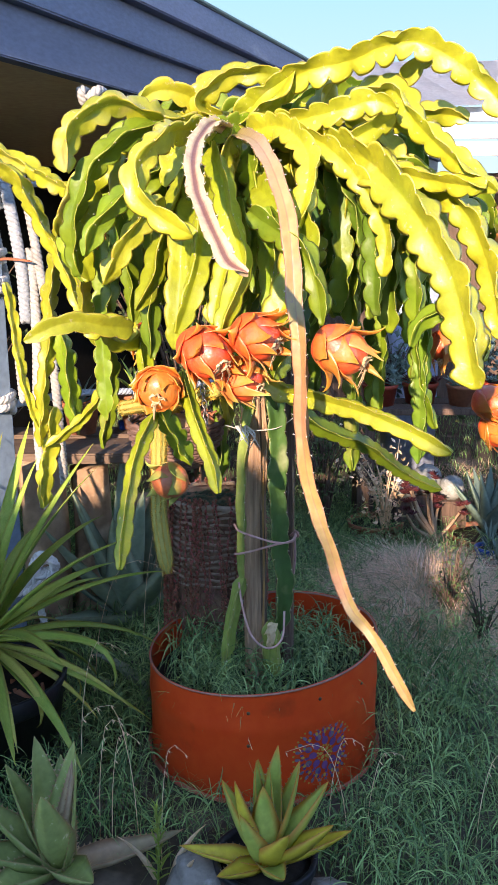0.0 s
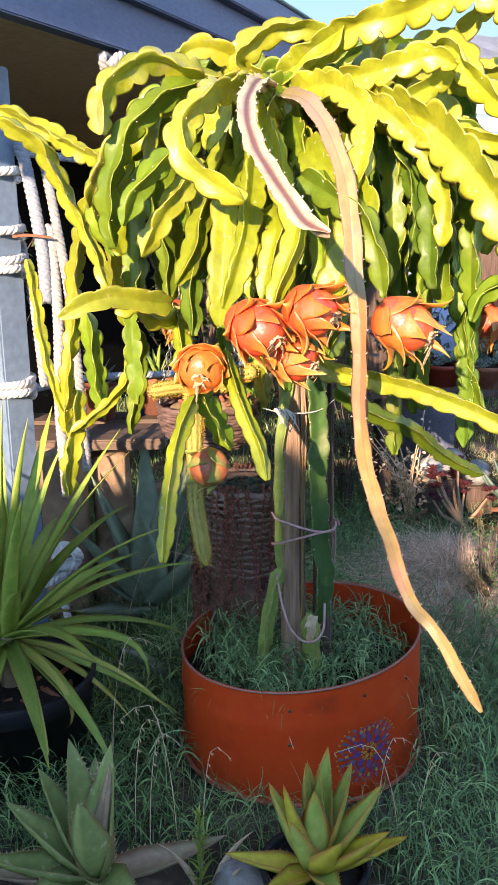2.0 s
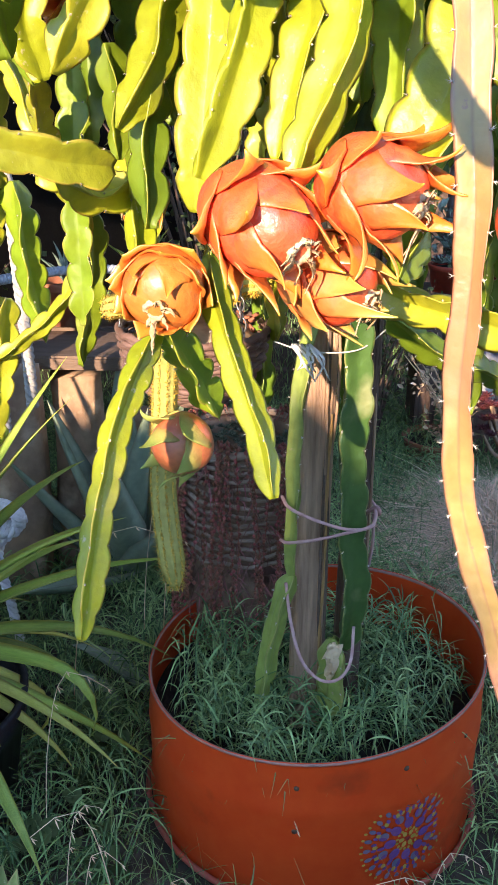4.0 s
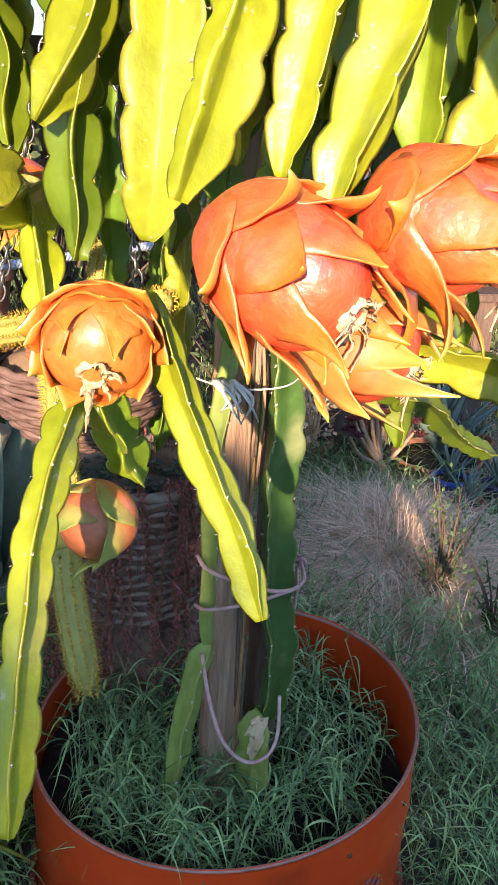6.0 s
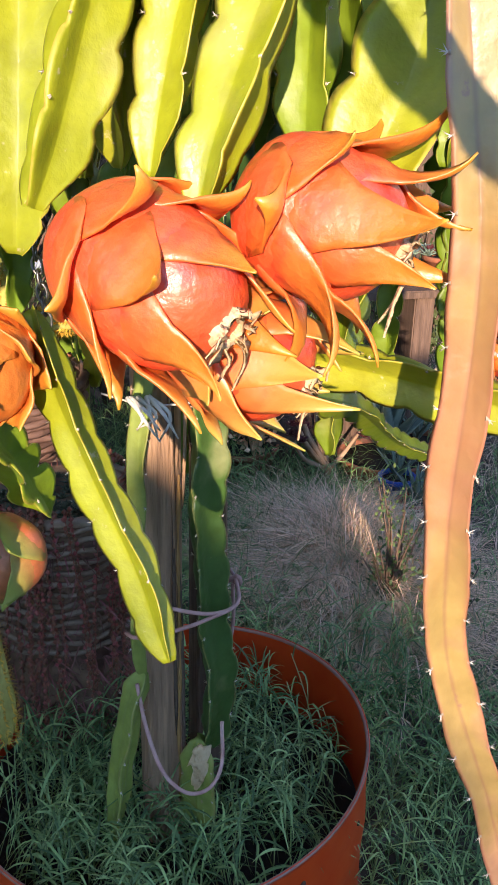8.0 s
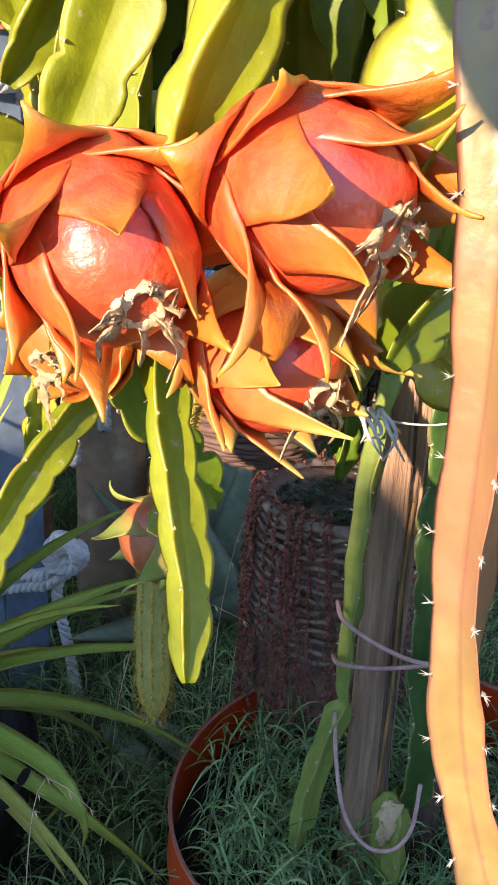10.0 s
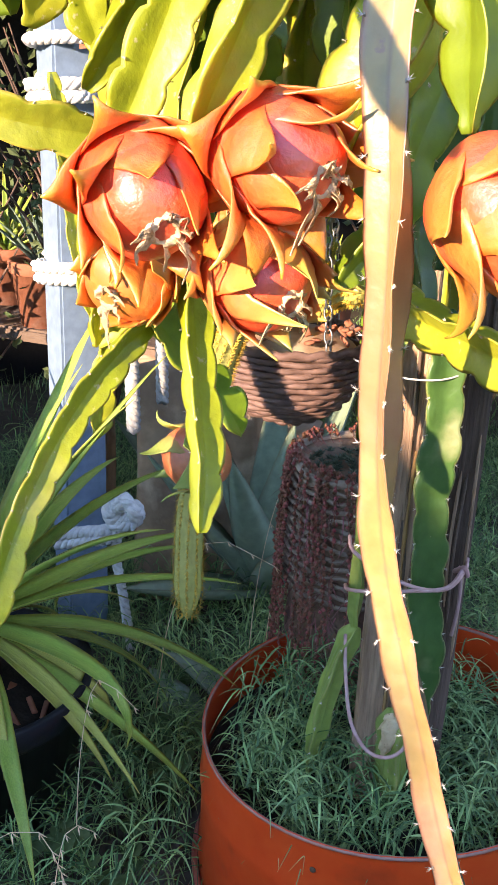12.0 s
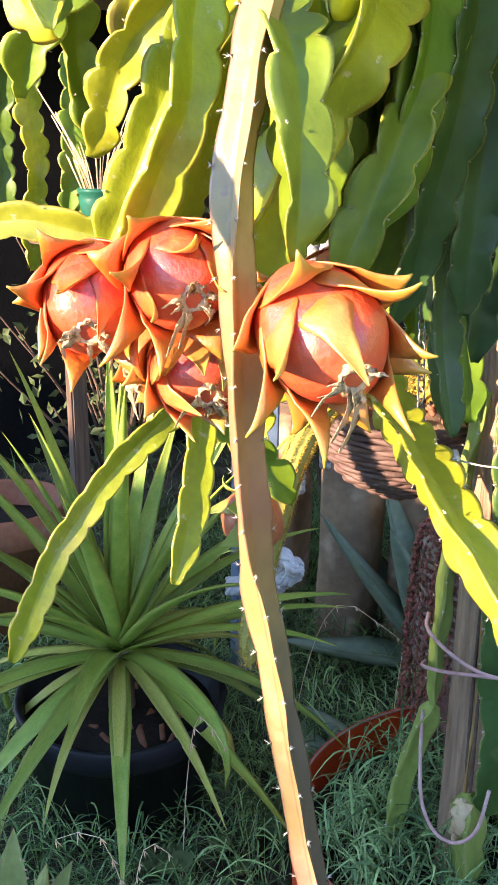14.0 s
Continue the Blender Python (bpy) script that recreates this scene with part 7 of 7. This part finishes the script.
def leafy(name, at, radius, height, leaf, count, mat, label, category, seed, twig="dark_wood"):
    """A loose shrub: bent twigs from the base, with many small separate leaves along them."""
    rng = random.Random(seed)
    t = thing(name, label, category, at=at)
    bits, twigs = [], []
    for k in range(max(6, count // 22)):
        a, out = rng.uniform(0, 6.28), radius * rng.uniform(0.2, 1)
        h = height * rng.uniform(0.5, 1)
        p = spline([(0, 0, 0), (out * 0.3 * math.cos(a), out * 0.3 * math.sin(a), h * 0.55), (out * math.cos(a + 0.3), out * math.sin(a + 0.3), h)], 16)
        twigs.append(tube(p, np.linspace(0.004, 0.001, 16) * (1 + height), 5))
        for j in range(22):
            c = p[rng.randrange(4, 16)] + np.array([rng.gauss(0, 1), rng.gauss(0, 1), rng.gauss(0, 0.8)]) * radius * 0.13
            d = unit(np.array([rng.gauss(0, 1), rng.gauss(0, 1), rng.gauss(0.3, 0.8)]))
            w = unit(np.cross(d, (rng.gauss(0, 1), rng.gauss(0, 1), rng.gauss(0, 1)))) * leaf * 0.28
            n = np.cross(d, unit(w)) * leaf * 0.08
            L = leaf * rng.uniform(0.6, 1.2)
            bits.append((np.array([c, c + d * L * 0.4 + w, c + d * L, c + d * L * 0.4 - w, c + d * L * 0.4 + n]), [(0, 1, 4), (1, 2, 4), (2, 3, 4), (3, 0, 4)]))
    for one in twigs:
        put("twig", mesh_of("twig", *one), M[twig], t)
    ob = put("leaves", mesh_of("leaves", *joined(bits), smooth=False), M[mat], t)
    ob["kind"] = "stuff"
    return t


def build_left():
    # split log and rough planks behind the post, pots on the planks
    for pts, w, d, seed in (([(-0.70, 2.93, -0.02), (-0.69, 2.93, 0.3), (-0.70, 2.94, 0.6)], 0.15, 0.16, 3.0), ([(-0.56, 3.02, -0.02), (-0.55, 3.03, 0.28), (-0.56, 3.05, 0.55)], 0.13, 0.14, 5.0),
                            ([(-0.98, 3.0, -0.02), (-0.97, 3.0, 0.25), (-0.98, 3.0, 0.58)], 0.14, 0.14, 8.0), ([(-0.40, 3.1, -0.02), (-0.40, 3.1, 0.2), (-0.41, 3.12, 0.42)], 0.12, 0.12, 11.0)):
        tagged(rough_post(pts, w, d, "log", seed, None, "log"), "crumbling brown tree fern log standing upright", "log", "logs")
    for x0, x1, y0, z in ((-1.5, -0.36, 3.02, 0.585), (-1.5, -0.30, 3.2, 0.565), (-1.4, -0.3, 3.38, 0.57)):
        bm = bmesh.new()
        box(bm, x0, x1, y0 - 0.075, y0 + 0.075, z, z + 0.035, 0.006)
        ob = part("plank", bm, M["plank"], smooth=False)
        tagged(ob, "weathered grey brown plank laid on logs as a shelf", "plank", "shelf planks")
    for x, y, r, h, lab in ((-1.10, 3.02, 0.085, 0.17, "tall terracotta pot on the plank shelf"), (-0.62, 3.28, 0.07, 0.12, "weathered terracotta pot on the plank shelf"), (-0.42, 3.36, 0.075, 0.14, "brown terracotta pot beside the rope rail"), (-1.33, 3.2, 0.08, 0.16, "terracotta pot with spiky plant on the shelf")):
        pot((x, y, 0.62), r, h, "terracotta", lab, 0.7)
    bm = bmesh.new()
    bmesh.ops.create_cone(bm, cap_ends=True, segments=20, radius1=0.022, radius2=0.02, depth=0.06)
    bmesh.ops.bevel(bm, geom=[e for e in bm.edges if e.calc_length() < 0.01], offset=0.003, segments=2, affect="EDGES")
    ob = tagged(part("blue_cup", bm, M["blue_plastic"]), "small blue plastic cup lying on the plank", "cup")
    ob.location, ob.rotation_euler = (-0.47, 3.40, 0.625), (0, 1.4, 0.4)
    for k, (x, y, z, s, n) in enumerate(((-1.10, 3.02, 0.76, 0.22, 16), (-1.33, 3.2, 0.76, 0.26, 18), (-0.62, 3.28, 0.73, 0.12, 10), (-0.42, 3.36, 0.74, 0.16, 12))):
        leaves = [(i * 137.5, 30 + 55 * i / n, s * (0.8 + 0.05 * (i % 5)), 0.02, 20, 0, "yucca" if k % 2 else "succulent", 0.3, 0.4) for i in range(n)]
        rosette_plant("shelf_succulent", (x, y, z), leaves, "spiky green succulent growing in a terracotta pot", "succulent")
    # a green glass jar holding dry twigs
    t = thing("green_jar", "green glass jar holding dry twigs on a short shelf", "jar", at=(-1.03, 2.40, 1.085))
    bm = bmesh.new()
    box(bm, -1.20, -0.90, 2.33, 2.47, 1.060, 1.085, 0.004)
    tagged(part("plank", bm, M["plank"], smooth=False), "short plank shelf in the shade of the patio", "plank", "shelf planks")
    bm = bmesh.new()
    box(bm, -1.19, -1.165, 2.41, 2.46, -0.02, 1.059, 0.004)
    tagged(part("support_board", bm, M["dark_wood"], smooth=False), "upright board carrying the short shelf", "board")
    v, f = lathe([(0.026, 0), (0.032, 0.01), (0.044, 0.075), (0.042, 0.084), (0.046, 0.088), (0.046, 0.096), (0.041, 0.096), (0.038, 0.084), (0.040, 0.075), (0.028, 0.012), (0.005, 0.01)], 24)
    put("glass", mesh_of("glass", v, f), M["green_plastic"], t)
    rng = random.Random(14)
    for k in range(40):
        a, l = rng.uniform(0, 6.28), rng.uniform(0.14, 0.30)
        put("twig", mesh_of("twig", *tube(spline([(0, 0, 0.02), (0.03 * math.cos(a), 0.03 * math.sin(a), l * 0.5), (l * 0.4 * math.cos(a), l * 0.4 * math.sin(a), l)], 8), 0.0013, 4)), M["straw"], t)
    leafy("shrub", (-0.25, 3.9, 0.0), 0.5, 1.5, 0.035, 900, "bush", "loose garden shrub behind the rope rail", "shrub", 5)
    leafy("shrub", (0.15, 4.6, 0.0), 0.5, 1.7, 0.04, 800, "bush", "tall thin shrub at the garden's end", "shrub", 6)
    leafy("shrub", (-1.35, 2.75, 0.0), 0.4, 1.1, 0.04, 600, "bush", "loose shrub in deep shade under the patio", "shrub", 26)
    leafy("shrub", (-1.0, 3.0, 0.62), 0.3, 0.75, 0.035, 900, "bush", "leafy green plant standing on the plank shelf", "shrub", 27)
    pot((-1.35, 2.32, ground_height(-1.35, 2.32)), 0.16, 0.41, "terracotta", "large terracotta pot standing in shade", 0.72)
    leafy("shrub", (-1.3, 3.7, 0.0), 0.45, 1.2, 0.04, 700, "bush", "shrub in deep shade under the patio", "shrub", 16)
    # broad fallen agave leaves and round weed leaves by the drum
    for x, y, az, el, L, W in ((-0.30, 2.46, 200, 55, 0.24, 0.10), (-0.36, 2.38, 150, 30, 0.2, 0.09)):
        v, f, uv = blade_mesh(L, W, radians(el), 0.15, 0.3, 12, 0.8, radians(25))
        ob = tagged(put("broad_leaf", mesh_of("broad_leaf", v, f, uv), M["agave_blue"]), "broad dull green leaf beside the drum", "leaf", "broad leaves")
        ob.location, ob.rotation_euler = (x, y, ground_height(x, y) - 0.01), (0, 0, radians(az))
    rng = random.Random(44)
    for k in range(40):
        x, y = rng.uniform(-0.75, -0.28), rng.uniform(1.9, 2.5)
        if not outside_pot(x, y, 0.02) or math.hypot(x + 0.64, y - 2.08) < 0.2:
            continue
        t = thing("round_leaf_weed", "low weed with round green leaves in grass", "weed", "round leaf weeds", at=(x, y, ground_height(x, y)))
        for j in range(3):
            a, h = rng.uniform(0, 6.28), rng.uniform(0.03, 0.09)
            ex, ey = 0.03 * math.cos(a), 0.03 * math.sin(a)
            put("stalk", mesh_of("stalk", *tube(np.array([(0, 0, -0.01), (ex * 0.6, ey * 0.6, h * 0.7), (ex, ey, h)]), 0.001, 4)), M["weed"], t)
            r = rng.uniform(0.012, 0.021)
            q = np.linspace(0, 2 * math.pi, 13)[:-1]
            vv = np.vstack([[(ex, ey, h - 0.003)], np.stack([ex + r * np.cos(q), ey + r * np.sin(q), h + 0.004 * np.sin(2 * q) + 0.3 * r * np.cos(q - a)], 1)])
            put("leaf", mesh_of("leaf", vv, [(0, i + 1, (i + 1) % 12 + 1) for i in range(12)]), M["weed"], t)


def build_right():
    bm = bmesh.new()
    box(bm, 0.79, 1.05, 5.0, 5.4, -0.12, 1.03, 0.02)
    tagged(part("storage_tub", bm, M["tub"]), "tall pale blue plastic storage box standing on soil", "storage box")
    t = thing("bucket", "dark green plastic bucket standing on the pale box", "bucket", at=(0.915, 5.12, 1.03))
    v, f = lathe([(0.065, 0), (0.088, 0.15), (0.094, 0.15), (0.094, 0.165), (0.085, 0.165), (0.062, 0.01), (0.01, 0.01)], 28)
    put("body", mesh_of("body", v, f), M["green_plastic"], t)
    a = np.linspace(0, math.pi, 20)
    put("handle", mesh_of("handle", *tube(np.stack([0.09 * np.cos(a), -0.03 - 0.06 * np.sin(a), 0.15 - 0.09 * np.sin(a)], 1), 0.002, 5)), M["white_slat"], t)
    t = thing("mug", "white mug standing beside the bucket", "mug", at=(0.815, 5.06, 1.03))
    v, f = lathe([(0.03, 0), (0.036, 0.08), (0.033, 0.08), (0.028, 0.008), (0.005, 0.008)], 20)
    put("body", mesh_of("body", v, f), M["white_slat"], t)
    a = np.linspace(-1.2, 1.2, 14)
    put("handle", mesh_of("handle", *tube(np.stack([-0.03 - 0.028 * np.cos(a), 0 * a, 0.042 + 0.028 * np.sin(a)], 1), 0.004, 6)), M["white_slat"], t)
    # low bench with red pots and succulents
    for x0, x1, y0, z in ((0.45, 2.2, 4.35, 0.50), (0.45, 2.2, 4.2, 0.50)):
        bm = bmesh.new()
        box(bm, x0, x1, y0 - 0.07, y0 + 0.07, z, z + 0.03, 0.005)
        tagged(part("plank", bm, M["dark_wood"], smooth=False), "dark plank forming a low plant bench", "plank", "bench planks")
    for x in (0.55, 1.3, 2.1):
        bm = bmesh.new()
        box(bm, x - 0.04, x + 0.04, 4.16, 4.4, -0.15, 0.499, 0.005)
        tagged(part("bench_block", bm, M["dark_wood"], smooth=False), "dark timber block under the plant bench", "block", "bench blocks")
    rng = random.Random(18)
    for k, (x, y, mat) in enumerate(((0.62, 4.26, "red_plastic"), (0.82, 4.3, "red_plastic"), (1.02, 4.24, "terracotta"), (1.2, 4.3, "red_plastic"), (1.42, 4.28, "terracotta"), (1.7, 4.26, "terracotta"))):
        pot((x, y, 0.53), 0.085, 0.10, mat, "low red plant pot on the dark bench" if mat == "red_plastic" else "low terracotta pot on the dark bench", 0.8)
        for j in range(7):
            ob = tagged(put("succulent_rosette", rosette_mesh(0.05, 14, j % 4), M["succulent" if (j + k) % 3 else "dark_rosette"]), "fleshy grey green rosette in a low pot" if (j + k) % 3 else "dark red rosette in a low pot", "succulent", "bench succulents")
            ob.location = (x + rng.uniform(-0.07, 0.07), y + rng.uniform(-0.07, 0.07), 0.625 + 0.015 * rng.random())
    leafy("jade_bush", (0.72, 4.55, 0.5), 0.28, 0.42, 0.05, 420, "succulent", "bushy grey green succulent behind the bench", "shrub", 9)
    leafy("jade_bush", (1.15, 4.6, 0.5), 0.32, 0.45, 0.05, 420, "succulent", "bushy grey green succulent behind the bench", "shrub", 10)
    leafy("dry_shrub", (0.62, 3.95, -0.05), 0.28, 0.5, 0.03, 320, "straw", "dry straw coloured shrub beside the bench", "shrub", 12, "straw")
    leafy("shrub", (0.35, 4.1, -0.05), 0.3, 0.75, 0.03, 520, "bush", "small leaved green shrub behind the stakes", "shrub", 13)
    leafy("shrub", (1.6, 4.9, -0.1), 0.6, 1.0, 0.05, 700, "bush", "green shrub beside the shed", "shrub", 14)
    leafy("weed_clump", (0.68, 2.88, -0.03), 0.11, 0.38, 0.016, 420, "weed", "thin feathery green weed standing in straw", "weed", 15)
    leafy("weed_clump", (0.76, 2.72, -0.02), 0.09, 0.30, 0.016, 240, "weed", "thin feathery green weed standing in straw", "weed", 17)
    # white haired cactus heads, terracotta bowls, grey agave and the bare trunk with dark rosettes
    for x, y, r in ((0.72, 4.05, 0.06), (0.83, 4.1, 0.07), (0.93, 4.02, 0.055)):
        bm = bmesh.new()
        bmesh.ops.create_icosphere(bm, subdivisions=3, radius=r)
        for v in bm.verts:
            v.co *= 1 + 0.07 * math.sin(14 * math.atan2(v.co.y, v.co.x)) + 0.05 * noise.noise(v.co * 60)
            v.co.z *= 1.1
        ob = tagged(part("white_cactus", bm, M["white_wool"]), "round white haired cactus growing near the bench", "cactus", "white cacti")
        ob.location = (x, y, ground_height(x, y) + 0.22 + r)
        bm = bmesh.new()
        box(bm, x - 0.06, x + 0.06, y - 0.06, y + 0.06, -0.12, ground_height(x, y) + 0.225, 0.006)
        tagged(part("block_stand", bm, M["dark_wood"], smooth=False), "dark timber block under a woolly cactus", "stand", "block stands")
    for x, y, r, h in ((0.58, 4.02, 0.13, 0.12), (1.05, 3.85, 0.16, 0.10)):
        pot((x, y, ground_height(x, y)), r, h, "terracotta", "wide shallow terracotta bowl on the ground", 0.75)
    leaves = [(k * 137.5, 40 + 3 * k, 0.3, 0.06, -6, 0, "succulent", 0.25, 0.5) for k in range(14)]
    rosette_plant("grey_agave", (1.06, 3.86, 0.02), leaves, "pale grey green agave in a terracotta bowl", "agave")
    bm = bmesh.new()
    bmesh.ops.create_icosphere(bm, subdivisions=3, radius=0.035)
    for v in bm.verts:
        v.co *= 1 + 0.5 * noise.noise(v.co * 40 + Vector((3, 1, 7)))
        v.co.z *= 1.25
    ob = tagged(part("dry_fruit", bm, M["log"]), "shrivelled ochre brown fruit lying on the straw", "dry fruit")
    ob.location = (0.555, 3.33, ground_height(0.555, 3.33) + 0.045)
    t = thing("tree_aeonium", "bare branching succulent trunk with dark red rosettes", "succulent", at=(0.78, 3.72, ground_height(0.78, 3.72)))
    rng = random.Random(61)
    for k in range(11):
        a, L = rng.uniform(-1.0, 4.2), rng.uniform(0.22, 0.36)
        ex, ey = 0.17 * math.cos(a) * rng.uniform(0.3, 1), 0.1 * math.sin(a)
        put("branch", mesh_of("branch", *tube(spline([(0, 0, -0.01), (0.02, 0, 0.1), (ex * 0.6, ey * 0.6, L * 0.7), (ex, ey, L)], 12), np.linspace(0.013, 0.005, 12), 7)), M["log"], t)
        for j in range(3):
            ob = put("rosette", rosette_mesh(0.032, 14, j), M["dark_rosette"], t)
            ob.location = (ex + rng.uniform(-0.03, 0.03), ey + rng.uniform(-0.03, 0.03), L + rng.uniform(-0.03, 0.03))
    # fruit farther back
    build_fruit((0.509, 2.30, 1.068), (-0.2, -0.4, -0.85), 0.045, 0.11, seed=11, label="red dragon fruit half in shade among stems", flare=0.3)
    build_fruit((0.60, 2.20, 1.285), (0.7, -0.5, -0.3), 0.045, 0.11, mats=("fruit", "orange_bract"), seed=12, label="orange dragon fruit high among the stems", flare=0.4)
    build_fruit((0.70, 2.55, 0.86), (0.85, -0.4, -0.2), 0.045, 0.11, seed=13, label="red dragon fruit hanging low among the stems", flare=0.45)
    build_fruit((0.735, 2.60, 0.77), (0.5, -0.6, -0.5), 0.045, 0.11, mats=("fruit", "orange_bract"), seed=14, label="orange dragon fruit hanging low at the side", flare=0.4)
    build_fruit((-0.345, 2.05, 1.36), (-0.2, -0.7, -0.6), 0.034, 0.085, seed=15, label="small red dragon fruit half hidden by stems", flare=0.3)
    build_fruit((-0.24, 2.15, 1.10), (-0.3, -0.6, -0.7), 0.03, 0.07, seed=16, label="small red dragon fruit behind hanging stems", flare=0.3)


back_stems()
crown_stems()
curled_bits()
build_hairy()
build_ropes()
build_left()
build_right()
